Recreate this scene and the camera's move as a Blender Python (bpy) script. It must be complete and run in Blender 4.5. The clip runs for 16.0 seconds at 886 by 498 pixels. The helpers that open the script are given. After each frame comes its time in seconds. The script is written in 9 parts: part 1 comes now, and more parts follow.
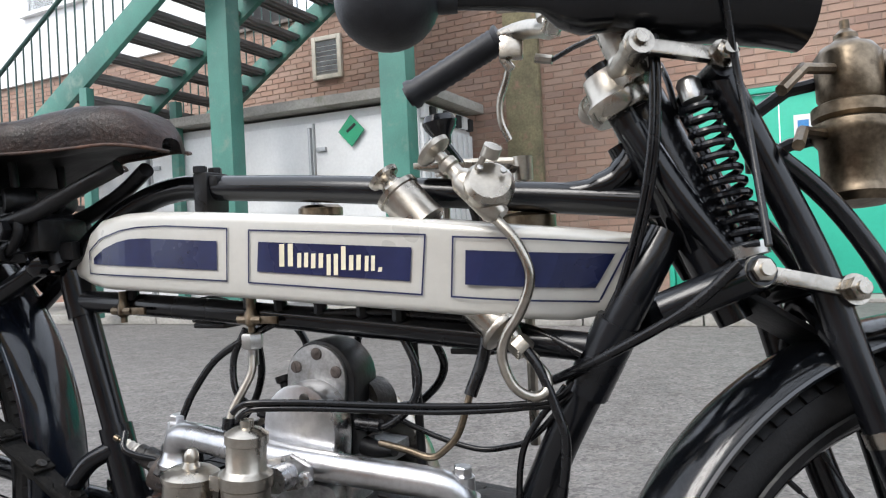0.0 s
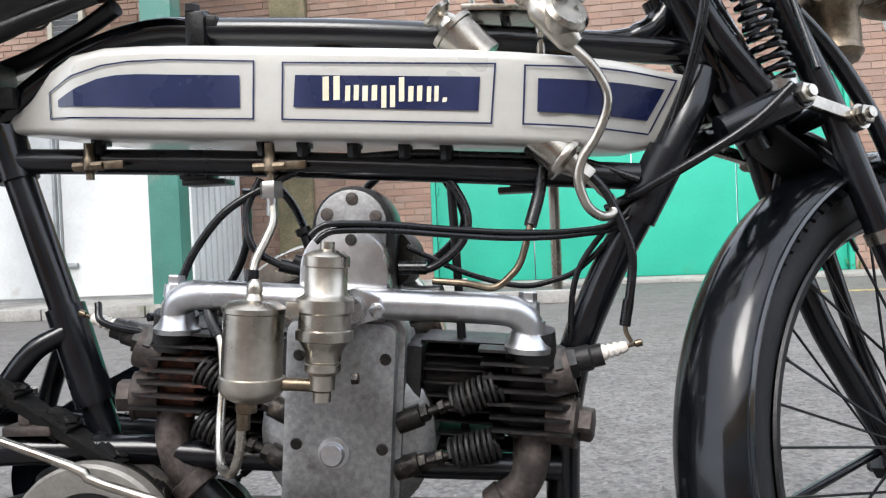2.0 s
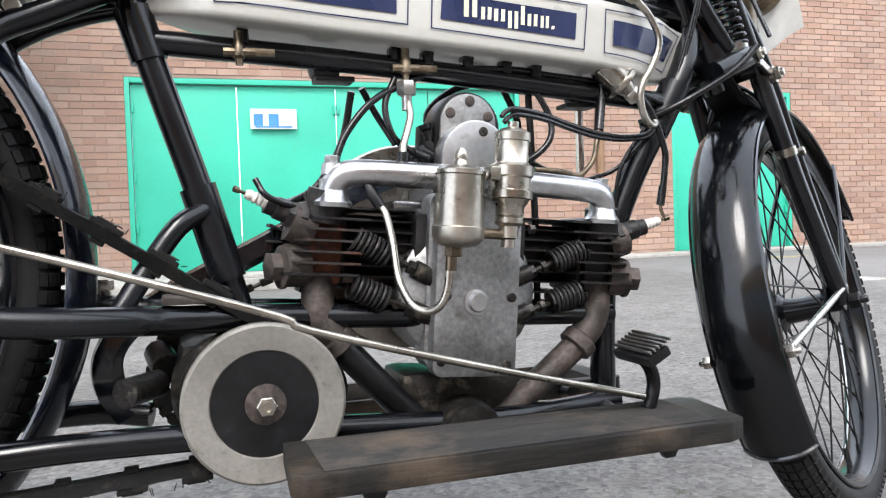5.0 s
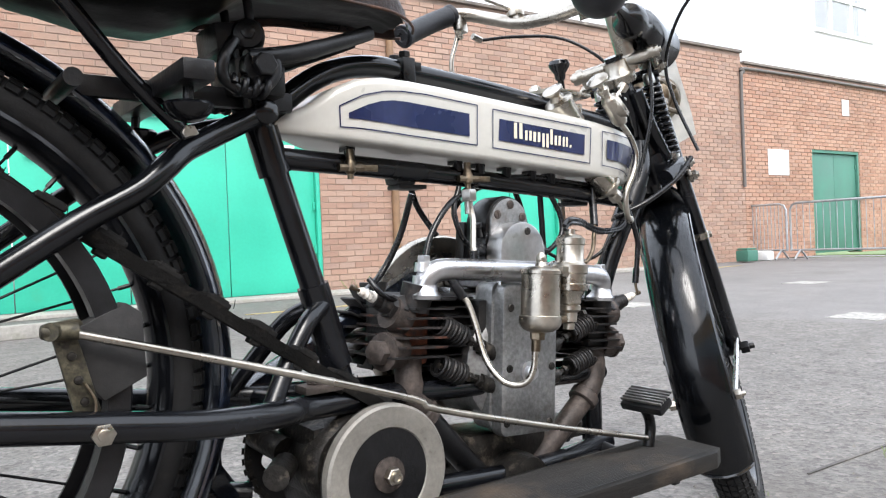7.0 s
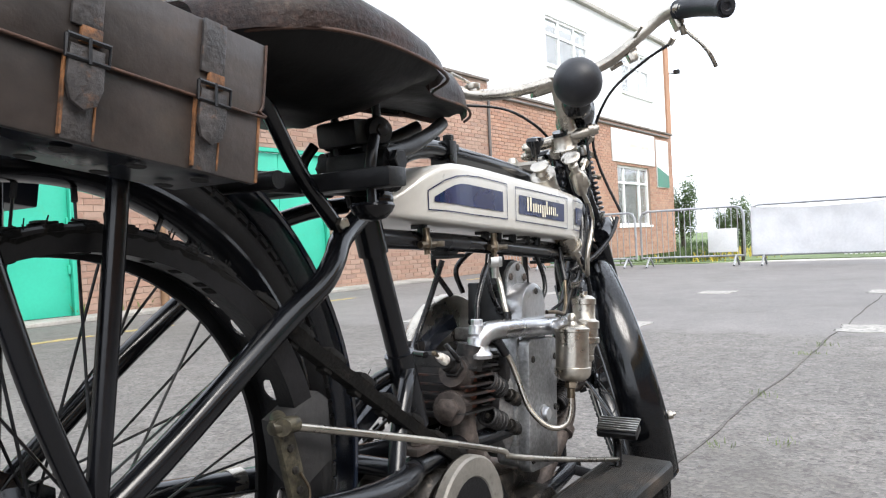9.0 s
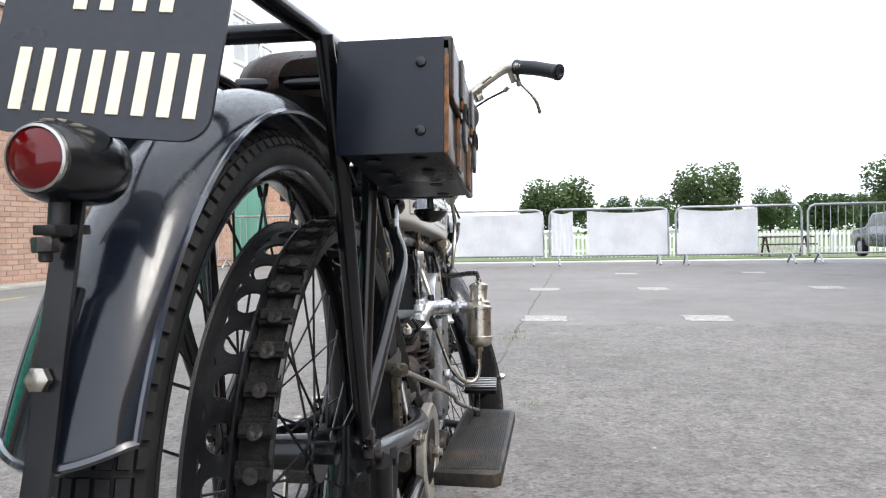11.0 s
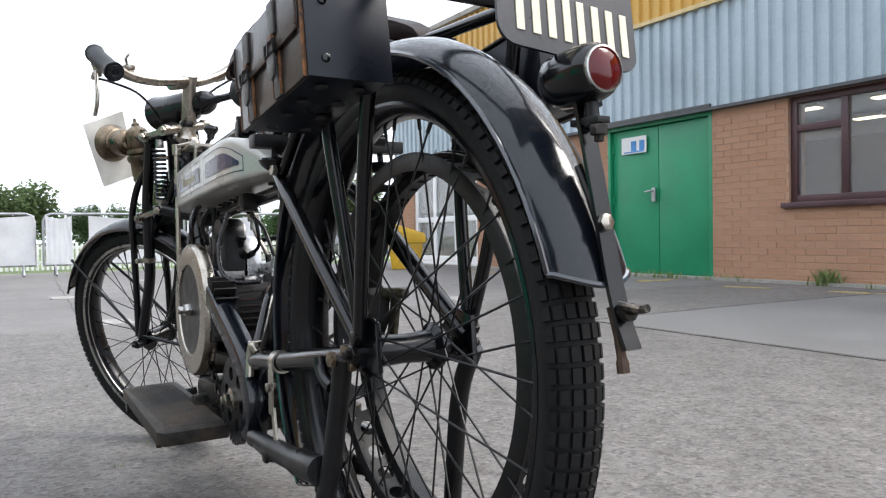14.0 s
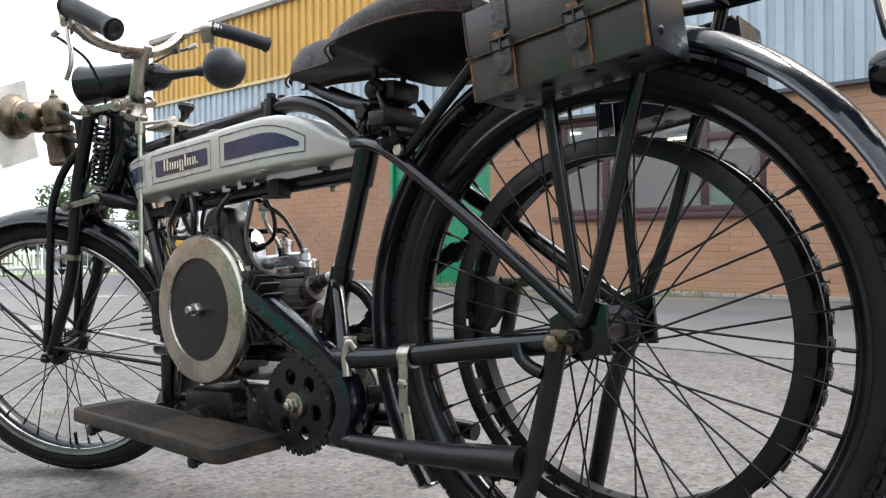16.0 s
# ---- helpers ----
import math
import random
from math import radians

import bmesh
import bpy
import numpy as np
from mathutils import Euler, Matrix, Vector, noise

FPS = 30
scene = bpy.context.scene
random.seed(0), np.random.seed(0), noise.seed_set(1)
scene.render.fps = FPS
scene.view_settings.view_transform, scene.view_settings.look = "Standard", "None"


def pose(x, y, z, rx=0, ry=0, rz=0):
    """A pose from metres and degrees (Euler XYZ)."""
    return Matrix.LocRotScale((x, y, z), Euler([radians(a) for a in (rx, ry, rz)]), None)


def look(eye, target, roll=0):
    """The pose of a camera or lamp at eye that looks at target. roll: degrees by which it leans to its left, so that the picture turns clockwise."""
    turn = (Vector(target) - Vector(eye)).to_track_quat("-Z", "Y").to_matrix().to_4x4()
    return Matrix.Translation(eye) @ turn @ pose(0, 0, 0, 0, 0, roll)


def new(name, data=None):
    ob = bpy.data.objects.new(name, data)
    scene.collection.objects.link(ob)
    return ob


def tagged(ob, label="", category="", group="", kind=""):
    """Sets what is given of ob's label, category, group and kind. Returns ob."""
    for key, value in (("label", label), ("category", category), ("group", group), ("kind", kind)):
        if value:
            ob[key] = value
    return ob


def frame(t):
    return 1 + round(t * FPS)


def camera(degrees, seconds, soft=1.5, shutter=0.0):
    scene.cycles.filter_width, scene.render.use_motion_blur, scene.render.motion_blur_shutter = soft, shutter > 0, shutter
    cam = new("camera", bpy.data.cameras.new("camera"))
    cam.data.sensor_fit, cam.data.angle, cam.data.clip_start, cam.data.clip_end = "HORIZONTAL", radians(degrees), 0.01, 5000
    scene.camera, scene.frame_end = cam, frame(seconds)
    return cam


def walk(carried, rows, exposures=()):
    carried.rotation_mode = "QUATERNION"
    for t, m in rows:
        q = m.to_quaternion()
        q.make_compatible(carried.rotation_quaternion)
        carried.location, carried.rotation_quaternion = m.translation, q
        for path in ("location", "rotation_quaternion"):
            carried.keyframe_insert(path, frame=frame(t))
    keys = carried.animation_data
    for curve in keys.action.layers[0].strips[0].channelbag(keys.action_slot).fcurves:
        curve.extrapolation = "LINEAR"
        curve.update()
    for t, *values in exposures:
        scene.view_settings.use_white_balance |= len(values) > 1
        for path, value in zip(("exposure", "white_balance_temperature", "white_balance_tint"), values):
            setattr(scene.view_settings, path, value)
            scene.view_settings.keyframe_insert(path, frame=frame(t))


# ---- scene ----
cam = camera(61.3, 16.0, soft=1.2)
PATH = [
    (0, (1.226, -0.659, 0.705), (0.38, 1.153, 0.692), -2.7),
    (0.5, (1.156, -0.675, 0.667), (0.496, 1.213, 0.65), -2.6),
    (1, (1.087, -0.668, 0.628), (0.599, 1.271, 0.616), -2.6),
    (1.5, (1.012, -0.695, 0.601), (0.66, 1.273, 0.568), -2.6),
    (2, (0.942, -0.743, 0.56), (0.75, 1.248, 0.528), -2.5),
    (2.4, (0.912, -0.759, 0.48), (0.844, 1.24, 0.499), -2.3),
    (2.5, (0.896, -0.763, 0.469), (0.87, 1.237, 0.486), -2.3),
    (3, (0.816, -0.783, 0.436), (0.951, 1.212, 0.436), -2.4),
    (3.5, (0.728, -0.828, 0.447), (1.01, 1.152, 0.422), -2.2),
    (4, (0.632, -0.861, 0.461), (1.053, 1.094, 0.423), -2.2),
    (4.2, (0.595, -0.868, 0.446), (1.069, 1.074, 0.393), -2.1),
    (6.3, (0.215, -0.832, 0.492), (1.219, 0.898, 0.47), -2.2),
    (6.5, (0.174, -0.84, 0.502), (1.235, 0.855, 0.48), -2.2),
    (7, (0.059, -0.826, 0.548), (1.271, 0.765, 0.535), -2.4),
    (7.5, (-0.025, -0.8, 0.571), (1.304, 0.695, 0.553), -2.3),
    (8, (-0.137, -0.748, 0.586), (1.334, 0.607, 0.558), -2.2),
    (8.5, (-0.226, -0.684, 0.623), (1.348, 0.549, 0.59), -2.3),
    (8.7, (-0.255, -0.652, 0.638), (1.356, 0.533, 0.611), -2.5),
    (10.8, (-0.697, -0.311, 0.662), (1.274, 0.023, 0.627), -1.7),
    (11, (-0.738, -0.281, 0.659), (1.243, -0.011, 0.613), -1.0),
    (11.5, (-0.817, -0.192, 0.66), (1.182, -0.149, 0.61), -1.2),
    (12, (-0.835, -0.105, 0.654), (1.16, -0.247, 0.612), -1.1),
    (12.5, (-0.852, 0.008, 0.624), (1.116, -0.343, 0.578), -1.0),
    (13, (-0.871, 0.16, 0.608), (1.037, -0.437, 0.56), -0.9),
    (13.2, (-0.861, 0.215, 0.601), (1.014, -0.479, 0.545), -1.0),
    (13.5, (-0.842, 0.288, 0.582), (0.98, -0.536, 0.537), -0.8),
    (14, (-0.803, 0.434, 0.571), (0.903, -0.609, 0.534), -0.9),
    (14.5, (-0.749, 0.565, 0.589), (0.834, -0.657, 0.55), -1.0),
    (15, (-0.661, 0.661, 0.565), (0.802, -0.702, 0.526), -0.7),
    (15.5, (-0.559, 0.743, 0.542), (0.795, -0.728, 0.505), -0.7),
    (16, (-0.42, 0.834, 0.54), (0.84, -0.72, 0.529), -0.4),
]
walk(cam, [(t, look(eye, target, roll)) for t, eye, target, roll in PATH], [(0, 0.97, 6350, 10), (2, 1.2, 6300, 10), (4, 1.48, 6330, 10), (6.5, 1.45, 6350, 10), (8.5, 1.25, 6450, 10), (11, 1.17, 6480, 10), (12.5, 0.93, 6450, 10), (14.5, 1.03, 6500, 10), (16, 1.2, 6550, 10)])

# ---------------------------------------------------------------- light
world = bpy.data.worlds.new("overcast_sky")
scene.world = world
world.use_nodes = True
wn, wl = world.node_tree.nodes, world.node_tree.links
sky = wn.new("ShaderNodeTexSky")
sky.sky_type = "NISHITA"
sky.sun_disc = False
sky.sun_elevation, sky.sun_rotation = radians(48), radians(200)
sky.air_density, sky.dust_density, sky.ozone_density = 1.0, 6.0, 1.0
flat = wn.new("ShaderNodeMixRGB")
flat.blend_type = "MIX"
flat.inputs[0].default_value = 0.8
flat.inputs[2].default_value = (7.55, 8.05, 8.85, 1)
wl.new(sky.outputs[0], flat.inputs[1])
wl.new(flat.outputs[0], wn["Background"].inputs[0])
wn["Background"].inputs[1].default_value = 0.15

sun = new("sun", bpy.data.lights.new("sun", "SUN"))
sun.data.energy, sun.data.angle, sun.data.color = 1.2, radians(25), (1.0, 0.97, 0.92)
sun.matrix_world = look((-4, -10, 14), (0, 0, 0))

# ---------------------------------------------------------------- materials
def ramp(nt, src, stops):
    r = nt.nodes.new("ShaderNodeValToRGB")
    while len(r.color_ramp.elements) < len(stops):
        r.color_ramp.elements.new(0.5)
    for e, (p, c) in zip(r.color_ramp.elements, stops):
        e.position = p
        e.color = (*c, 1) if len(c) == 3 else c
    nt.links.new(src, r.inputs[0])
    return r.outputs[0]


def tex_noise(nt, scale, detail=6, rough=0.6, stretch=None):
    tc = nt.nodes.new("ShaderNodeTexCoord")
    n = nt.nodes.new("ShaderNodeTexNoise")
    n.inputs["Scale"].default_value = scale
    n.inputs["Detail"].default_value = detail
    n.inputs["Roughness"].default_value = rough
    if stretch:
        m = nt.nodes.new("ShaderNodeMapping")
        m.inputs["Scale"].default_value = stretch
        nt.links.new(tc.outputs["Object"], m.inputs[0])
        nt.links.new(m.outputs[0], n.inputs["Vector"])
    else:
        nt.links.new(tc.outputs["Object"], n.inputs["Vector"])
    return n.outputs["Fac"]


def mix(nt, fac, a, b, mode="MIX"):
    m = nt.nodes.new("ShaderNodeMixRGB")
    m.blend_type = mode
    for k, v in zip((0, 1, 2), (fac, a, b)):
        if isinstance(v, (int, float)):
            m.inputs[k].default_value = v
        elif isinstance(v, tuple):
            m.inputs[k].default_value = (*v, 1)
        else:
            nt.links.new(v, m.inputs[k])
    return m.outputs[0]


def surface(name, color, rough=0.5, metal=0.0, big=(4, 0.12), fine=(90, 0.1), bump=0.0, bump_scale=200,
            stain=None, stain_scale=12, stain_at=(0.55, 0.7), coat=0.0, rough_var=0.12, per_piece=0.0, stretch=None, spec=0.5):
    """A surface with variation at two scales, worn gloss, optional stains of a second colour and fine relief."""
    m = bpy.data.materials.new(name)
    m.use_nodes = True
    nt = m.node_tree
    b = nt.nodes["Principled BSDF"]
    n1, n2 = tex_noise(nt, big[0], 4, stretch=stretch), tex_noise(nt, fine[0], 8, stretch=stretch)
    dark = tuple(c * (1 - big[1] * 2) for c in color)
    light = tuple(min(1, c * (1 + big[1] * 2)) for c in color)
    col = ramp(nt, n1, [(0.3, dark), (0.7, light)])
    f2 = ramp(nt, n2, [(0.3, (1 - fine[1] * 2,) * 3), (0.7, (1 + 0 * fine[1],) * 3)])
    col = mix(nt, 1.0, col, f2, "MULTIPLY")
    if per_piece:
        oi = nt.nodes.new("ShaderNodeObjectInfo")
        v = ramp(nt, oi.outputs["Random"], [(0, (1 - per_piece,) * 3), (0.5, (1, 1 - per_piece * 0.3, 1 - per_piece * 0.4)), (1, (1.0, 1, 1))])
        col = mix(nt, 1.0, col, v, "MULTIPLY")
    if stain:
        n3 = tex_noise(nt, stain_scale, 7, 0.65)
        f = ramp(nt, n3, [(stain_at[0], (0, 0, 0)), (stain_at[1], (1, 1, 1))])
        col = mix(nt, f, col, stain)
    nt.links.new(col, b.inputs["Base Color"])
    r = ramp(nt, n1, [(0.3, (max(0, rough - rough_var),) * 3), (0.7, (min(1, rough + rough_var),) * 3)])
    nt.links.new(r, b.inputs["Roughness"])
    b.inputs["Metallic"].default_value = metal
    b.inputs["Specular IOR Level"].default_value = spec
    b.inputs["Coat Weight"].default_value = coat
    b.inputs["Coat Roughness"].default_value = 0.08
    if bump:
        bp = nt.nodes.new("ShaderNodeBump")
        bp.inputs["Strength"].default_value = bump
        bp.inputs["Distance"].default_value = 0.002
        nt.links.new(tex_noise(nt, bump_scale, 6, stretch=stretch), bp.inputs["Height"])
        nt.links.new(bp.outputs[0], b.inputs["Normal"])
    return m


BLACK = surface("black_enamel", (0.0045, 0.005, 0.0065), 0.2, 0, (9, 0.3), (60, 0.1), 0.05, 160, rough_var=0.09, spec=0.42)
BLACK_WORN = surface("worn_black_paint", (0.007, 0.007, 0.008), 0.38, 0, (15, 0.3), (120, 0.2), 0.25, 220, stain=(0.04, 0.033, 0.028), stain_scale=60, stain_at=(0.66, 0.78), spec=0.35)
# the blue base puts the sky's reflection into this black enamel
GUARD = surface("sky_tinted_enamel", (0.009, 0.0125, 0.022), 0.2, 0, (6, 0.2), (40, 0.1), 0.03, 60, coat=1.0, rough_var=0.08)
RUBBER = surface("tyre_rubber", (0.0085, 0.0085, 0.009), 0.6, 0, (20, 0.2), (150, 0.2), 0.3, 300, stain=(0.022, 0.021, 0.02), stain_scale=40, stain_at=(0.62, 0.82), spec=0.25)
RUBBER_GRIP = surface("grip_rubber", (0.013, 0.014, 0.018), 0.5, 0, (20, 0.2), (150, 0.2), 0.2, 300, spec=0.4)
BELT = surface("belt_leather", (0.0075, 0.007, 0.0065), 0.8, 0, (30, 0.4), (200, 0.3), 0.9, 220, stain=(0.026, 0.022, 0.018), stain_scale=70, spec=0.22)
TANK = surface("silver_cream_paint", (0.50, 0.487, 0.45), 0.3, 0.1, (3, 0.04), (120, 0.03), 0.02, 300, stain=(0.30, 0.28, 0.23), stain_scale=26, stain_at=(0.72, 0.86), coat=0.35, rough_var=0.06)
NAVY = surface("navy_paint", (0.010, 0.016, 0.065), 0.3, 0, (10, 0.1), (100, 0.1), coat=0.3)
NICKEL = surface("worn_nickel", (0.46, 0.425, 0.37), 0.3, 1, (14, 0.15), (120, 0.12), 0.1, 160, stain=(0.2, 0.17, 0.13), stain_scale=40, stain_at=(0.62, 0.8))
STEEL = surface("bare_steel", (0.46, 0.45, 0.43), 0.3, 1, (14, 0.15), (160, 0.1), 0.06, 200, stain=(0.19, 0.16, 0.13), stain_scale=70, stain_at=(0.62, 0.78))
ALLOY = surface("polished_alloy", (0.56, 0.56, 0.57), 0.3, 1, (9, 0.1), (140, 0.1), 0.12, 120, rough_var=0.1, stain=(0.36, 0.35, 0.33), stain_scale=50, stain_at=(0.62, 0.8))
ALLOY_DULL = surface("dull_cast_alloy", (0.40, 0.40, 0.40), 0.48, 1, (12, 0.15), (180, 0.2), 0.25, 180, stain=(0.15, 0.13, 0.11), stain_scale=30, stain_at=(0.58, 0.8))
OILY = surface("oily_dark_metal", (0.028, 0.025, 0.022), 0.4, 0.6, (20, 0.3), (150, 0.3), 0.5, 180, stain=(0.13, 0.11, 0.09), stain_scale=50)
FIN = surface("sooty_cast_iron", (0.016, 0.0145, 0.0145), 0.5, 0.3, (25, 0.3), (200, 0.3), 0.4, 240, stain=(0.045, 0.035, 0.03), stain_scale=60)
RUST = surface("rusty_cast_iron", (0.20, 0.060, 0.026), 0.7, 0.1, (30, 0.3), (160, 0.3), 0.6, 200, stain=(0.03, 0.025, 0.025), stain_scale=45, stain_at=(0.5, 0.68))
FIN_RUST = surface("rust_stained_fin", (0.022, 0.017, 0.016), 0.6, 0.2, (25, 0.3), (200, 0.3), 0.5, 240, stain=(0.12, 0.040, 0.022), stain_scale=38, stain_at=(0.54, 0.68))
IRON = surface("brown_iron", (0.085, 0.068, 0.06), 0.6, 0.4, (30, 0.3), (160, 0.3), 0.5, 200, stain=(0.03, 0.025, 0.022), stain_scale=50)
BRASS = surface("tarnished_brass", (0.22, 0.175, 0.125), 0.38, 1, (20, 0.25), (160, 0.2), 0.15, 160, stain=(0.08, 0.06, 0.04), stain_scale=30)
LEATHER = surface("old_brown_leather", (0.046, 0.023, 0.017), 0.36, 0, (16, 0.4), (180, 0.35), 0.7, 150, stain=(0.12, 0.085, 0.07), stain_scale=70, stain_at=(0.62, 0.74))
# bag leather base is raised to include its sheen from the sky
LEATHER_BAG = surface("dark_bag_leather", (0.030, 0.023, 0.020), 0.42, 0, (9, 0.3), (140, 0.15), 0.25, 110, stain=(0.05, 0.034, 0.026), stain_scale=18, stain_at=(0.6, 0.8), coat=0.2)
LEATHER_EDGE = surface("raw_leather_edge", (0.065, 0.03, 0.018), 0.7, 0, (30, 0.4), (160, 0.3), 0.6, 160)
BOXMETAL = surface("box_paint", (0.006, 0.008, 0.014), 0.3, 0, (7, 0.2), (90, 0.12), 0.08, 140, spec=0.3)
BOARD = surface("footboard_timber", (0.020, 0.018, 0.016), 0.6, 0, (9, 0.3), (60, 0.3), 0.5, 120, stain=(0.075, 0.054, 0.037), stain_scale=7, stain_at=(0.48, 0.70), stretch=(0.25, 2, 2), spec=0.28)
PORCELAIN = surface("plug_porcelain", (0.7, 0.66, 0.6), 0.25, 0, (60, 0.1), (200, 0.1), stain=(0.3, 0.25, 0.2), stain_scale=120)
DISC = surface("disc_grey", (0.25, 0.235, 0.21), 0.5, 0.3, (12, 0.1), (180, 0.12), 0.15, 200, stain=(0.09, 0.075, 0.06), stain_scale=45, stain_at=(0.58, 0.74))
CABLE = surface("cable_sheath", (0.006, 0.006, 0.007), 0.26, 0, (40, 0.2), (200, 0.1), spec=0.4)
WHITE = surface("plate_white", (0.72, 0.66, 0.50), 0.5, 0, (40, 0.05), (150, 0.05))
# plate base is lifted to carry the sky's gloss on the tilted plate
PLATE = surface("number_plate_black", (0.020, 0.022, 0.029), 0.36, 0, (14, 0.15), (120, 0.1), 0.1, 130, spec=0.4)
STRAP = surface("grey_strap_leather", (0.040, 0.035, 0.034), 0.45, 0, (40, 0.3), (160, 0.3), 0.7, 140, stain=(0.10, 0.045, 0.018), stain_scale=60, stain_at=(0.6, 0.72))
WORN_TAN = surface("worn_tan_leather", (0.20, 0.085, 0.03), 0.75, 0, (60, 0.3), (160, 0.3), 0.6, 160, stain=(0.04, 0.025, 0.018), stain_scale=90, stain_at=(0.52, 0.66))
LINING = surface("black_saddle_lining", (0.008, 0.007, 0.007), 0.42, 0, (14, 0.3), (60, 0.2), 0.8, 26)
PAPER = surface("paper_tag", (0.72, 0.70, 0.66), 0.8, 0, (20, 0.06), (90, 0.04))


def clear(name, color=(1, 1, 1), rough=0.02, trans=1.0, ior=1.45):
    m = bpy.data.materials.new(name)
    m.use_nodes = True
    b = m.node_tree.nodes["Principled BSDF"]
    b.inputs["Base Color"].default_value = (*color, 1)
    b.inputs["Roughness"].default_value = rough
    b.inputs["Transmission Weight"].default_value = trans
    b.inputs["IOR"].default_value = ior
    return m


RED_GLASS = clear("red_lens", (0.10, 0.001, 0.002), 0.06, 0.15)
GREEN_GLASS = clear("green_jewel", (0.004, 0.03, 0.016), 0.06, 0.15)


# ---------------------------------------------------------------- mesh tools
def V3(*a):
    return Vector(a)


def frame_of(d):
    d = Vector(d).normalized()
    side = d.cross(Vector((0, 0, 1)))
    if side.length < 1e-4:
        side = Vector((1, 0, 0))
    side.normalize()
    return d, side, side.cross(d).normalized()


def tube(bm, pts, r, seg=12, caps=True):
    """A round bar along pts; r is one radius or one for each point."""
    pts = [Vector(p) for p in pts]
    rs = r if isinstance(r, (list, tuple)) else [r] * len(pts)
    d, s, u = frame_of(pts[1] - pts[0])
    rings = []
    for i, p in enumerate(pts):
        a = pts[min(i + 1, len(pts) - 1)] - pts[max(i - 1, 0)]
        a.normalize()
        q = d.rotation_difference(a)
        s, u, d = q @ s, q @ u, a
        rings.append([bm.verts.new(p + (s * math.cos(k * math.tau / seg) + u * math.sin(k * math.tau / seg)) * rs[i]) for k in range(seg)])
    for a, b in zip(rings, rings[1:]):
        for k in range(seg):
            bm.faces.new((a[k], a[(k + 1) % seg], b[(k + 1) % seg], b[k]))
    if caps:
        bm.faces.new(rings[0][::-1])
        bm.faces.new(rings[-1])


def smooth_path(pts, n=6):
    """Catmull-Rom through the points."""
    P = [Vector(p) for p in pts]
    P = [P[0] * 2 - P[1]] + P + [P[-1] * 2 - P[-2]]
    out = []
    for i in range(1, len(P) - 2):
        a, b, c, d = P[i - 1:i + 3]
        for k in range(n):
            t = k / n
            out.append(0.5 * (2 * b + (c - a) * t + (2 * a - 5 * b + 4 * c - d) * t * t + (3 * b - a - 3 * c + d) * t ** 3))
    return out + [P[-2]]


def wire(bm, pts, r, seg=8, n=6):
    tube(bm, smooth_path(pts, n), r, max(seg, 12))


def lathe(bm, profile, at=(0, 0, 0), axis=(0, 0, 1), seg=24, close=True):
    """Turns rows of (radius, height) about an axis."""
    d, s, u = frame_of(axis)
    o = Vector(at)
    rings = []
    for r, h in profile:
        rings.append([bm.verts.new(o + d * h + (s * math.cos(k * math.tau / seg) + u * math.sin(k * math.tau / seg)) * max(r, 1e-4)) for k in range(seg)])
    for a, b in zip(rings, rings[1:]):
        for k in range(seg):
            bm.faces.new((a[k], a[(k + 1) % seg], b[(k + 1) % seg], b[k]))
    if close:
        bm.faces.new(rings[0][::-1])
        bm.faces.new(rings[-1])


def ring(bm, profile, at, axis, seg=48):
    """A closed section of (radius, height) turned about an axis."""
    d, s, u = frame_of(axis)
    o = Vector(at)
    cols = [[bm.verts.new(o + d * h + (s * math.cos(k * math.tau / seg) + u * math.sin(k * math.tau / seg)) * r) for r, h in profile] for k in range(seg)]
    n = len(profile)
    for k in range(seg):
        a, b = cols[k], cols[(k + 1) % seg]
        for i in range(n):
            bm.faces.new((a[i], a[(i + 1) % n], b[(i + 1) % n], b[i]))


def box(bm, c, size, m=None, bevel=0.0):
    b = bmesh.new()
    bmesh.ops.create_cube(b, size=1, matrix=Matrix.Diagonal((*size, 1)))
    if bevel:
        bmesh.ops.bevel(b, geom=b.edges[:], offset=bevel, segments=2, affect="EDGES", profile=0.6)
    b.transform(Matrix.Translation(c) @ (m.to_4x4() if m else Matrix.Identity(4)))
    merge(bm, b)


def merge(bm, other):
    me = bpy.data.meshes.new("tmp")
    other.to_mesh(me)
    other.free()
    bm.from_mesh(me)
    bpy.data.meshes.remove(me)


def slab(bm, outline, a, b, bevel=0.0):
    """outline: points (x, z); extruded along y from a to b."""
    t = bmesh.new()
    lo = [t.verts.new((x, a, z)) for x, z in outline]
    hi = [t.verts.new((x, b, z)) for x, z in outline]
    n = len(outline)
    t.faces.new(lo)
    t.faces.new(hi[::-1])
    for i in range(n):
        t.faces.new((lo[i], hi[i], hi[(i + 1) % n], lo[(i + 1) % n]))
    bmesh.ops.recalc_face_normals(t, faces=t.faces)
    if bevel:
        es = [e for e in t.edges if abs(e.verts[0].co.y - e.verts[1].co.y) < 1e-6]
        bmesh.ops.bevel(t, geom=es, offset=bevel, segments=2, affect="EDGES", profile=0.6)
    merge(bm, t)


def hexnut(bm, at, axis, r, h, hole=0.0):
    lathe(bm, [(r * 0.9, 0), (r, h * 0.1), (r, h * 0.9), (r * 0.88, h)], at, axis, 6)
    if hole:
        a = Vector(axis).normalized()
        lathe(bm, [(hole, 0), (hole, h * 0.5), (hole * 0.8, h * 0.6)], Vector(at) + a * h, axis, 10)


def screw(bm, at, axis, r, h=0.002):
    lathe(bm, [(r, 0), (r, h * 0.6), (r * 0.85, h), (r * 0.2, h * 1.1)], at, axis, 12)


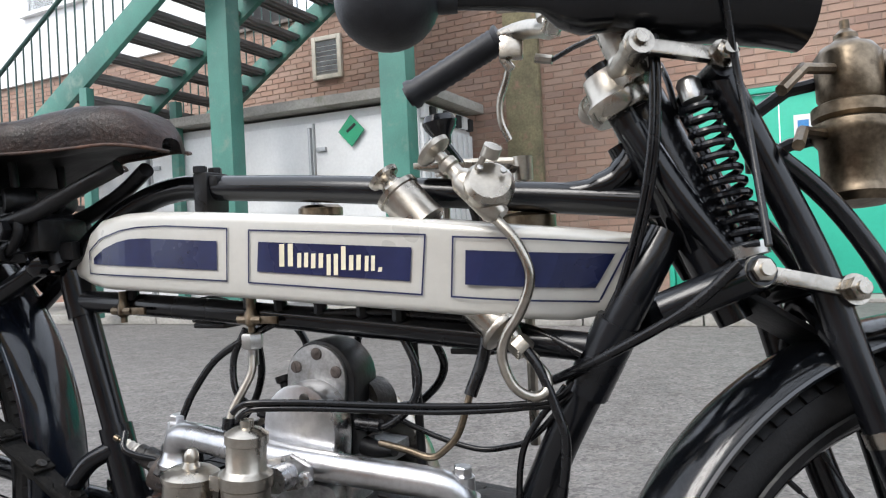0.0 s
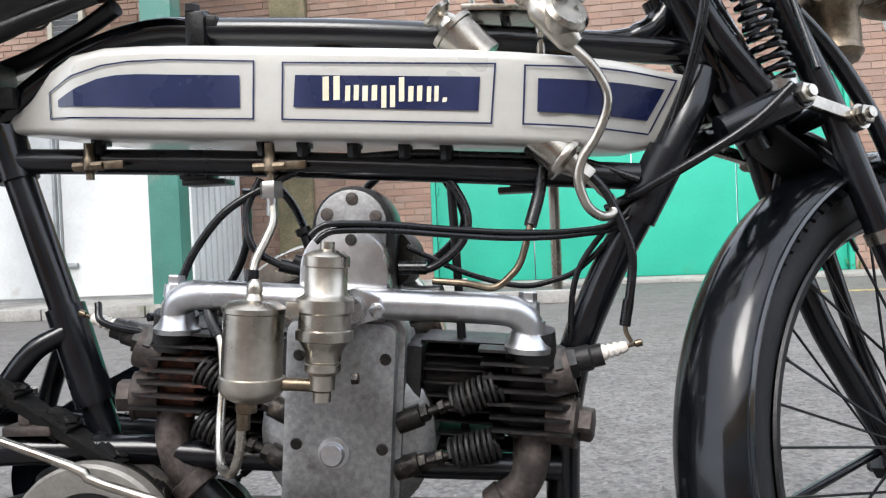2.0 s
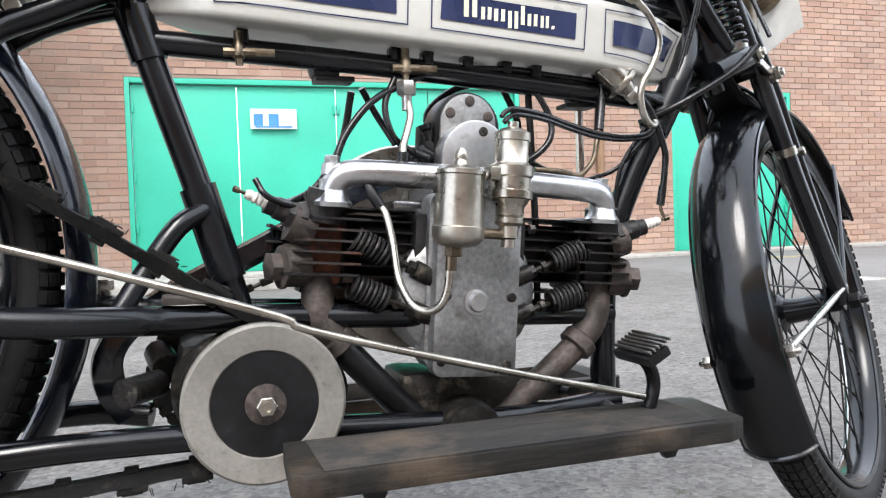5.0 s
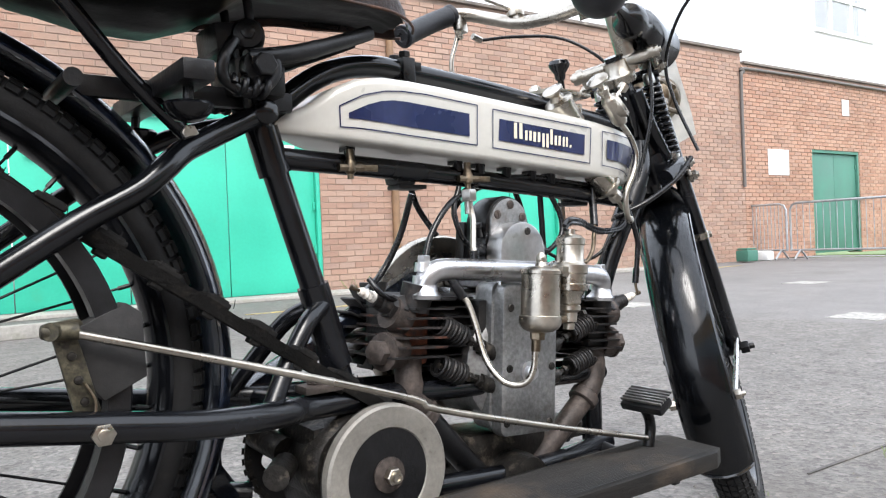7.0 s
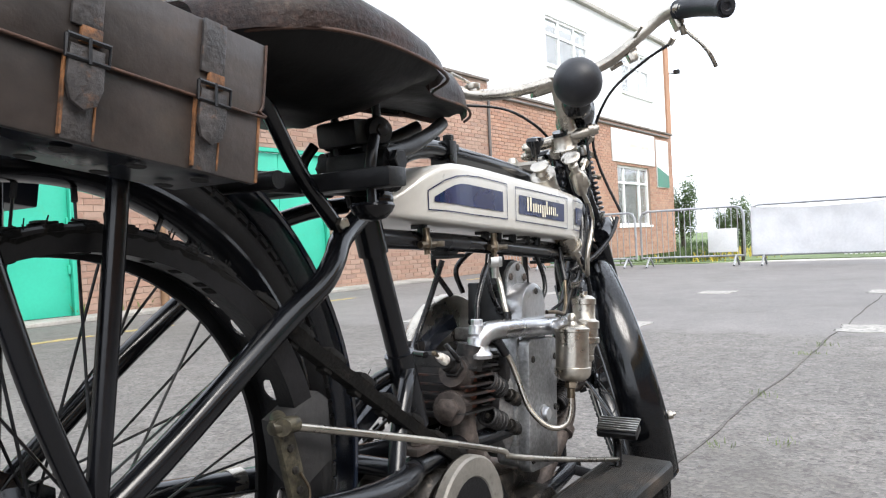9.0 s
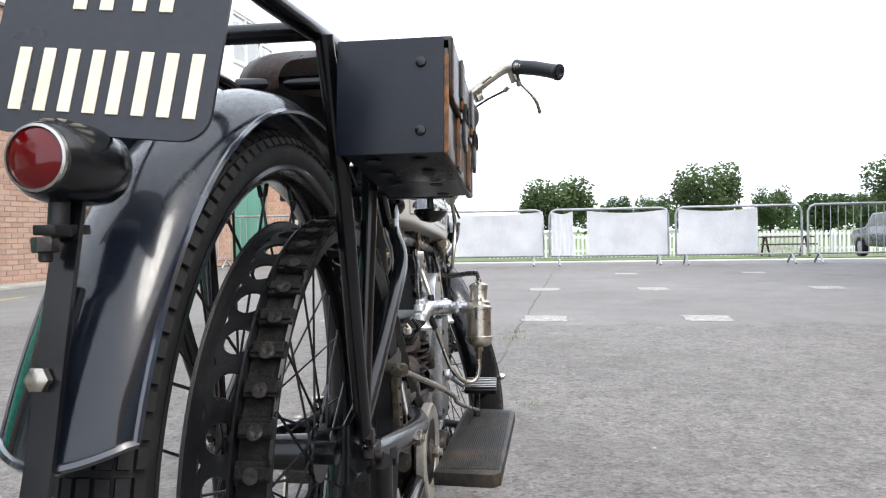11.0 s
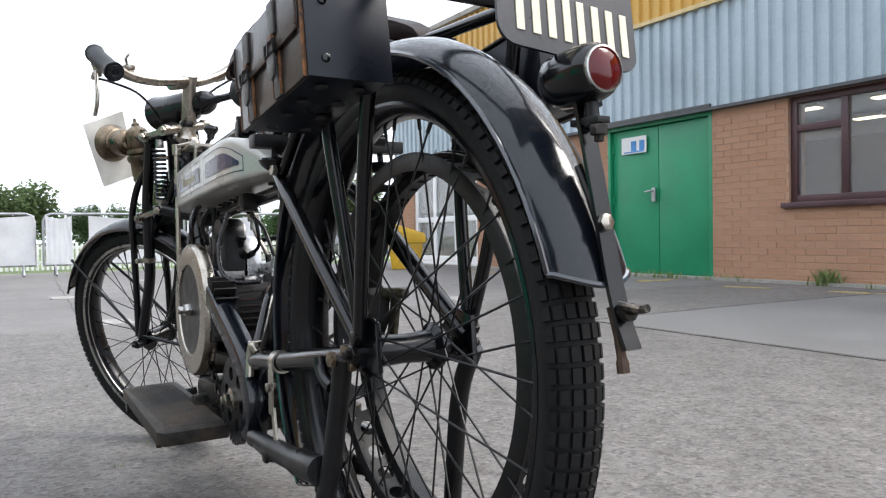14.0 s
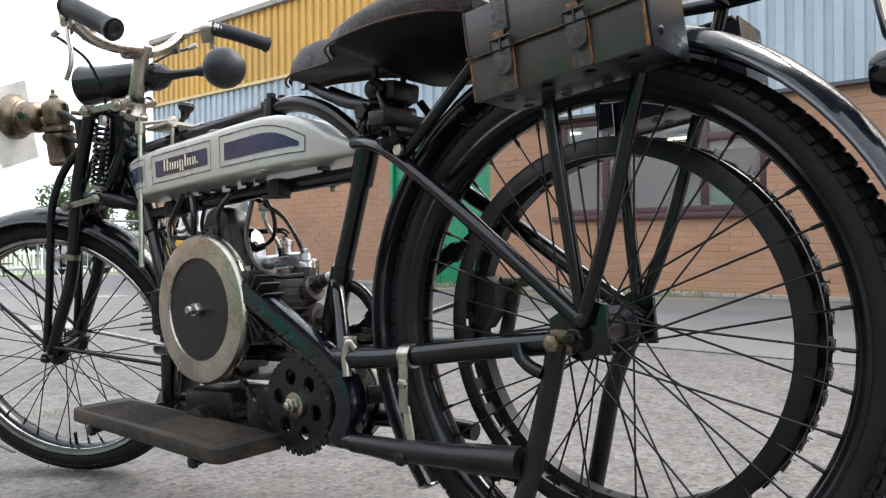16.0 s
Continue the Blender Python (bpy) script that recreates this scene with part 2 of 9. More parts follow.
def helix(bm, a, b, r, wire_r, turns, seg=6, per=14):
    a, b = Vector(a), Vector(b)
    d, s, u = frame_of(b - a)
    n = int(turns * per)
    tube(bm, [a + (b - a) * i / n + (s * math.cos(i * math.tau / per) + u * math.sin(i * math.tau / per)) * r for i in range(n + 1)], wire_r, seg)


def shade(me, smooth=True, angle=40):
    if smooth:
        me.shade_smooth()
        bm = bmesh.new()
        bm.from_mesh(me)
        for e in bm.edges:
            if len(e.link_faces) == 2 and e.calc_face_angle(0) > radians(angle):
                e.smooth = False
        bm.to_mesh(me)
        bm.free()


def part(name, bm, material, parent=None, label="", smooth=True, m=None):
    """Links bm as one mesh object under a thing or a part."""
    if m:
        bm.transform(m)
    bmesh.ops.recalc_face_normals(bm, faces=bm.faces)
    me = bpy.data.meshes.new(name)
    bm.to_mesh(me)
    bm.free()
    me.materials.append(material)
    shade(me, smooth)
    ob = new(name, me)
    if parent is not None:
        ob.parent = parent
    return tagged(ob, label)


def B():
    return bmesh.new()


def thing(name, label, category, group="", kind="", at=(0, 0, 0)):
    e = new(name)
    e.empty_display_size = 0.1
    e.location = at
    return tagged(e, label, category, group, kind)


def asphalt_material():
    m = bpy.data.materials.new("worn_asphalt")
    m.use_nodes = True
    nt = m.node_tree
    b = nt.nodes["Principled BSDF"]
    n_big, n_mid, n_fine = tex_noise(nt, 0.35, 5), tex_noise(nt, 2.6, 8, 0.7), tex_noise(nt, 210, 4, 0.7)
    col = ramp(nt, n_big, [(0.32, (0.136, 0.129, 0.126)), (0.66, (0.176, 0.167, 0.162))])
    col = mix(nt, 1.0, col, ramp(nt, n_mid, [(0.3, (0.80, 0.795, 0.79)), (0.7, (1.10, 1.09, 1.08))]), "MULTIPLY")
    tc = nt.nodes.new("ShaderNodeTexCoord")
    vor = nt.nodes.new("ShaderNodeTexVoronoi")
    vor.inputs["Scale"].default_value = 135
    nt.links.new(tc.outputs["Object"], vor.inputs["Vector"])
    stone = ramp(nt, vor.outputs["Color"], [(0.12, (0.66, 0.66, 0.66)), (0.5, (0.98, 0.98, 0.98)), (0.9, (1.08, 1.07, 1.05)), (0.985, (1.75, 1.7, 1.6))])
    col = mix(nt, 1.0, col, stone, "MULTIPLY")
    pits = tex_noise(nt, 38, 8, 0.75)
    col = mix(nt, ramp(nt, pits, [(0.58, (0, 0, 0)), (0.68, (0.55, 0.55, 0.55))]), col, (0.055, 0.052, 0.048))
    # the worn stretch this side of the first bay dashes has lost its binder and shows coarse chippings
    sep = nt.nodes.new("ShaderNodeSeparateXYZ")
    nt.links.new(tc.outputs["Object"], sep.inputs[0])
    edge = nt.nodes.new("ShaderNodeMath")
    edge.operation = "ADD"
    wob = nt.nodes.new("ShaderNodeMath")
    wob.operation = "MULTIPLY"
    nt.links.new(tex_noise(nt, 1.3, 6, 0.6), wob.inputs[0])
    wob.inputs[1].default_value = 0.8
    nt.links.new(sep.outputs[0], edge.inputs[0])
    nt.links.new(wob.outputs[0], edge.inputs[1])
    worn = nt.nodes.new("ShaderNodeMapRange")
    worn.inputs[1].default_value, worn.inputs[2].default_value = 4.85, 5.05
    worn.inputs[3].default_value, worn.inputs[4].default_value = 1.0, 0.0
    nt.links.new(edge.outputs[0], worn.inputs[0])
    chips = nt.nodes.new("ShaderNodeTexVoronoi")
    chips.inputs["Scale"].default_value = 72
    nt.links.new(tc.outputs["Object"], chips.inputs["Vector"])
    # these darker tones also hold the shade among the coarse chippings
    chip_col = ramp(nt, chips.outputs["Color"], [(0.1, (0.50, 0.495, 0.485)), (0.4, (0.84, 0.83, 0.82)), (0.75, (0.98, 0.975, 0.96)), (0.97, (1.25, 1.22, 1.16)), (0.995, (2.2, 2.15, 2.0))])
    blot = ramp(nt, tex_noise(nt, 9, 8, 0.75), [(0.36, (0.72, 0.70, 0.67)), (0.56, (1.04, 1.04, 1.03))])
    rough = mix(nt, 1.0, mix(nt, 1.0, col, chip_col, "MULTIPLY"), blot, "MULTIPLY")
    col = mix(nt, worn.outputs[0], col, rough)
    damp = tex_noise(nt, 0.9, 9, 0.72)
    col = mix(nt, ramp(nt, damp, [(0.54, (0, 0, 0)), (0.66, (0.42, 0.42, 0.42))]), col, (0.075, 0.068, 0.058))
    nt.links.new(col, b.inputs["Base Color"])
    b.inputs["Roughness"].default_value = 0.78
    bp = nt.nodes.new("ShaderNodeBump")
    bp.inputs["Strength"].default_value = 0.6
    bp.inputs["Distance"].default_value = 0.005
    h = mix(nt, 0.5, vor.outputs["Distance"], n_fine)
    h = mix(nt, 0.5, h, chips.outputs["Distance"])
    nt.links.new(h, bp.inputs["Height"])
    nt.links.new(bp.outputs[0], b.inputs["Normal"])
    return m


def island_material(name, stops, rough=0.85, bump=0.5, grain=120, dirt=None, per_object=False):
    """Bricks that differ piece by piece."""
    m = bpy.data.materials.new(name)
    m.use_nodes = True
    nt = m.node_tree
    b = nt.nodes["Principled BSDF"]
    if per_object:
        g = nt.nodes.new("ShaderNodeObjectInfo").outputs["Random"]
    else:
        g = nt.nodes.new("ShaderNodeNewGeometry").outputs["Random Per Island"]
    col = ramp(nt, g, stops)
    col = mix(nt, 1.0, col, ramp(nt, tex_noise(nt, grain, 6, 0.7), [(0.3, (0.72, 0.72, 0.72)), (0.7, (1.1, 1.1, 1.1))]), "MULTIPLY")
    col = mix(nt, 1.0, col, ramp(nt, tex_noise(nt, 0.8, 5), [(0.3, (0.8, 0.8, 0.8)), (0.7, (1.08, 1.08, 1.08))]), "MULTIPLY")
    if dirt:
        col = mix(nt, ramp(nt, tex_noise(nt, 2.2, 6, 0.7), [(0.55, (0, 0, 0)), (0.75, (0.6, 0.6, 0.6))]), col, dirt)
    nt.links.new(col, b.inputs["Base Color"])
    b.inputs["Roughness"].default_value = rough
    bp = nt.nodes.new("ShaderNodeBump")
    bp.inputs["Strength"].default_value = bump
    bp.inputs["Distance"].default_value = 0.004
    nt.links.new(tex_noise(nt, grain, 5), bp.inputs["Height"])
    nt.links.new(bp.outputs[0], b.inputs["Normal"])
    return m


ASPHALT = asphalt_material()
A_STOPS = [(0.0, (0.30, 0.183, 0.136)), (0.3, (0.35, 0.218, 0.160)), (0.6, (0.38, 0.255, 0.192)), (0.85, (0.345, 0.236, 0.184)), (1.0, (0.285, 0.187, 0.147))]
B_STOPS = [(0.0, (0.365, 0.196, 0.116)), (0.4, (0.385, 0.214, 0.130)), (0.75, (0.405, 0.230, 0.143)), (1.0, (0.375, 0.208, 0.130))]
BRICK_A = island_material("old_red_brick", A_STOPS, dirt=(0.22, 0.17, 0.13))
BRICK_A1 = island_material("old_red_brick_single", A_STOPS, dirt=(0.22, 0.17, 0.13), per_object=True)
BRICK_F = island_material("pale_orange_brick", [(p, (min(1, r_ * 1.12), g_ * 1.02, b_ * 0.95)) for p, (r_, g_, b_) in A_STOPS])
BRICK_B = island_material("smooth_red_brick", B_STOPS)
BRICK_B1 = island_material("smooth_red_brick_single", B_STOPS, per_object=True)
MORTAR = surface("lime_mortar", (0.345, 0.252, 0.198), 0.95, 0, (1.2, 0.15), (60, 0.15), 0.5, 90)
MORTAR_B = surface("buff_mortar", (0.37, 0.232, 0.158), 0.95, 0, (1.2, 0.12), (60, 0.15), 0.5, 90)
GREEN_A = surface("mint_green_paint", (0.03, 0.40, 0.27), 0.5, 0, (0.9, 0.07), (30, 0.04), 0.05, 40, stain=(0.05, 0.33, 0.2), stain_scale=3, stain_at=(0.6, 0.8))
GREEN_B = surface("emerald_door_paint", (0.008, 0.215, 0.10), 0.4, 0, (1.5, 0.08), (30, 0.04), 0.04, 40)
# darker copy of the teal, used on the handrails and balusters
TEAL_DARK = surface("dark_teal_steel_paint", (0.022, 0.062, 0.052), 0.5, 0, (2, 0.12), (60, 0.08), 0.1, 60)
# teal base is darkened for the shade under the stair landing
TEAL = surface("teal_steel_paint", (0.055, 0.185, 0.145), 0.5, 0, (2, 0.12), (60, 0.08), 0.1, 60, stain=(0.12, 0.2, 0.16), stain_scale=5)
DOOR_DULL = surface("dull_green_door", (0.055, 0.17, 0.125), 0.55, 0, (1.5, 0.1), (40, 0.05))
PLAIN_WHITE = surface("white_painted_sheet", (0.66, 0.665, 0.66), 0.55, 0, (1.1, 0.06), (30, 0.05), 0.06, 50, stain=(0.42, 0.40, 0.35), stain_scale=2.5, stain_at=(0.62, 0.85))
RENDER_WHITE = surface("white_wall_boarding", (0.8, 0.8, 0.8), 0.7, 0, (0.8, 0.04), (20, 0.04), 0.05, 40)
CLAD_BLUE = surface("blue_grey_cladding", (0.33, 0.40, 0.445), 0.45, 0, (0.7, 0.1), (25, 0.05), stain=(0.26, 0.28, 0.29), stain_scale=1.6, stain_at=(0.6, 0.85))
CLAD_GOLD = surface("mustard_cladding", (0.50, 0.29, 0.055), 0.5, 0, (0.7, 0.08), (25, 0.05))
CONCRETE = surface("weathered_concrete", (0.34, 0.325, 0.295), 0.9, 0, (2, 0.15), (40, 0.15), 0.5, 70, stain=(0.16, 0.16, 0.12), stain_scale=4)
GALV = surface("galvanised_steel", (0.42, 0.43, 0.44), 0.45, 0.7, (6, 0.12), (80, 0.1))
BANNER = surface("white_banner_cloth", (0.78, 0.78, 0.79), 0.75, 0, (1.5, 0.05), (25, 0.04), 0.3, 12)
BROWN_FRAME = surface("maroon_window_frame", (0.055, 0.022, 0.026), 0.4, 0, (4, 0.12), (60, 0.1))
UPVC = surface("white_window_frame", (0.75, 0.75, 0.75), 0.4, 0, (4, 0.04), (60, 0.03))
YELLOW = surface("yellow_grit_bin_plastic", (0.60, 0.36, 0.02), 0.5, 0, (3, 0.1), (50, 0.08), stain=(0.40, 0.25, 0.05), stain_scale=7)
# low base colour carries the dimness behind the windows
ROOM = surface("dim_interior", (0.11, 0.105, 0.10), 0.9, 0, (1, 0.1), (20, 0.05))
PAINT_LINE = surface("worn_road_marking", (0.40, 0.385, 0.355), 0.85, 0, (12, 0.12), (60, 0.25), 0.3, 120, stain=(0.16, 0.155, 0.15), stain_scale=30, stain_at=(0.5, 0.62))
YELLOW_LINE = surface("worn_yellow_marking", (0.48, 0.36, 0.12), 0.85, 0, (12, 0.12), (60, 0.25), 0.3, 120, stain=(0.15, 0.145, 0.13), stain_scale=22, stain_at=(0.48, 0.6))
GRASS = surface("meadow_grass", (0.13, 0.19, 0.06), 0.9, 0, (0.08, 0.25), (6, 0.25), 0.5, 30)
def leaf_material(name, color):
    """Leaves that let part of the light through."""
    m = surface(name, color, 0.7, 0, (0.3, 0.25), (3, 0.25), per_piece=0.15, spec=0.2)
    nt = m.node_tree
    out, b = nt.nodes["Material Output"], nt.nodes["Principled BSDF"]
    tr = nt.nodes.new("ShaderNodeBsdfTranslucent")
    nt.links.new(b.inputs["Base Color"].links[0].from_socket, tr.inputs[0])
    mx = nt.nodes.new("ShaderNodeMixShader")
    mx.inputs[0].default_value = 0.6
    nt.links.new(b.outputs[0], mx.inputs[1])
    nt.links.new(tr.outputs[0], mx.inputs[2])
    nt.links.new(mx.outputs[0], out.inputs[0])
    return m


# leaf base colours are raised to include the haze over the far trees
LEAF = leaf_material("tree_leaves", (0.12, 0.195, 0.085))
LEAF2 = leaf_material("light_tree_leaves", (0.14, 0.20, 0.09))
BARK = surface("tree_bark", (0.07, 0.055, 0.04), 0.9, 0, (3, 0.3), (30, 0.3))
# near black drawn for the shade in openings, and for the diamond's symbol
DARK = surface("dark_void", (0.02, 0.02, 0.02), 0.9)
SIGN_BLUE = surface("sign_blue", (0.05, 0.22, 0.5), 0.5)
CAR_PAINT = surface("blue_grey_car_paint", (0.04, 0.048, 0.06), 0.25, 0.4, (3, 0.08), (60, 0.03), coat=0.6)
PICKET = surface("white_picket_paint", (0.72, 0.72, 0.70), 0.6, 0, (2, 0.05), (30, 0.04))
GLASS = clear("window_glass", (0.92, 0.95, 0.95), 0.01, 0.9)

# ---------------------------------------------------------------- ground
def ground_z(x):
    """The yard is level; past the barriers the ground falls gently to the field."""
    return -0.5 * max(0.0, min(1.0, (x - 14.3) / 12.7))


bm = B()
rows_ = [[bm.verts.new((x, y, ground_z(x))) for y in (-400, 400)] for x in (-400, 14.3, 27, 400)]
for a, b in zip(rows_, rows_[1:]):
    bm.faces.new((a[0], b[0], b[1], a[1]))
ground = tagged(part("ground", bm, ASPHALT), "worn grey asphalt yard with loose chippings", "ground", kind="structure")


def flat_patch(name, outline, z, material, label, category, kind="structure"):
    t = B()
    vs = [t.verts.new((x, y, ground_z(x))) for x, y in outline]
    vs2 = [t.verts.new((x, y, ground_z(x) + z)) for x, y in outline]
    n = len(vs)
    t.faces.new(vs2)
    for i in range(n):
        t.faces.new((vs[i], vs[(i + 1) % n], vs2[(i + 1) % n], vs2[i]))
    return tagged(part(name, t, material, smooth=False), label, category, kind=kind)


def ragged(cx, cy, lx, ly, turn=0.0, jag=0.012):
    pts = []
    for a, b, n in (((-1, -1), (1, -1), 9), ((1, -1), (1, 1), 4), ((1, 1), (-1, 1), 9), ((-1, 1), (-1, -1), 4)):
        for k in range(n):
            f = k / n
            x, y = (a[0] + (b[0] - a[0]) * f) * lx / 2, (a[1] + (b[1] - a[1]) * f) * ly / 2
            pts.append((cx + x * math.cos(turn) - y * math.sin(turn) + random.uniform(-jag, jag), cy + x * math.sin(turn) + y * math.cos(turn) + random.uniform(-jag, jag)))
    return pts


for row_x in (4.85, 7.6, 10.4):
    for row_y in (-3.22, -1.44, -0.27, 1.25, 3.0):
        if row_x > 10 and row_y > -0.5:
            continue
        flat_patch("bay_marking", ragged(row_x, row_y, 0.36, 0.32, -0.06, 0.02), 0.004, PAINT_LINE, "worn white parking bay dash on the asphalt", "road marking")["group"] = "bay dashes"
for cx, cy, lx, ly in ((6.6, -5.9, 0.9, 0.1), (5.4, -6.2, 0.3, 0.14), (2.6, -6.2, 1.2, 0.1), (4.0, -6.05, 0.5, 0.09), (8.6, -6.0, 0.7, 0.1)):
    flat_patch("edge_marking", ragged(cx, cy, lx, ly, 0.1, 0.02), 0.004, YELLOW_LINE, "faded yellow line beside the wall", "road marking")
for cx, cy, lx, ly in ((3.4, 5.4, 1.5, 0.1), (6.5, 5.6, 1.0, 0.1), (10.8, 5.9, 0.8, 0.1)):
    flat_patch("edge_marking", ragged(cx, cy, lx, ly, -0.05, 0.02), 0.004, YELLOW_LINE, "faded yellow line along the yard edge", "road marking")
strip_pts = [(-6 + 0.35 * k, -6.9 + 0.16 + 0.05 * noise.noise((k * 0.6, 3, 1))) for k in range(54)]
flat_patch("wall_edging", strip_pts + [(x, -6.905) for x, _ in reversed(strip_pts)], 0.03, CONCRETE, "broken pale concrete strip along the foot of the wall", "edging")
flat_patch("edge_marking", ragged(5.35, -6.25, 0.12, 0.55, 0.0, 0.02), 0.0045, YELLOW_LINE, "short faded yellow bar before the hall door", "road marking")
# the raised joint between two layers of tarmac that runs out ahead of the machine
SEAM = surface("dark_tar_seam", (0.12, 0.112, 0.102), 0.9, 0, (6, 0.3), (80, 0.3), 0.8, 70)
seam_edge = [(1.7 + 0.12 * k, -0.04 - 0.045 * (0.12 * k - 1.3) + 0.03 * noise.noise((k * 0.2, 2, 0)) + 0.008 * noise.noise((k * 0.9, 5, 0))) for k in range(86)]
w = lambda k: 0.003 + 0.012 * abs(noise.noise((k * 0.7, 9, 0)))
flat_patch("tar_seam", [(x, y - w(k)) for k, (x, y) in enumerate(seam_edge)] + [(x, y + w(k)) for k, (x, y) in reversed(list(enumerate(seam_edge)))], 0.003, SEAM, "dark crumbling seam between two tarmac layers", "road seam")


# a newer, smoother patch of tarmac beside the hall, with a dark joint round it
PATCH = surface("smooth_grey_tarmac", (0.175, 0.170, 0.164), 0.8, 0, (1.5, 0.08), (160, 0.22), 0.5, 150)
flat_patch("tarmac_patch", [(2.84, -2.92), (1.41, -2.87), (-1.5, -2.8), (-1.5, -6.5), (2.75, -6.5), (2.86, -4.52)], 0.003, PATCH, "smooth grey tarmac patch let into the yard", "tarmac patch")
flat_patch("tar_seam", [(2.87, -2.89), (2.89, -4.5), (2.78, -6.5), (2.755, -6.5), (2.865, -4.5), (2.835, -2.925), (-1.5, -2.81), (-1.5, -2.785)], 0.0045, SEAM, "dark joint along the edge of a tarmac patch", "road seam")
CHIPPING = surface("pale_stone_chipping", (0.34, 0.32, 0.29), 0.9, 0, (6, 0.2), (60, 0.15), per_piece=0.5)
r_chip = random.Random(12)
t = B()
for _ in range(520):
    x, y, e = 0.9 + 4.2 * r_chip.random() ** 1.3, r_chip.uniform(-3.6, 1.6), r_chip.uniform(0.0018, 0.0042)
    if r_chip.random() < 0.12:
        e *= 1.6
    top_ = t.verts.new((x + r_chip.uniform(-e, e) * 0.4, y + r_chip.uniform(-e, e) * 0.4, e * r_chip.uniform(0.8, 1.5)))
    turn_ = r_chip.uniform(0, math.tau)
    ringv = [t.verts.new((x + e * r_chip.uniform(0.7, 1.3) * math.cos(turn_ + q * math.tau / 5), y + e * r_chip.uniform(0.7, 1.3) * math.sin(turn_ + q * math.tau / 5), -0.0005)) for q in range(5)]
    for q in range(5):
        t.faces.new((ringv[q], ringv[(q + 1) % 5], top_))
tagged(part("loose_chippings", t, CHIPPING, smooth=False), "small pale loose stone chippings scattered over the asphalt", "chippings", kind="stuff")


def blades(name, at, spread, n, h, material, seed, label, category="weeds"):
    r = random.Random(seed)
    t = B()
    for _ in range(n):
        x, y = at[0] + r.gauss(0, spread[0]), at[1] + r.gauss(0, spread[1])
        a, hh, w, lean = r.uniform(0, math.tau), h * r.uniform(0.4, 1.0), h * r.uniform(0.03, 0.08), r.uniform(0.1, 0.7)
        dx, dy = math.cos(a), math.sin(a)
        p = [t.verts.new((x - dy * w, y + dx * w, at[2])), t.verts.new((x + dy * w, y - dx * w, at[2])),
             t.verts.new((x + dy * w * 0.8 + dx * lean * hh * 0.4, y - dx * w * 0.8 + dy * lean * hh * 0.4, at[2] + hh * 0.6)),
             t.verts.new((x + dx * lean * hh, y + dy * lean * hh, at[2] + hh))]
        t.faces.new((p[0], p[1], p[2]))
        t.faces.new((p[0], p[2], p[3]))
    return tagged(part(name, t, material), label, category, kind="stuff")


WEED = surface("weed_green", (0.16, 0.22, 0.06), 0.7, 0, (6, 0.3), (40, 0.2))
for i, (x, y, s, n, h) in enumerate(((2.0, -0.05, 0.025, 24, 0.02), (2.75, -0.05, 0.03, 24, 0.022), (4.1, -0.1, 0.03, 24, 0.03), (1.22, 0.16, 0.02, 14, 0.014), (3.8, -0.07, 0.03, 26, 0.03), (2.1, -0.21, 0.035, 26, 0.02), (1.43, -1.15, 0.03, 16, 0.012), (1.66, -1.54, 0.03, 16, 0.014), (1.40, 0.03, 0.03, 24, 0.016), (1.49, 0.02, 0.02, 14, 0.014), (4.9, 7.45, 0.25, 120, 0.22), (9.3, 7.45, 0.2, 140, 0.3),
                                     (6.9, 7.45, 0.2, 60, 0.12), (5.6, -6.72, 0.25, 70, 0.1), (2.5, -6.74, 0.35, 70, 0.1), (4.75, -6.75, 0.2, 40, 0.1), (3.6, -6.78, 0.07, 70, 0.2), (6.3, -6.75, 0.3, 60, 0.12), (14.5, 7.4, 0.4, 80, 0.25))):
    blades("weed", (x, y, 0), (s, min(s, 0.05)), n, h, WEED, 30 + i, "small green weeds growing from a crack in the asphalt")


# ---------------------------------------------------------------- brick walls
BRICK_L, BRICK_H, JOINT = 0.215, 0.065, 0.010


def brick_boxes(x0, x1, z0, z1, holes, seed):
    """Running bond: rows of (x, z, length) clear of the holes (x0, x1, z0, z1)."""
    r = random.Random(seed)
    out = []
    row = 0
    z = z0
    while z + BRICK_H <= z1 + 1e-6:
        x = x0 - (BRICK_L + JOINT) / 2 * (row % 2)
        while x < x1:
            a, b = max(x, x0), min(x + BRICK_L, x1)
            x += BRICK_L + JOINT
            for h0, h1, g0, g1 in holes:
                if z + BRICK_H > g0 + 0.01 and z < g1 - 0.01:
                    if a >= h0 and b <= h1:
                        a = b
                    elif a < h0 < b:
                        b = h0
                    elif a < h1 < b:
                        a = h1
            if b - a > 0.03:
                out.append((a, b, z, r.uniform(-0.002, 0.002)))
        z += BRICK_H + JOINT
        row += 1
    return out


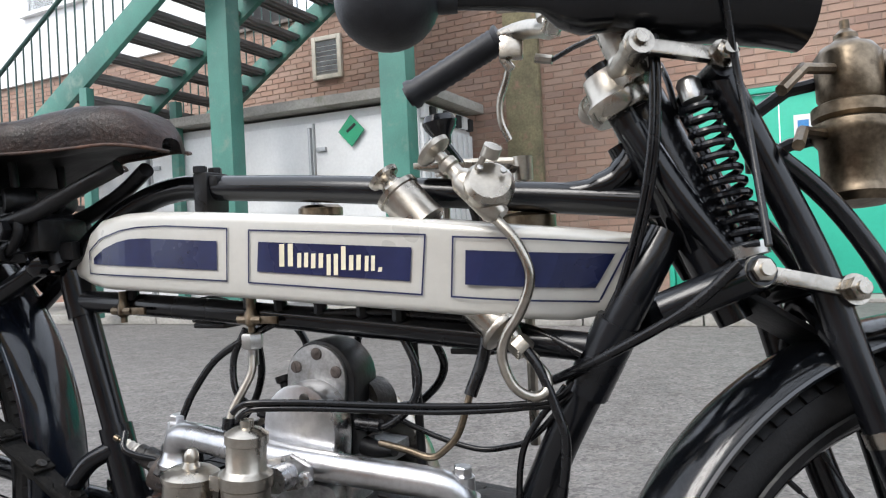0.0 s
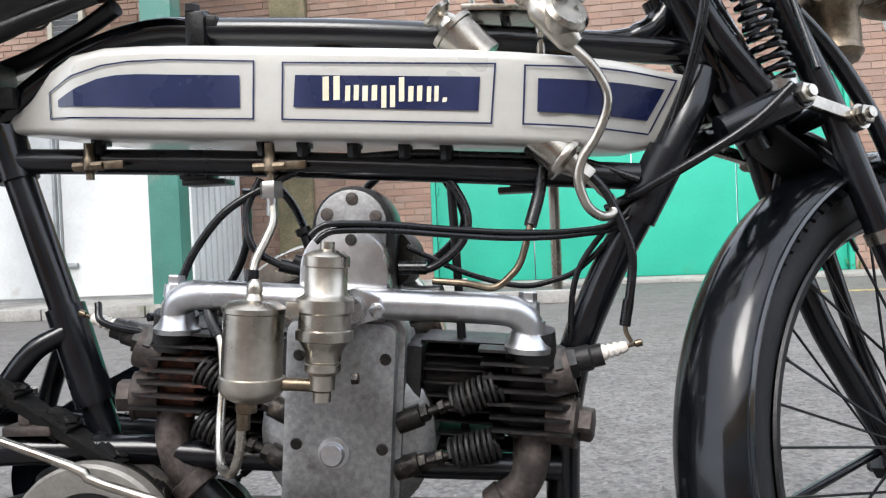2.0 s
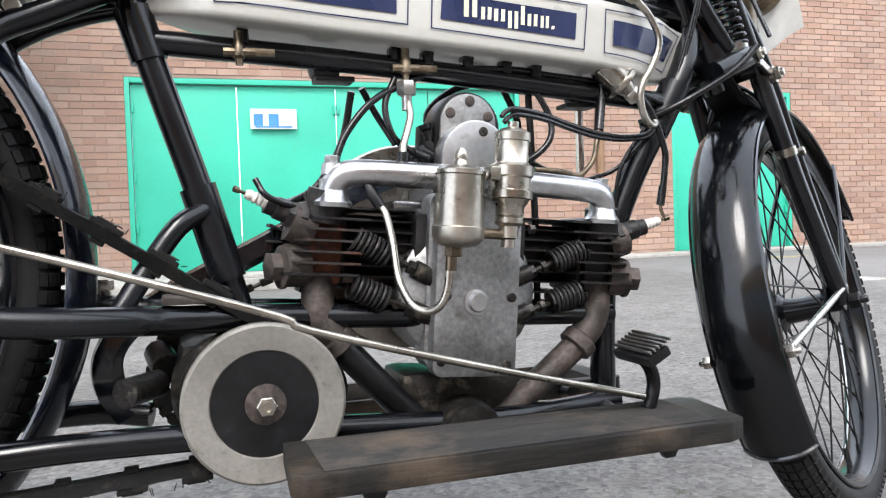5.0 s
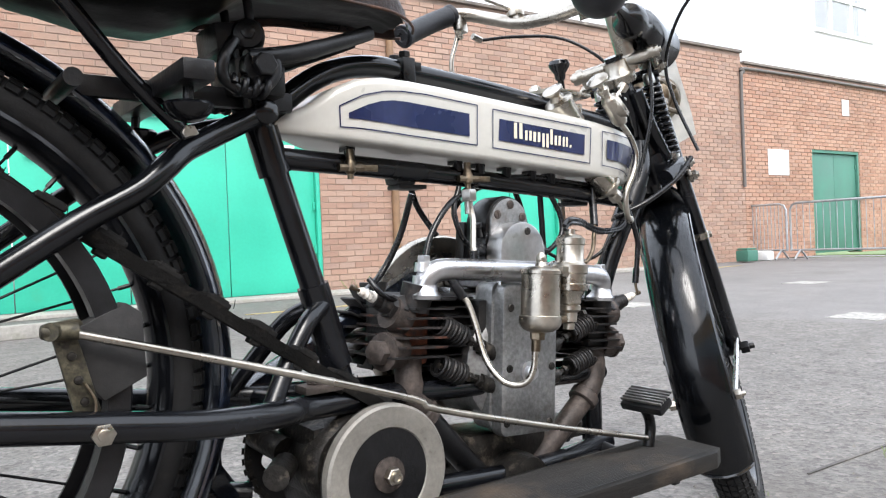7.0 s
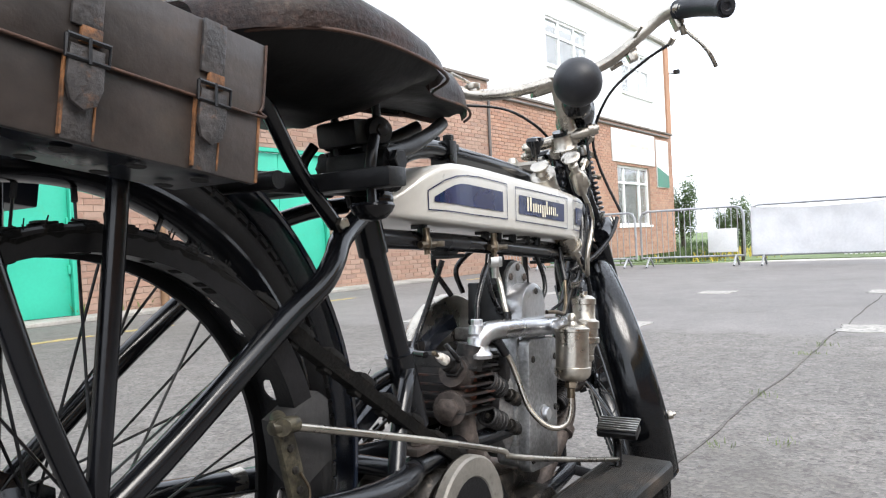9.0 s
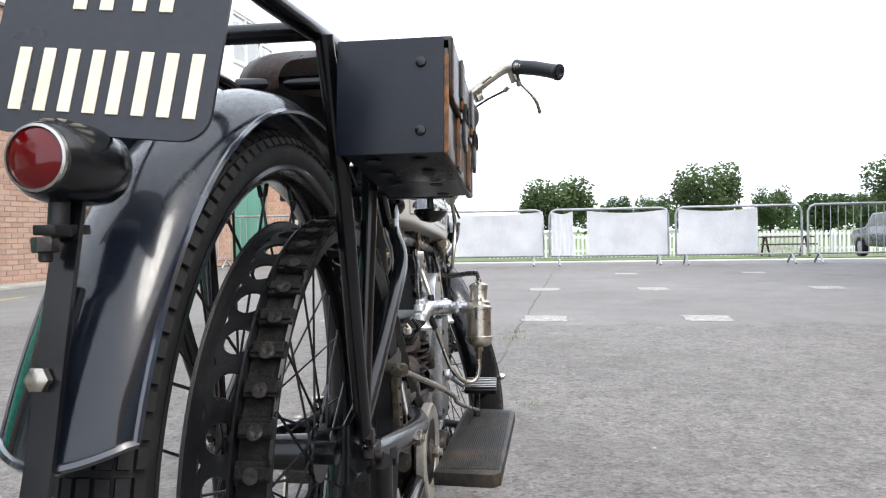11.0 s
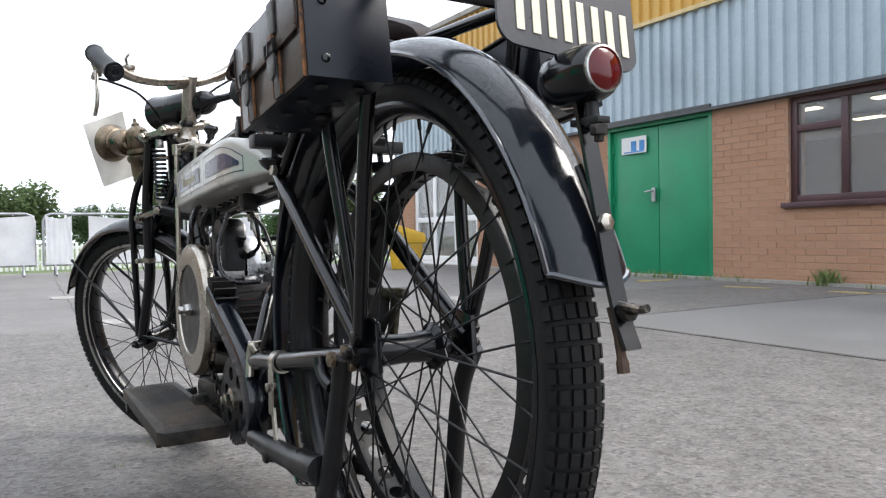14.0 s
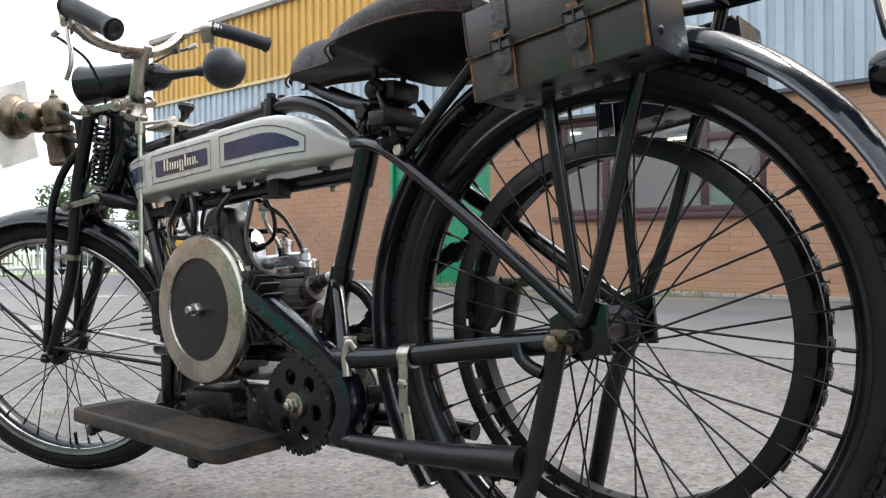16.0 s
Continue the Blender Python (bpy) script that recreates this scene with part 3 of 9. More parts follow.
def brick_wall(owner, rows, face, sign, material, single, material_single, depth=0.012):
    """Bricks proud of a mortar core; face: y of the core's surface, sign: the way it faces. single: the stretch whose bricks are objects."""
    verts, faces = [], []
    meshes = {}
    n = 0
    for a, b, z, off in rows:
        y1 = face + sign * (depth + off)
        if n < 290 and single[0] <= a <= single[1] and single[2] <= z <= single[3]:
            key = round(b - a, 3)
            if key not in meshes:
                t = B()
                box(t, (0, 0, 0), (key, depth + 0.01, BRICK_H), bevel=0.0025)
                me = bpy.data.meshes.new("brick")
                t.to_mesh(me)
                t.free()
                me.materials.append(material_single)
                meshes[key] = me
            o = new("brick", meshes[key])
            o.parent = owner
            o.location = ((a + b) / 2, face + sign * (depth - 0.01) / 2 + sign * off, z + BRICK_H / 2)
            n += 1
            continue
        c = len(verts)
        e = 0.003
        y0 = face - sign * 0.002
        verts += [(a, y0, z), (b, y0, z), (b, y0, z + BRICK_H), (a, y0, z + BRICK_H),
                  (a + e, y1, z + e), (b - e, y1, z + e), (b - e, y1, z + BRICK_H - e), (a + e, y1, z + BRICK_H - e)]
        faces += [(c + 4, c + 5, c + 6, c + 7), (c, c + 1, c + 5, c + 4), (c + 1, c + 2, c + 6, c + 5), (c + 2, c + 3, c + 7, c + 6), (c + 3, c, c + 4, c + 7)]
    me = bpy.data.meshes.new("brickwork")
    me.from_pydata(verts, [], faces)
    me.materials.append(material)
    t = bmesh.new()
    t.from_mesh(me)
    bmesh.ops.recalc_face_normals(t, faces=t.faces)
    if sign * sum(f.normal.y for f in t.faces if abs(f.normal.y) > 0.9) < 0:
        bmesh.ops.reverse_faces(t, faces=t.faces)
    t.to_mesh(me)
    t.free()
    o = new("brickwork", me)
    o.parent = owner
    tagged(o, "weathered red bricks", kind="stuff")


def wall_with_holes(name, x0, x1, z0, z1, ya, yb, holes, material, label):
    """A wall along x between ya and yb, with real openings."""
    t = B()
    xs = sorted({x0, x1, *(h for o in holes for h in o[:2])})
    for a, b in zip(xs, xs[1:]):
        if b - a < 1e-4:
            continue
        spans = sorted((h[2], h[3]) for h in holes if h[0] <= a + 1e-5 and h[1] >= b - 1e-5)
        z = z0
        for p, q in spans + [(z1, z1)]:
            if p - z > 1e-3:
                box(t, ((a + b) / 2, (ya + yb) / 2, (z + p) / 2), (b - a, abs(yb - ya), p - z))
            z = max(z, q)
    return tagged(part(name, t, material, smooth=False), label, "wall", kind="structure")


YA, YB = 7.6, -6.9
# the north side is laid out along x and then turned a little towards the yard
NORTH = Matrix.Translation((0, YA + 0.05, 0)) @ Matrix.Rotation(-math.atan(0.06), 4, "Z") @ Matrix.Translation((0, -YA, 0))
HOLES_A = [(0.02, 4.46, 0.0, 2.14), (6.56, 8.42, 0.0, 2.12)]
HOLES_F = [(15.4, 17.25, 0.0, 2.17), (19.45, 21.8, 0.87, 2.54)]
wall_a = wall_with_holes("wall_north", -14, 13.1, 0, 3.88, YA, YA + 0.3, HOLES_A, MORTAR, "long old red brick wall of a club building")
wall_f = wall_with_holes("wall_north_far", 13.1, 23.8, 0, 3.69, YA, YA + 0.3, HOLES_F, MORTAR, "lower brick wall under a white upper storey")
set_before = {o.name for o in bpy.data.objects} - {wall_a.name, wall_f.name}
HOLES_B = [(5.07, 6.8, 0.0, 2.0), (10.03, 12.3, 0.08, 1.88), (1.74, 4.09, 0.86, 1.98)]
wall_b = wall_with_holes("wall_south", -6, 12.9, 0, 2.0, YB - 0.3, YB, HOLES_B, MORTAR_B, "smooth red brick wall under metal cladding")


# ---------------------------------------------------------------- club building (north)
def double_leaf_door(name, x0, x1, z0, z1, y, sign, n, material, label, frame_mat, ledges=False):
    d = thing(name, label, "door", kind="structure", at=((x0 + x1) / 2, y, 0))
    cx = (x0 + x1) / 2
    t = B()
    for a, b in ((x0, x0 + 0.05), (x1 - 0.05, x1)):
        box(t, ((a + b) / 2 - cx, 0, (z0 + z1) / 2), (0.05, 0.11, z1 - z0), bevel=0.004)
    box(t, (0, 0, z1 - 0.03), (x1 - x0 - 0.1, 0.11, 0.06), bevel=0.004)
    part("door_frame", t, frame_mat, d)
    w = (x1 - x0 - 0.1) / n
    for i in range(n):
        t = B()
        c = x0 + 0.05 + w * (i + 0.5) - cx
        box(t, (c, -sign * 0.02 - sign * 0.003 * (i % 2), (z0 + z1 - 0.05) / 2), (w - 0.012, 0.05, z1 - z0 - 0.09), bevel=0.004)
        leaf = part("door_leaf", t, material, d)
        for hz in (0.25, 0.5, 0.85):
            t = B()
            box(t, (c + (w / 2 - 0.02) * (1 if i % 2 else -1), sign * 0.012, z0 + (z1 - z0) * hz), (0.03, 0.03, 0.1), bevel=0.004)
            part("hinge", t, material, leaf)
    return d


door_a = double_leaf_door("door_1", 0.02, 4.46, 0.02, 2.14, YA + 0.06, -1, 4, GREEN_A, "wide mint green timber doors in a brick wall", GREEN_A)
door_a2 = double_leaf_door("door_2", 6.56, 8.42, 0.02, 2.12, YA + 0.06, -1, 2, GREEN_A, "mint green double timber doors in a brick wall", GREEN_A)
door_a3 = double_leaf_door("door_3", 15.4, 17.25, 0.02, 2.17, YA + 0.06, -1, 2, DOOR_DULL, "dull green double doors far along the wall", DOOR_DULL)


def notice(x, z, w, h, y, sign, mat_back=PLAIN_WHITE, bars=True, label="small blue and white safety notice on a door"):
    s = thing("notice", label, "sign", at=(x, y, z))
    t = B()
    box(t, (0, 0, 0), (w, 0.006, h), bevel=0.002)
    part("panel", t, mat_back, s)
    if bars:
        for i, (cx, ww) in enumerate(((-0.33, 0.2), (0.0, 0.22), (0.33, 0.2))):
            t = B()
            box(t, (cx * w, sign * 0.005, -0.05 * h), (ww * w, 0.003, 0.6 * h))
            part("symbol", t, SIGN_BLUE if i != 2 else PLAIN_WHITE, s)
        t = B()
        box(t, (0, sign * 0.005, -0.4 * h), (0.8 * w, 0.003, 0.08 * h))
        part("text_bar", t, SIGN_BLUE, s)
    return s


for x, z in ((1.54, 1.71), (3.9, 1.70), (8.0, 1.64)):
    notice(x, z, 0.5, 0.22, YA + 0.006, -1)
notice(14.2, 1.87, 0.70, 0.5, YA - 0.02, -1, PLAIN_WHITE, False, "blank white board fixed to a brick wall")
notice(16.75, 3.1, 0.28, 0.34, YA - 0.02, -1, PLAIN_WHITE, False, "small white panel on a brick wall")

t = B()
box(t, (3.5, YA - 0.01, 3.905), (19.2, 0.10, 0.05), bevel=0.008)
box(t, (18.5, YA - 0.01, 3.715), (10.7, 0.10, 0.05), bevel=0.008)
FLASHING = surface("weathered_lead_flashing", (0.17, 0.145, 0.125), 0.8, 0, (2, 0.2), (40, 0.2), 0.3, 50, stain=(0.30, 0.27, 0.24), stain_scale=6)
roof_edge = tagged(part("roof_edge", t, FLASHING, smooth=False), "thin weathered flashing along the flat roof", "roof edge", kind="structure")
t = B()
box(t, (-0.45, YA + 5, 3.92), (27, 9.4, 0.1))
tagged(part("roof_north", t, CONCRETE, smooth=False), "flat grey roof behind the parapet", "roof", kind="structure")


# upper storey
upper = thing("upper_storey", "white boarded upper storey with white framed windows", "building", kind="structure", at=(18.5, YA + 0.15, 3.72))
t = B()
UP_HOLES = [(15.75, 18.05, 4.68, 5.85), (20.1, 22.3, 4.62, 5.9)]
w_up = wall_with_holes("white_wall", 13.3, 23.45, 3.73, 6.5, YA + 0.02, YA + 0.3, UP_HOLES, RENDER_WHITE, "white boarding")
w_up.parent = upper
w_up.matrix_parent_inverse = Matrix.Translation((-18.5, -YA - 0.15, -3.72))
del w_up["category"], w_up["kind"]
t = B()
box(t, (-0.05, -0.08, 2.83), (10.7, 0.35, 0.1), bevel=0.01)
part("eaves", t, CONCRETE, upper)
t = B()
box(t, (-5.1, 4.15, 1.39), (0.2, 8.0, 2.76))
part("end_wall", t, RENDER_WHITE, upper)
t = B()
box(t, (5.125, -0.04, 1.39), (0.33, 0.3, 2.76))
part("corner_pier", t, BRICK_B, upper)
t = B()
box(t, (5.19, 4.15, 1.39), (0.2, 8.0, 2.76))
part("end_wall", t, RENDER_WHITE, upper)
t = B()
box(t, (5.15, 4.2, -1.9), (0.3, 7.8, 3.6))
part("end_wall", t, BRICK_B, upper)


def window(name, x0, x1, z0, z1, y, sign, cols, rows, frame_mat, label, sill=True, bar=0.06, room=0.0, open_rows=()):
    """cols, rows: fractions at which the glazing bars stand."""
    wdw = thing(name, label, "window", kind="structure", at=((x0 + x1) / 2, y, (z0 + z1) / 2))
    W, H = x1 - x0, z1 - z0
    t = B()
    for a in (-W / 2 + bar / 2, W / 2 - bar / 2):
        box(t, (a, 0, 0), (bar, 0.08, H), bevel=0.005)
    for a in (-H / 2 + bar / 2, H / 2 - bar / 2):
        box(t, (0, 0, a), (W - 2 * bar, 0.08, bar), bevel=0.005)
    part("window_frame", t, frame_mat, wdw)
    cs, rs = [0, *cols, 1], [0, *rows, 1]
    for c in cols:
        t = B()
        box(t, (-W / 2 + c * W, -0.001, 0), (bar, 0.075, H - 2 * bar), bevel=0.005)
        part("mullion", t, frame_mat, wdw)
    for i, (a, b) in enumerate(zip(cs, cs[1:])):
        own = rows if not open_rows else open_rows[i]
        rr = [0, *own, 1]
        for q in own:
            t = B()
            box(t, (-W / 2 + (a + b) / 2 * W, 0.001, -H / 2 + q * H), ((b - a) * W - bar, 0.07, bar), bevel=0.005)
            part("transom", t, frame_mat, wdw)
        for p, q in zip(rr, rr[1:]):
            t = B()
            box(t, (-W / 2 + (a + b) / 2 * W, 0, -H / 2 + (p + q) / 2 * H), ((b - a) * W - bar * 0.6, 0.008, (q - p) * H - bar * 0.6))
            pane = part("pane", t, GLASS, wdw, smooth=False)
            pane.visible_shadow = False
    if sill:
        t = B()
        box(t, (0, sign * 0.06, -H / 2 - 0.03), (W + 0.12, 0.16, 0.06), bevel=0.008)
        part("window_sill", t, frame_mat, wdw)
    return wdw


window("window_1", 15.75, 18.05, 4.68, 5.85, YA + 0.1, -1, (0.32, 0.68), (0.65,), UPVC, "white framed upper window with an opening light")
window("window_2", 20.1, 22.3, 4.62, 5.9, YA + 0.1, -1, (0.32, 0.68), (0.65,), UPVC, "white framed upper window with an opening light")
window("window_3", 19.45, 21.8, 0.87, 2.54, YA + 0.1, -1, (0.25, 0.72), (0.72,), UPVC, "white framed ground floor window")
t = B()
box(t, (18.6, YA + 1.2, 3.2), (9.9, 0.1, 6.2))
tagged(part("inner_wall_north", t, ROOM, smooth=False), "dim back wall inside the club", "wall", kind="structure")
for nm, x0, x1, z0, z1, mt, lb in (("name_board", 19.1, 22.2, 2.62, 3.52, PLAIN_WHITE, "long white name board with faded unreadable marks"), ("poster_board", 22.35, 23.35, 2.0, 3.45, PLAIN_WHITE, "pale board with a green lower corner")):
    s = thing(nm, lb, "sign", at=((x0 + x1) / 2, YA - 0.03, (z0 + z1) / 2))
    t = B()
    box(t, (0, 0, 0), (x1 - x0, 0.03, z1 - z0), bevel=0.004)
    part("panel", t, mt, s)
    t = B()
    if nm == "poster_board":
        slab(t, [(-0.48, -0.71), (0.48, -0.71), (0.48, -0.35), (-0.48, -0.1)], -0.024, -0.017)
        part("green_corner", t, DOOR_DULL, s)
    else:
        for cx, cw in ((-0.8, 0.4), (-0.1, 0.55), (0.7, 0.7)):
            box(t, (cx, -0.018, 0.05), (cw, 0.006, 0.1))
        part("text_bar", t, surface("faded_print", (0.62, 0.5, 0.44), 0.7), s)
t = B()
wire(t, [(13.05, YA - 0.04, 1.38), (13.06, YA - 0.04, 3.3), (13.14, YA - 0.04, 3.52), (13.5, YA - 0.05, 3.60), (18, YA - 0.05, 3.60), (23.4, YA - 0.05, 3.58)], 0.03, 8)
tagged(part("drain_pipe", t, surface("grey_pipe", (0.13, 0.118, 0.11), 0.7)), "grey pipe running up the brick wall", "pipe")
t = B()
box(t, (23.9, YA - 0.25, 5.7), (0.12, 0.2, 0.14), bevel=0.02)
tube(t, [(23.78, YA + 0.0, 5.66), (23.9, YA - 0.2, 5.66)], 0.02, 6)
tagged(part("security_lamp", t, BLACK_WORN), "small dark lamp on the corner of the eaves", "lamp")
t = B()
wire(t, [(5.5, YA - 0.05, 0.05), (5.5, YA - 0.06, 3.95)], 0.05, 8)
tagged(part("drain_pipe", t, surface("rusty_pipe", (0.22, 0.13, 0.07), 0.7)), "brown rainwater pipe on the brick wall", "pipe")
t = B()
for x, z, w, h in ((12.35, 0.12, 0.3, 0.2), ):
    box(t, (x, YA - 0.5, z), (w, 0.25, h), bevel=0.03)
    box(t, (x, YA - 0.5, z + h / 2 + 0.02), (w * 0.9, 0.2, 0.03), bevel=0.01)
tagged(part("crate", t, DOOR_DULL), "small dark green crate by the wall", "crate")
t = B()
box(t, (13.0, YA - 0.4, 0.09), (0.22, 0.3, 0.18), bevel=0.05)
tagged(part("plastic_sack", t, PLAIN_WHITE), "crumpled white sack by the wall", "sack")
# moss pillar strip and kerb
t = B()
box(t, (-1.55, YA - 0.03, 2.05), (0.42, 0.1, 4.1), bevel=0.01)
tagged(part("wall_pier", t, surface("mossy_pier", (0.23, 0.2, 0.115), 0.9, 0, (3, 0.2), (40, 0.2), 0.5, 80, stain=(0.28, 0.17, 0.12), stain_scale=9)), "mossy brick pier stained green", "pier", kind="structure")
for o in [o for o in bpy.data.objects if o.parent is None and o.name not in set_before and o is not wall_b]:
    o.matrix_basis = NORTH @ o.matrix_basis
kerb = tagged(new("kerb"), "low grey concrete kerb along the yard edge", "kerb", kind="structure")
for i in range(26):
    t = B()
    box(t, (-9 + i * 0.915, 5.25, 0.05), (0.905, 0.125, 0.10), bevel=0.012)
    part("kerb_stone", t, CONCRETE, kerb)
    if -9 + i * 0.915 > 0.2:
        break
t = B()
box(t, (-4.3, 6.45, 0.045), (9.4, 2.28, 0.09))
tagged(part("pavement_north", t, CONCRETE, smooth=False), "narrow concrete pavement before the sheds", "pavement", kind="structure")
t = B()
box(t, (5.5, YA - 0.28, 0.02), (10.0, 0.5, 0.04), bevel=0.008)
t.transform(NORTH)
tagged(part("threshold", t, CONCRETE, smooth=False), "worn concrete threshold strip at the doors", "pavement", kind="structure")

# ---------------------------------------------------------------- white store with vented top
shed = thing("storage_shed", "white sheet metal store with doors and a concrete roof slab", "shed", at=(-4.6, 6.2, 0.09))
t = B()
box(t, (-0.05, 0.7, 1.05), (4.9, 1.36, 2.1))
part("body", t, PLAIN_WHITE, shed, smooth=False)
t = B()
box(t, (0, 0.62, 2.19), (5.15, 1.62, 0.11), bevel=0.012)
part("roof_slab", t, CONCRETE, shed)
for i in range(4):
    t = B()
    c = -1.85 + i * 1.2
    box(t, (c, -0.005, 1.02), (1.17, 0.05, 1.96), bevel=0.006)
    dl = part("door_leaf", t, PLAIN_WHITE, shed)
    t = B()
    box(t, (c + 0.56, -0.05, 1.0), (0.03, 0.05, 1.9), bevel=0.006)
    part("edge_strip", t, GALV, dl)
    for hz in (0.35, 1.7):
        t = B()
        box(t, (c - 0.5, -0.05, hz), (0.12, 0.03, 0.05), bevel=0.006)
        part("hinge", t, GALV, dl)
for i in range(9):
    t = B()
    box(t, (2.42, 0.1 + i * 0.15, 0.95), (0.05, 0.11, 1.85), bevel=0.012)
    part("side_panel", t, PLAIN_WHITE, shed)
# every other piece is dark, drawing the shade in a vent gap
for i in range(8):
    t = B()
    box(t, (2.43, 0.12 + i * 0.17, 2.0), (0.06, 0.11, 0.14), bevel=0.008)
    part("vent", t, DARK if i % 2 else PLAIN_WHITE, shed)
s = thing("hazard_diamond", "green diamond cylinder-gas label on the white store", "sign", at=(-2.95, 6.15, 1.95))
t = B()
slab(t, [(0, -0.17), (0.16, 0), (0, 0.17), (-0.16, 0)], -0.022, -0.012)
part("panel", t, surface("hazard_green", (0.01, 0.28, 0.13), 0.5), s)
t = B()
box(t, (0.0, -0.024, 0.03), (0.13, 0.004, 0.03), Euler((0, radians(-35), 0)).to_matrix())
part("symbol", t, DARK, s)
v = thing("wall_vent", "square pale framed louvre vent in the brick wall", "vent", at=(-4.34, YA + 0.27, 3.29))
t = B()
for a in (-0.2, 0.2):
    box(t, (a, 0, 0), (0.06, 0.06, 0.58), bevel=0.006)
for a in (-0.26, 0.26):
    box(t, (0, 0, a), (0.34, 0.06, 0.06), bevel=0.006)
part("frame", t, surface("cream_paint", (0.5, 0.46, 0.38), 0.6), v)
for i in range(7):
    t = B()
    box(t, (0, 0.0, -0.2 + i * 0.066), (0.34, 0.03, 0.05), Euler((radians(35), 0, 0)).to_matrix())
    part("slat", t, GALV, v)

# ---------------------------------------------------------------- outside stair
stair = thing("outside_stair", "teal painted steel outside staircase with open treads", "staircase", at=(-4, 5.3, 0.09))
for x, y, h in ((-1.98, 5.4, 4.0), (-3.98, 5.4, 4.0), (-5.52, 5.0, 2.45), (-5.35, 6.1, 2.45)):
    t = B()
    box(t, (x + 4, y - 5.3, h / 2), (0.27 if h > 3 else 0.11, 0.2 if h > 3 else 0.1, h), bevel=0.008)
    part("post", t, TEAL, stair)
run0, run1 = V3(-8.5, 0, 0.80), V3(-2.3, 0, 4.75)
for y in (5.0, 6.1, 7.22):
    t = B()
    mid = (run0 + run1) / 2
    box(t, (mid.x + 4, y - 5.3, mid.z - 0.09), ((run1 - run0).length, 0.07, 0.26), Euler((0, -math.atan2(run1.z - run0.z, run1.x - run0.x), 0)).to_matrix(), bevel=0.008)
    part("stringer", t, TEAL, stair)
n_steps = 22
for i in range(n_steps):
    f = (i + 0.5) / n_steps
    p = run0 + (run1 - run0) * f
    t = B()
    for c, w_ in ((0.25, 1.02), (1.36, 1.04)):
        box(t, (p.x + 4, c, p.z - 0.09), (0.26, w_, 0.045), bevel=0.006)
        for k in range(3):
            box(t, (p.x + 4 - 0.08 + k * 0.08, c, p.z - 0.12), (0.012, w_, 0.03))
    part("tread", t, surface("worn_tread", (0.20, 0.19, 0.19), 0.6) if i == 0 else bpy.data.materials["worn_tread"], stair)
for y in (4.98, 7.24):
    t = B()
    tube(t, [(run0.x + 4, y - 5.3, run0.z + 0.95), (run1.x + 4, y - 5.3, run1.z + 0.95)], 0.025, 8)
    part("handrail", t, TEAL_DARK, stair)
    for i in range(44):
        f = (i + 0.5) / 44
        p = run0 + (run1 - run0) * f
        t = B()
        tube(t, [(p.x + 4, y - 5.3, p.z), (p.x + 4, y - 5.3, p.z + 0.95)], 0.010, 6)
        part("baluster", t, TEAL_DARK, stair)
t = B()
box(t, (1.6, 0.4, 4.05), (3.2, 2.1, 0.1))
part("landing", t, surface("landing_steel", (0.05, 0.06, 0.06), 0.6), stair)
t = B()
tube(t, [(0.2, -0.6, 3.75), (1.4, 0.3, 3.6), (3.2, 0.6, 3.55)], 0.11, 12)
part("beam", t, BLACK_WORN, stair)
# pale upper wall behind the stair
for o in (wall_with_holes("wall_upper_west", -14, -6.2, 3.88, 7.2, YA - 0.06, YA + 0.1, [(-10.8, -9.2, 5.05, 6.3)], RENDER_WHITE, "pale painted upper wall behind the stair"),
          window("window_4", -10.8, -9.2, 5.05, 6.3, YA - 0.02, -1, (0.5,), (), UPVC, "white framed window above the stair")):
    o.matrix_basis = NORTH @ o.matrix_basis
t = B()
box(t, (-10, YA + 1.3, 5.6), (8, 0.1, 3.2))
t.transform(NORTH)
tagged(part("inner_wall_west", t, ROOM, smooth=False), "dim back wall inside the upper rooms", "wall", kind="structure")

# ---------------------------------------------------------------- hall with metal cladding (south)
def cladding(name, x0, x1, z0, z1, y, sign, material, label, pitch=0.17, depth=0.035):
    t = B()
    n = int((x1 - x0) / pitch)
    prof = []
    for i in range(n + 1):
        x = x0 + i * pitch
        for dx, d in ((0, 0), (0.35, 0), (0.45, 1), (0.9, 1)):
            xx = x + dx * pitch
            if xx <= x1:
                prof.append((xx, y + sign * d * depth))
    lo = [t.verts.new((x, yy, z0)) for x, yy in prof]
    hi = [t.verts.new((x, yy, z1)) for x, yy in prof]
    for i in range(len(prof) - 1):
        t.faces.new((lo[i], lo[i + 1], hi[i + 1], hi[i]))
    return tagged(part(name, t, material, smooth=False), label, "cladding", kind="structure")


cladding("cladding_lower", -6, 12.95, 1.99, 3.22, YB + 0.03, 1, CLAD_BLUE, "blue-grey ribbed metal cladding sheets")
cladding("cladding_upper", -6, 12.95, 3.24, 4.42, YB + 0.03, 1, CLAD_GOLD, "mustard yellow ribbed metal cladding sheets")
t = B()
box(t, (3.48, YB + 0.05, 2.0), (18.98, 0.1, 0.035))
tagged(part("drip_trim", t, surface("dark_trim", (0.06, 0.065, 0.07), 0.5), smooth=False), "dark drip trim under the cladding", "trim", kind="structure")
t = B()
box(t, (3.48, YB + 0.05, 3.23), (18.98, 0.11, 0.05))
tagged(part("band_trim", t, surface("cream_trim", (0.55, 0.42, 0.2), 0.5), smooth=False), "cream band between the two claddings", "trim", kind="structure")
t = B()
box(t, (3.48, YB + 0.04, 4.45), (19.0, 0.18, 0.09), bevel=0.01)
tagged(part("roof_edge_south", t, CONCRETE, smooth=False), "grey gutter along the hall's eaves", "gutter", kind="structure")
t = B()
box(t, (3.45, YB - 7, 3.3), (18.9, 13.6, 2.4))
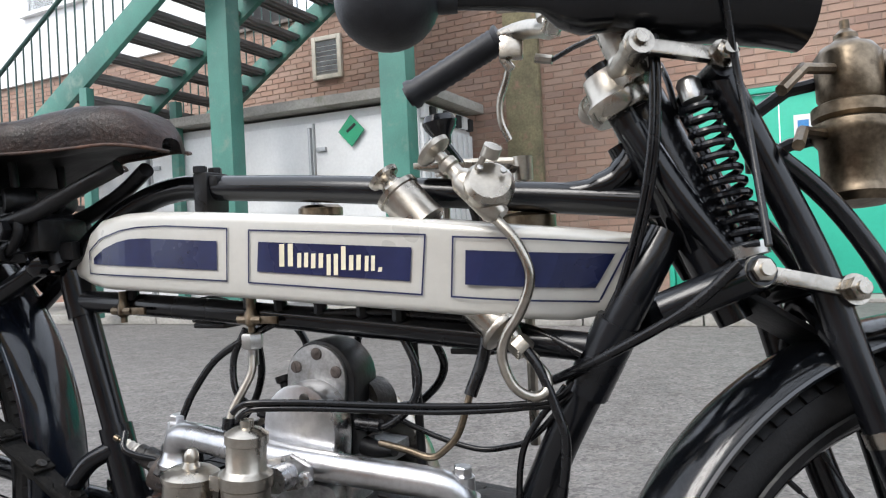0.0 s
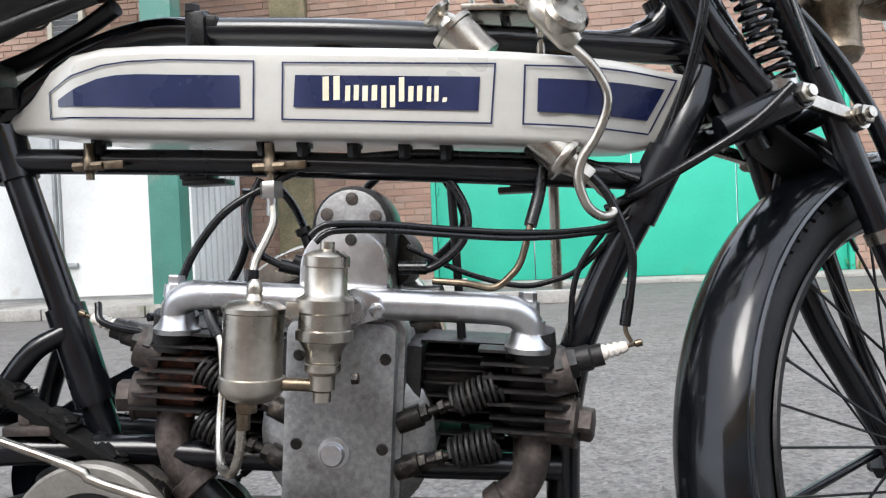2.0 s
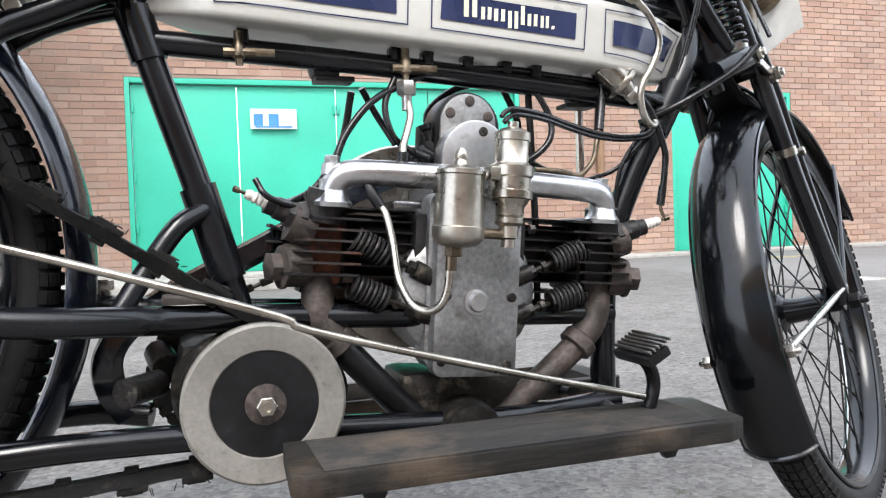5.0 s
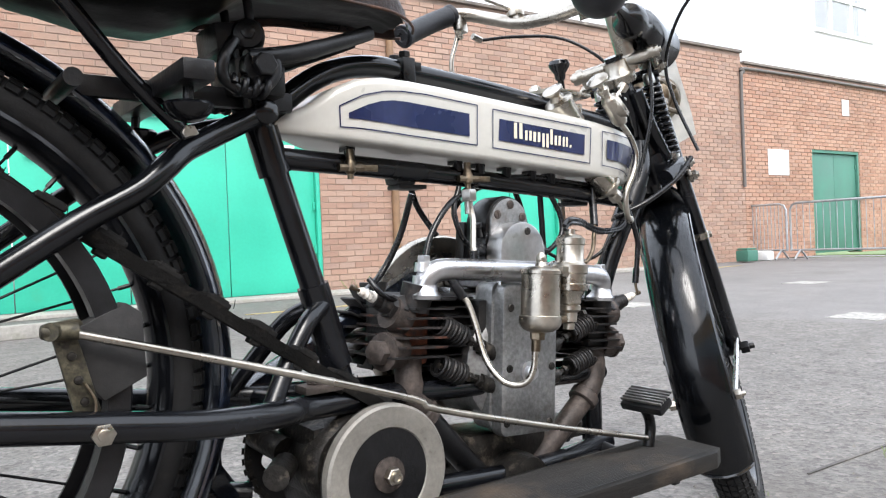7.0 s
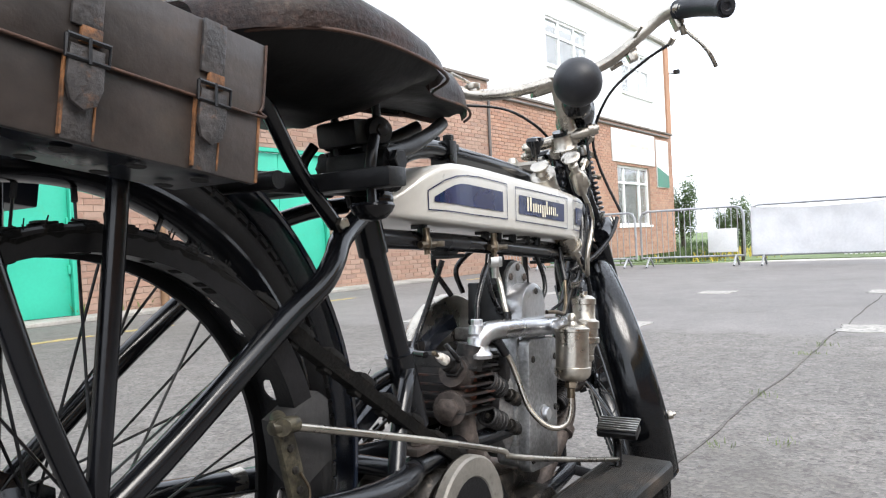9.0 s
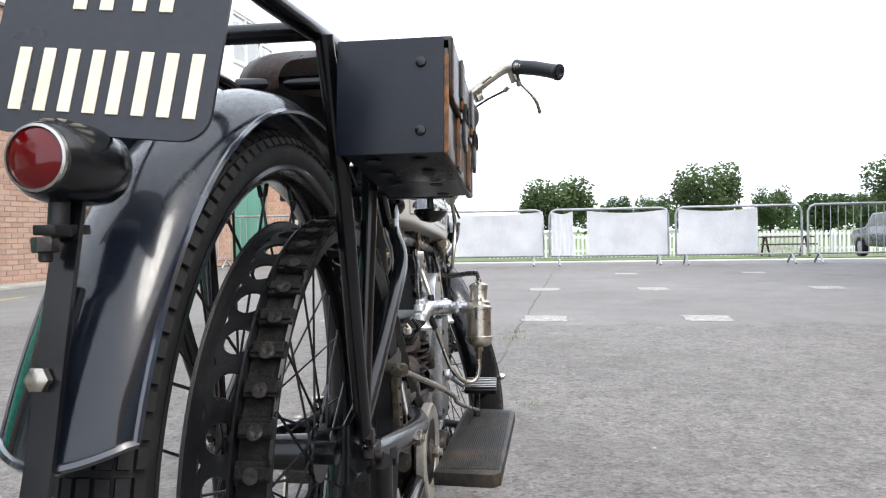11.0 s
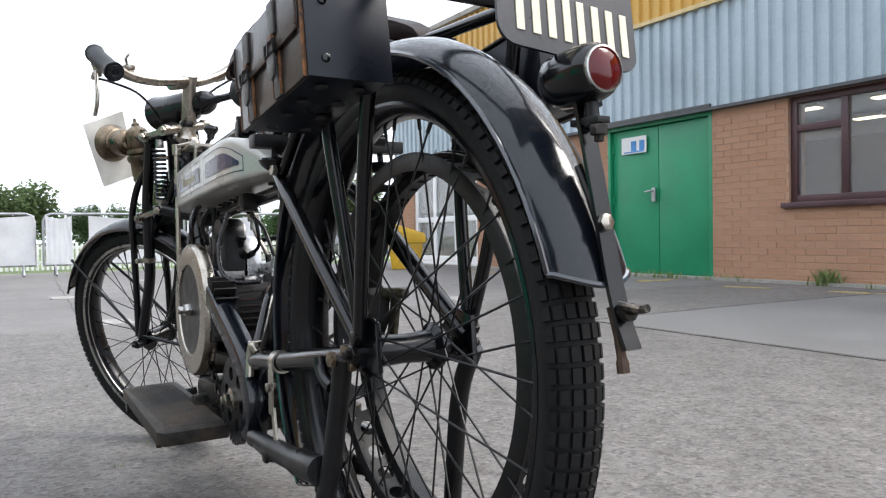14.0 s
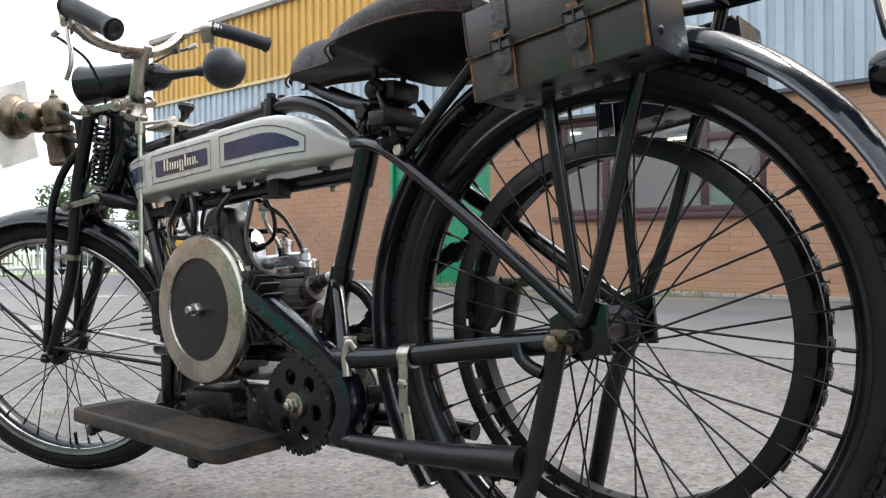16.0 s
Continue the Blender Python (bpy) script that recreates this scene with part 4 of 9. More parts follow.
tagged(part("roof_south", t, CLAD_BLUE, smooth=False), "bulk of the clad hall behind its front", "roof", kind="structure")
t = B()
box(t, (12.75, YB - 7.2, 1.0), (0.3, 13.6, 2.0))
tagged(part("wall_south_end", t, BRICK_B, smooth=False), "brick end wall of the hall", "wall", kind="structure")
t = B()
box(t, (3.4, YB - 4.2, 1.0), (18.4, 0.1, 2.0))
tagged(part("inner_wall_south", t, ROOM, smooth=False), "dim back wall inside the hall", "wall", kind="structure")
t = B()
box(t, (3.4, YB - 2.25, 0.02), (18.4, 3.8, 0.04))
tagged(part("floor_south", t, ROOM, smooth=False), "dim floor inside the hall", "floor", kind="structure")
TUBE_LIGHT = bpy.data.materials.new("strip_light")
TUBE_LIGHT.use_nodes = True
TUBE_LIGHT.node_tree.nodes["Principled BSDF"].inputs["Emission Color"].default_value = (1.0, 0.86, 0.62, 1)
TUBE_LIGHT.node_tree.nodes["Principled BSDF"].inputs["Emission Strength"].default_value = 2.5
for ix in range(5):
    for iy in range(2):
        cl = thing("ceiling_light", "lit warm white ceiling panel inside the hall", "ceiling light", "hall ceiling lights", at=(0.6 + ix * 1.0, YB - 1.1 - iy * 1.4, 2.02))
        t = B()
        box(t, (0, 0, 0.02), (0.42, 0.2, 0.05), bevel=0.005)
        part("frame", t, UPVC, cl)
        t = B()
        box(t, (0, 0, -0.012), (0.36, 0.14, 0.012))
        part("diffuser", t, TUBE_LIGHT, cl)
door_b = double_leaf_door("door_4", 5.07, 6.8, 0.0, 2.0, YB - 0.05, 1, 2, GREEN_B, "emerald green steel double fire doors", GREEN_B)
notice(6.33, 1.72, 0.44, 0.22, YB - 0.012, 1)
h = thing("door_handle", "dull metal lever handle on the green door", "handle", at=(5.99, YB - 0.03, 1.05))
t = B()
box(t, (0, 0.02, 0), (0.06, 0.03, 0.18), bevel=0.008)
part("plate", t, GALV, h)
t = B()
tube(t, [(0, 0.03, 0.05), (0, 0.07, 0.05), (0.1, 0.075, 0.04)], 0.012, 8)
part("lever", t, GALV, h)
t = B()
box(t, (5.95, YB + 0.04, 2.035), (1.85, 0.12, 0.05), bevel=0.01)
tagged(part("door_canopy", t, surface("dark_canopy", (0.05, 0.055, 0.055), 0.5)), "thin dark weather strip over the doors", "trim", kind="structure")
window("window_5", 10.03, 12.3, 0.08, 1.88, YB - 0.08, 1, (0.34, 0.67), (0.44,), UPVC, "tall white framed glazed screen", bar=0.1)
window("window_6", 1.74, 4.09, 0.86, 1.98, YB - 0.08, 1, (0.27, 0.75), (0.7,), BROWN_FRAME, "maroon framed window showing lit ceiling panels", bar=0.075, open_rows=((0.7,), (), (0.7,)))

gb = thing("grit_bin", "yellow plastic grit bin with a sloping lid", "bin", at=(10.55, -5.75, 0))
gb.rotation_euler = (0, 0, radians(62))
t = B()
lo = [t.verts.new((x, y, 0.0)) for x, y in ((-0.24, -0.2), (0.24, -0.2), (0.24, 0.2), (-0.24, 0.2))]
up = [t.verts.new((x, y, 0.46)) for x, y in ((-0.30, -0.25), (0.30, -0.25), (0.30, 0.25), (-0.30, 0.25))]
t.faces.new(lo)
t.faces.new(up)
for k in range(4):
    t.faces.new((lo[k], lo[(k + 1) % 4], up[(k + 1) % 4], up[k]))
bmesh.ops.bevel(t, geom=t.edges[:], offset=0.025, segments=2, affect="EDGES", profile=0.6)
part("body", t, YELLOW, gb)
# dark blocks on the body draw the shade inside the foot notches
for x in (-0.1, 0.1):
    t = B()
    box(t, (x, -0.212, 0.06), (0.09, 0.03, 0.12), bevel=0.01)
    part("foot_notch", t, DARK, gb)
t = B()
slab(t, [(-0.34, 0.45), (0.34, 0.45), (0.34, 0.78), (0.27, 0.80), (-0.30, 0.62), (-0.34, 0.58)], -0.29, 0.29, 0.025)
part("lid", t, YELLOW, gb)


# ---------------------------------------------------------------- crowd barriers
def barrier(y0, y1, x, banner=None, height=1.02, turn=0.0):
    """A tubular crowd barrier along y. banner: its ends as fractions of the panel."""
    br = thing("crowd_barrier", "galvanised crowd barrier with a white banner tied on" if banner else "bare galvanised crowd barrier", "barrier", "barriers across the yard", at=(x, (y0 + y1) / 2, 0))
    L = y1 - y0 - 0.06
    c = 0.12
    t = B()
    pts = [(0, -L / 2, 0.16), (0, -L / 2, height - c), (0, -L / 2 + 0.04, height - 0.03), (0, -L / 2 + c, height), (0, L / 2 - c, height), (0, L / 2 - 0.04, height - 0.03), (0, L / 2, height - c), (0, L / 2, 0.16)]
    tube(t, pts, 0.021, 8)
    tube(t, [(0, -L / 2, 0.18), (0, L / 2, 0.18)], 0.017, 8)
    part("frame", t, GALV, br)
    for f in (-0.42, 0.42):
        t = B()
        tube(t, [(-0.22, f * L, 0.02), (-0.1, f * L, 0.12), (0, f * L, 0.18), (0.1, f * L, 0.12), (0.22, f * L, 0.02)], 0.019, 8)
        part("foot", t, GALV, br)
    if not banner:
        n = 17
        for i in range(n):
            yy = -L / 2 + L * (i + 1) / (n + 1)
            t = B()
            tube(t, [(0, yy, 0.18), (0, yy, height)], 0.007, 6)
            part("bar", t, GALV, br)
    else:
        for a, b in banner:
            t = B()
            nx, nz = 26, 8
            g = [[t.verts.new((-0.035 + 0.025 * noise.noise((i * 0.35 + y0, k * 0.5, y0)), -L / 2 + L * (a + (b - a) * i / nx), 0.19 + (height - 0.22) * k / nz - 0.05 * math.sin(math.pi * i / nx) * (k == nz))) for i in range(nx + 1)] for k in range(nz + 1)]
            for k in range(nz):
                for i in range(nx):
                    t.faces.new((g[k][i], g[k][i + 1], g[k + 1][i + 1], g[k + 1][i]))
            bmesh.ops.solidify(t, geom=t.faces[:], thickness=0.004)
            part("banner", t, BANNER, br, "sagging white cloth banner")
    return br


PANELS = [(-9.3, -7.02, None), (-7.0, -4.74, None), (-4.72, -2.55, ((0.35, 0.98),)), (-2.49, -0.34, ((0.01, 0.68), (0.80, 0.985))), (-0.28, 1.94, ((0.0, 1.0),)), (2.02, 3.86, None), (3.92, 6.1, None), (6.15, 7.5, None)]
for y0, y1, bn in PANELS:
    barrier(y0, y1, 13.0 + 0.03 * (y0 + 2), bn)
s = thing("hung_notice", "small white notice hung on a barrier", "sign", at=(12.96, 2.37, 0.45))
t = B()
box(t, (0, 0, 0), (0.012, 0.48, 0.4), bevel=0.003)
part("panel", t, PLAIN_WHITE, s)

# ---------------------------------------------------------------- field, rails, trees
flat_patch("verge", [(15.2, 3.1), (26.9, 3.1), (26.9, 9.0), (15.2, 9.0)], 0.012, GRASS, "rough grass verge beyond the barrier", "grass", "stuff")
flat_patch("field", [(27.1, -60), (300, -200), (300, 260), (30, 260), (29, 9.0), (27.1, 9.0)], 0.03, GRASS, "wide mown grass field beyond the yard", "grass", "stuff")
flat_patch("path", [(14.6, -40), (26.9, -40), (26.9, 3.0), (14.6, 3.0)], 0.008, surface("pale_path", (0.42, 0.40, 0.37), 0.9, 0, (0.5, 0.1), (20, 0.1)), "pale gravel path beside the field", "path")


def picket_fence(x, y0, y1):
    f = thing("picket_fence", "long white painted rail fence along the field", "fence", at=(x, (y0 + y1) / 2, ground_z(x)))
    c = (y0 + y1) / 2
    t = B()
    for z in (0.3, 0.84):
        box(t, (0, 0, z), (0.05, y1 - y0, 0.1), bevel=0.006)
    part("rail", t, PICKET, f)
    n = int((y1 - y0) / 0.16)
    t = B()
    for i in range(n):
        yy = y0 + (i + 0.5) * (y1 - y0) / n - c
        box(t, (-0.04, yy, 0.5), (0.025, 0.085, 0.92))
    o = part("picket", t, PICKET, f, smooth=False)
    o["kind"] = "stuff"
    for i in range(int((y1 - y0) / 2.2)):
        t = B()
        box(t, (0.05, y0 + 1 + i * 2.2 - c, 0.5), (0.09, 0.09, 1.04), bevel=0.01)
        part("post", t, PICKET, f)


picket_fence(29.5, -32, 2.0)
bn = thing("bench", "dark timber picnic bench beyond the barrier", "bench", at=(28.3, -9.2, -0.47))
t = B()
box(t, (0, 0, 0.45), (0.4, 1.9, 0.05), bevel=0.01)
part("seat", t, BARK, bn)
t = B()
box(t, (0.5, 0, 0.72), (0.7, 1.9, 0.05), bevel=0.01)
part("table_top", t, BARK, bn)
for yy in (-0.7, 0.7):
    t = B()
    tube(t, [(-0.1, yy, 0), (0.4, yy, 0.7)], 0.04, 6)
    tube(t, [(1.0, yy, 0), (0.6, yy, 0.7)], 0.04, 6)
    part("leg", t, BARK, bn)


def leaf_crown(t, centre, radii, n, size, r):
    """Many small leaf clumps in an uneven crown."""
    lobes = []
    for i in range(16):
        a, u = i * 2.4 + r.uniform(-0.4, 0.4), -0.75 + 1.45 * (i + 0.5) / 16
        w_ = 0.62 * math.sqrt(max(0.1, 1 - u * u)) * r.uniform(0.65, 1.1)
        lobes.append((Vector((w_ * math.cos(a) * radii[0], w_ * math.sin(a) * radii[1], u * 0.72 * radii[2])), r.uniform(0.30, 0.46)))
    for _ in range(n):
        o, k = r.choice(lobes)
        d = Vector((r.gauss(0, 1), r.gauss(0, 1), r.gauss(0, 1))).normalized() * (r.random() ** 0.35)
        p = Vector(centre) + o + Vector((d.x * radii[0] * k, d.y * radii[1] * k, d.z * radii[2] * k))
        q = Vector((r.gauss(0, 1), r.gauss(0, 1), r.gauss(0, 1) + 0.5)).normalized()
        _, a, b = frame_of(q)
        s = size * r.uniform(0.5, 1.2)
        vs = [t.verts.new(p + a * s * x + b * s * y + q * s * 0.3 * z) for x, y, z in ((-1, -0.3, 0), (0, -0.7, 0.5), (1, 0.0, 0), (0.2, 0.8, 0.4), (-0.7, 0.6, 0))]
        t.faces.new(vs)


def tree(x, y, h, w, seed, material, label):
    r = random.Random(seed)
    tr = thing("tree", label, "tree", "far trees", at=(x, y, ground_z(x)))
    t = B()
    tube(t, [(0, 0, 0), (0.05, 0.02, h * 0.3), (-0.1, 0.1, h * 0.62)], [w * 0.06, w * 0.045, w * 0.015], 8)
    for i in range(7):
        a = r.uniform(0, math.tau)
        z = h * r.uniform(0.25, 0.5)
        tube(t, [(0, 0, z), (math.cos(a) * w * 0.18, math.sin(a) * w * 0.18, z + h * 0.14), (math.cos(a) * w * 0.34, math.sin(a) * w * 0.34, z + h * 0.22)], [w * 0.025, w * 0.016, w * 0.006], 6)
    part("trunk", t, BARK, tr)
    t = B()
    leaf_crown(t, (0, 0, h * 0.55), (w / 2, w / 2, h * 0.47), 7000, w * 0.020, r)
    part("crown", t, material, tr)


def far(t_deg, dist):
    a = radians(t_deg)
    return -0.8 + dist * math.cos(a), dist * math.sin(a)


TREES = [(-1.05, 70, 5.7, 7.4), (-5.7, 76, 4.3, 3.6), (-8.2, 80, 4.5, 4.4), (-11.95, 70, 6.7, 6.8), (-16.2, 72, 4.5, 4.0), (-19.6, 80, 4.0, 6.4), (-24.3, 68, 6.8, 6.4), (-21.9, 95, 4.6, 6.0), (-29.5, 80, 7.0, 7.5), (-34, 85, 7.5, 8.5), (-39.5, 75, 6.8, 7.5)]
for i, (deg, dist, h, w) in enumerate(TREES):
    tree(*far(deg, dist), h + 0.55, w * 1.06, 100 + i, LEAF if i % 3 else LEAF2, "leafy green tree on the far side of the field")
for i, (x, y, h, w) in enumerate(((26.0, 4.65, 2.55, 1.0), (38.5, 7.9, 2.5, 1.4), (30.0, 7.7, 3.7, 1.7))):
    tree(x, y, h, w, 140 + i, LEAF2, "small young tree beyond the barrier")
t = B()
rr = random.Random(77)
for i in range(40):
    a = radians(-46 + 42 * i / 39)
    leaf_crown(t, (-0.8 + 170 * math.cos(a), 170 * math.sin(a), 2.2), (5.5, 5.5, 3.2 + rr.uniform(-0.8, 1.6)), 130, 0.6, rr)
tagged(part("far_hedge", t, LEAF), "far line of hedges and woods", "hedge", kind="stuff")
blades("yellow_shrubs", (31, 6.4, -0.47), (2.5, 1.0), 420, 0.45, surface("yellow_flowers", (0.45, 0.36, 0.05), 0.8), 11, "yellow flowering shrubs beyond the barrier", "shrub")
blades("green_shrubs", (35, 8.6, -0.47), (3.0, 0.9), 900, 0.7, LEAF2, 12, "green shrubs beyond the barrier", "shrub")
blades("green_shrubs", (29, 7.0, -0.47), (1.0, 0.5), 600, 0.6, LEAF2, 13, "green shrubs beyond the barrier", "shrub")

# ---------------------------------------------------------------- parked car
car = thing("parked_car", "blue-grey family car parked beyond the hall", "car", at=(25.1, -11.8, ground_z(25.1)))
t = B()
slab(t, [(-2.1, 0.35), (2.1, 0.35), (2.15, 0.7), (2.0, 0.92), (1.0, 1.0), (0.4, 1.45), (-1.3, 1.52), (-1.9, 1.05), (-2.12, 0.95)], -0.86, 0.86, 0.06)
part("body", t, CAR_PAINT, car)
t = B()
slab(t, [(0.85, 1.02), (0.32, 1.4), (-1.22, 1.46), (-1.7, 1.06)], -0.87, 0.87)
part("side_glass", t, surface("dark_car_glass", (0.03, 0.035, 0.04), 0.1), car)
t = B()
box(t, (-1.72, 0, 1.24), (0.3, 1.4, 0.36), Euler((0, radians(-28), 0)).to_matrix(), bevel=0.03)
part("rear_glass", t, bpy.data.materials["dark_car_glass"], car)
for x in (-1.3, 1.35):
    for y in (-0.8, 0.8):
        t = B()
        ring(t, [(0.2, -0.1), (0.32, -0.1), (0.33, 0), (0.32, 0.1), (0.2, 0.1)], (x, y, 0.33), (0, 1, 0), 24)
        wh = part("wheel", t, RUBBER, car)
        t = B()
        lathe(t, [(0.2, -0.06), (0.2, 0.08), (0.05, 0.09)], (x, y, 0.33), (0, 1, 0), 20)
        part("rim", t, GALV, wh)
for y in (-0.7, 0.7):
    t = B()
    box(t, (-2.1, y, 0.85), (0.06, 0.25, 0.2), bevel=0.02)
    part("tail_light", t, RED_GLASS, car)

# ---------------------------------------------------------------- the motorcycle
bike = thing("motorcycle", "black vintage flat-twin motorcycle with silver tank on its rear stand", "motorcycle")
bike.location = (0.0, 0.0, 0.0)

REAR, FRONT = V3(0.008, 0, 0.432), V3(1.389, 0, 0.322)
HEAD = V3(1.118, 0, 0.82)
RAKE, BAR_STEER, PITCH = radians(25), radians(21), radians(4.8)
UPAX = V3(-math.sin(RAKE), 0, math.cos(RAKE))
# the steering stands turned to the left by about 31 degrees about its raked axis
TURN = Matrix(((0.8628, -0.5021, -0.0584, 0.1806), (0.5015, 0.8360, 0.2228, -0.7336), (-0.0630, -0.2216, 0.9731, 0.0834), (0, 0, 0, 1)))
SWEEP = Matrix(((0.9133, -0.4052, -0.0404, 0.1108), (0.4005, 0.8760, 0.2687, -0.6231), (-0.0735, -0.2616, 0.9624, 0.0991), (0, 0, 0, 1)))
TURN_BAR = Matrix.Translation(HEAD) @ Matrix.Rotation(BAR_STEER, 4, UPAX) @ Matrix.Translation(-HEAD)
MIRROR_BAR = SWEEP @ Matrix.Diagonal((1, -1, 1, 1)) @ SWEEP.inverted() @ TURN_BAR
BAR_REACH = V3(0.075, -0.095, 0)
MID = V3(0.775, 0, 0.38)
LEVEL = Matrix.Translation(MID) @ Matrix.Rotation(PITCH, 4, "Y") @ Matrix.Translation(-MID)


def P(name, build, material, parent=None, label="", smooth=True, m=None):
    """One part of the machine: build(bm) fills the mesh."""
    t = B()
    build(t)
    return part(name, t, material, bike if parent is None else parent, label, smooth, m)


# ---- frame
def pipe(name, pts, r, material=BLACK, parent=None, m=None, n=5, seg=14, label=""):
    return P(name, lambda t: tube(t, smooth_path(pts, n), r, seg), material, parent, label, m=m)


frame_part = pipe("frame", [(1.125, 0.018, 0.732), (1.0, 0.010, 0.746), (0.80, 0, 0.767), (0.64, 0, 0.780), (0.586, 0, 0.783), (0.535, 0, 0.774), (0.488, -0.006, 0.752), (0.440, -0.013, 0.716), (0.422, -0.014, 0.70)], 0.0145, label="glossy black brazed tube frame")
F = frame_part
pipe("lower_tank_tube", [(0.432, -0.016, 0.657), (0.7, -0.020, 0.640), (1.077, -0.016, 0.608)], 0.013, parent=F)
pipe("seat_tube", [(0.413, -0.014, 0.715), (0.429, -0.014, 0.662), (0.464, -0.014, 0.550), (0.487, -0.014, 0.475), (0.505, -0.014, 0.41), (0.522, -0.014, 0.35)], 0.0155, parent=F)
pipe("down_tube", [(1.128, 0.0, 0.705), (1.106, -0.016, 0.66), (1.077, -0.018, 0.606), (1.043, -0.012, 0.545), (1.0205, -0.008, 0.50), (0.996, -0.006, 0.44), (0.982, 0, 0.36), (0.977, 0, 0.22)], 0.0165, parent=F)
pipe("seat_tube_lug", [(0.421, -0.014, 0.69), (0.436, -0.014, 0.637)], 0.0195, parent=F)
pipe("seat_tube_collar", [(0.478, -0.014, 0.505), (0.506, -0.014, 0.405)], 0.0195, parent=F)
pipe("down_tube_lug", [(1.090, -0.018, 0.632), (1.057, -0.014, 0.57)], 0.020, parent=F)
pipe("top_gusset", [(1.035, 0.012, 0.744), (1.065, 0.014, 0.747), (1.088, 0.018, 0.757), (1.103, 0.022, 0.778), (1.108, 0.026, 0.81)], [0.012] * 6 + [0.014] * 5 + [0.015] * 5 + [0.018] * 5, parent=F)
HT = V3(1.108, 0.028, 0.82)
pipe("head_tube", [HT + UPAX * 0.005, HT - UPAX * 0.17 - V3(0, 0.02, 0)], 0.024, parent=F)
pipe("head_tube_lug", [HT - UPAX * 0.14 - V3(0, 0.017, 0), HT - UPAX * 0.19 - V3(0, 0.022, 0)], 0.03, parent=F)
for s in (-1, 1):
    o_ = 0.0 if s < 0 else 0.036
    pipe("chain_stay", [(0.0, s * (0.088 - o_), 0.430), (0.03, s * (0.092 - o_), 0.424), (0.12, s * (0.098 - o_), 0.411), (0.22, s * (0.10 - o_), 0.395), (0.30, s * (0.098 - o_ * 0.9), 0.382), (0.36, s * (0.09 - o_ * 0.6), 0.376), (0.41, s * (0.074 - o_ * 0.3), 0.372), (0.45, s * 0.052, 0.368), (0.56, s * 0.035, 0.362), (0.62, s * 0.03, 0.358)], 0.0148, parent=F)
    if s < 0:
        pipe("seat_stay", [(-0.012, -0.085, 0.442), (0.06, -0.086, 0.485), (0.14, -0.086, 0.537), (0.21, -0.085, 0.582), (0.262, -0.083, 0.611), (0.290, -0.077, 0.634), (0.313, -0.066, 0.653), (0.345, -0.056, 0.670), (0.405, -0.046, 0.701)], 0.0125, parent=F)
    else:
        pipe("seat_stay", [(0.0, 0.060, 0.448), (0.14, 0.060, 0.556), (0.295, 0.050, 0.662), (0.36, 0.036, 0.69), (0.42, 0.014, 0.70)], 0.0105, parent=F)
    pipe("lower_stay", [(0.484, s * 0.010 - 0.014, 0.480), (0.456, s * 0.028 - 0.010, 0.462), (0.424, s * 0.045 - 0.004, 0.418), (0.394, s * 0.064, 0.372)], 0.011, parent=F)
    P("dropout", lambda t: slab(t, [(-0.03, 0.412), (0.05, 0.405), (0.05, 0.45), (0.005, 0.478), (-0.025, 0.47)], s * (0.08 - o_), s * (0.088 - o_), 0.002), BLACK, F)
    P("axle_nut", lambda t: (hexnut(t, (0.008, s * (0.094 - o_), 0.431), (0, s, 0), 0.012, 0.012, 0.006), hexnut(t, (0.0, s * (0.098 - o_), 0.452), (0, s, 0), 0.0095, 0.008)), OILY, F)
P("stay_bolt", lambda t: hexnut(t, (0.215, -0.113, 0.392), (0, -1, 0), 0.0105, 0.006, 0.006), NICKEL, F)
P("lug_bolt", lambda t: lathe(t, [(0.014, 0), (0.014, 0.01), (0.006, 0.016)], (0.408, -0.050, 0.702), (0, -1, 0), 16), BLACK, F)
pipe("cross_tube", [(0.43, -0.055, 0.369), (0.43, 0.055, 0.369)], 0.012, parent=F)
for s, y in ((-1, -0.04), (1, 0.04)):
    pipe("cradle_tube", [(0.60, y, 0.36), (0.72, y, 0.352), (0.86, y, 0.344), (0.975, y * 0.6, 0.335)], 0.013, parent=F)
    under = [(0.976, y * 0.8, 0.225), (0.80, y * 1.3, 0.225), (0.6, y * 1.4, 0.24), (0.5, y * 1.6, 0.248), (0.36, y * 1.9, 0.256), (0.26, y * 2.0, 0.255)]
    pipe("under_tube", under if s < 0 else [(0.42, 0.06, 0.25)] + under[4:], 0.014, parent=F)
P("tank_clip", lambda t: (box(t, (0.632, 0, 0.775), (0.02, 0.036, 0.045), bevel=0.003), hexnut(t, (0.628, -0.012, 0.797), (0, 0, 1), 0.008, 0.008), hexnut(t, (0.628, 0.012, 0.797), (0, 0, 1), 0.008, 0.008), box(t, (0.648, 0, 0.787), (0.012, 0.03, 0.012), bevel=0.002)), BLACK_WORN)
P("tank_clip", lambda t: (box(t, (0.622, 0, 0.642), (0.036, 0.036, 0.032), bevel=0.012), box(t, (0.632, 0, 0.626), (0.045, 0.03, 0.006), bevel=0.002)), BLACK_WORN)
P("tank_clip", lambda t: (box(t, (0.955, 0, 0.618), (0.034, 0.034, 0.030), bevel=0.010), box(t, (0.95, 0, 0.603), (0.045, 0.03, 0.006), bevel=0.002)), BLACK_WORN)
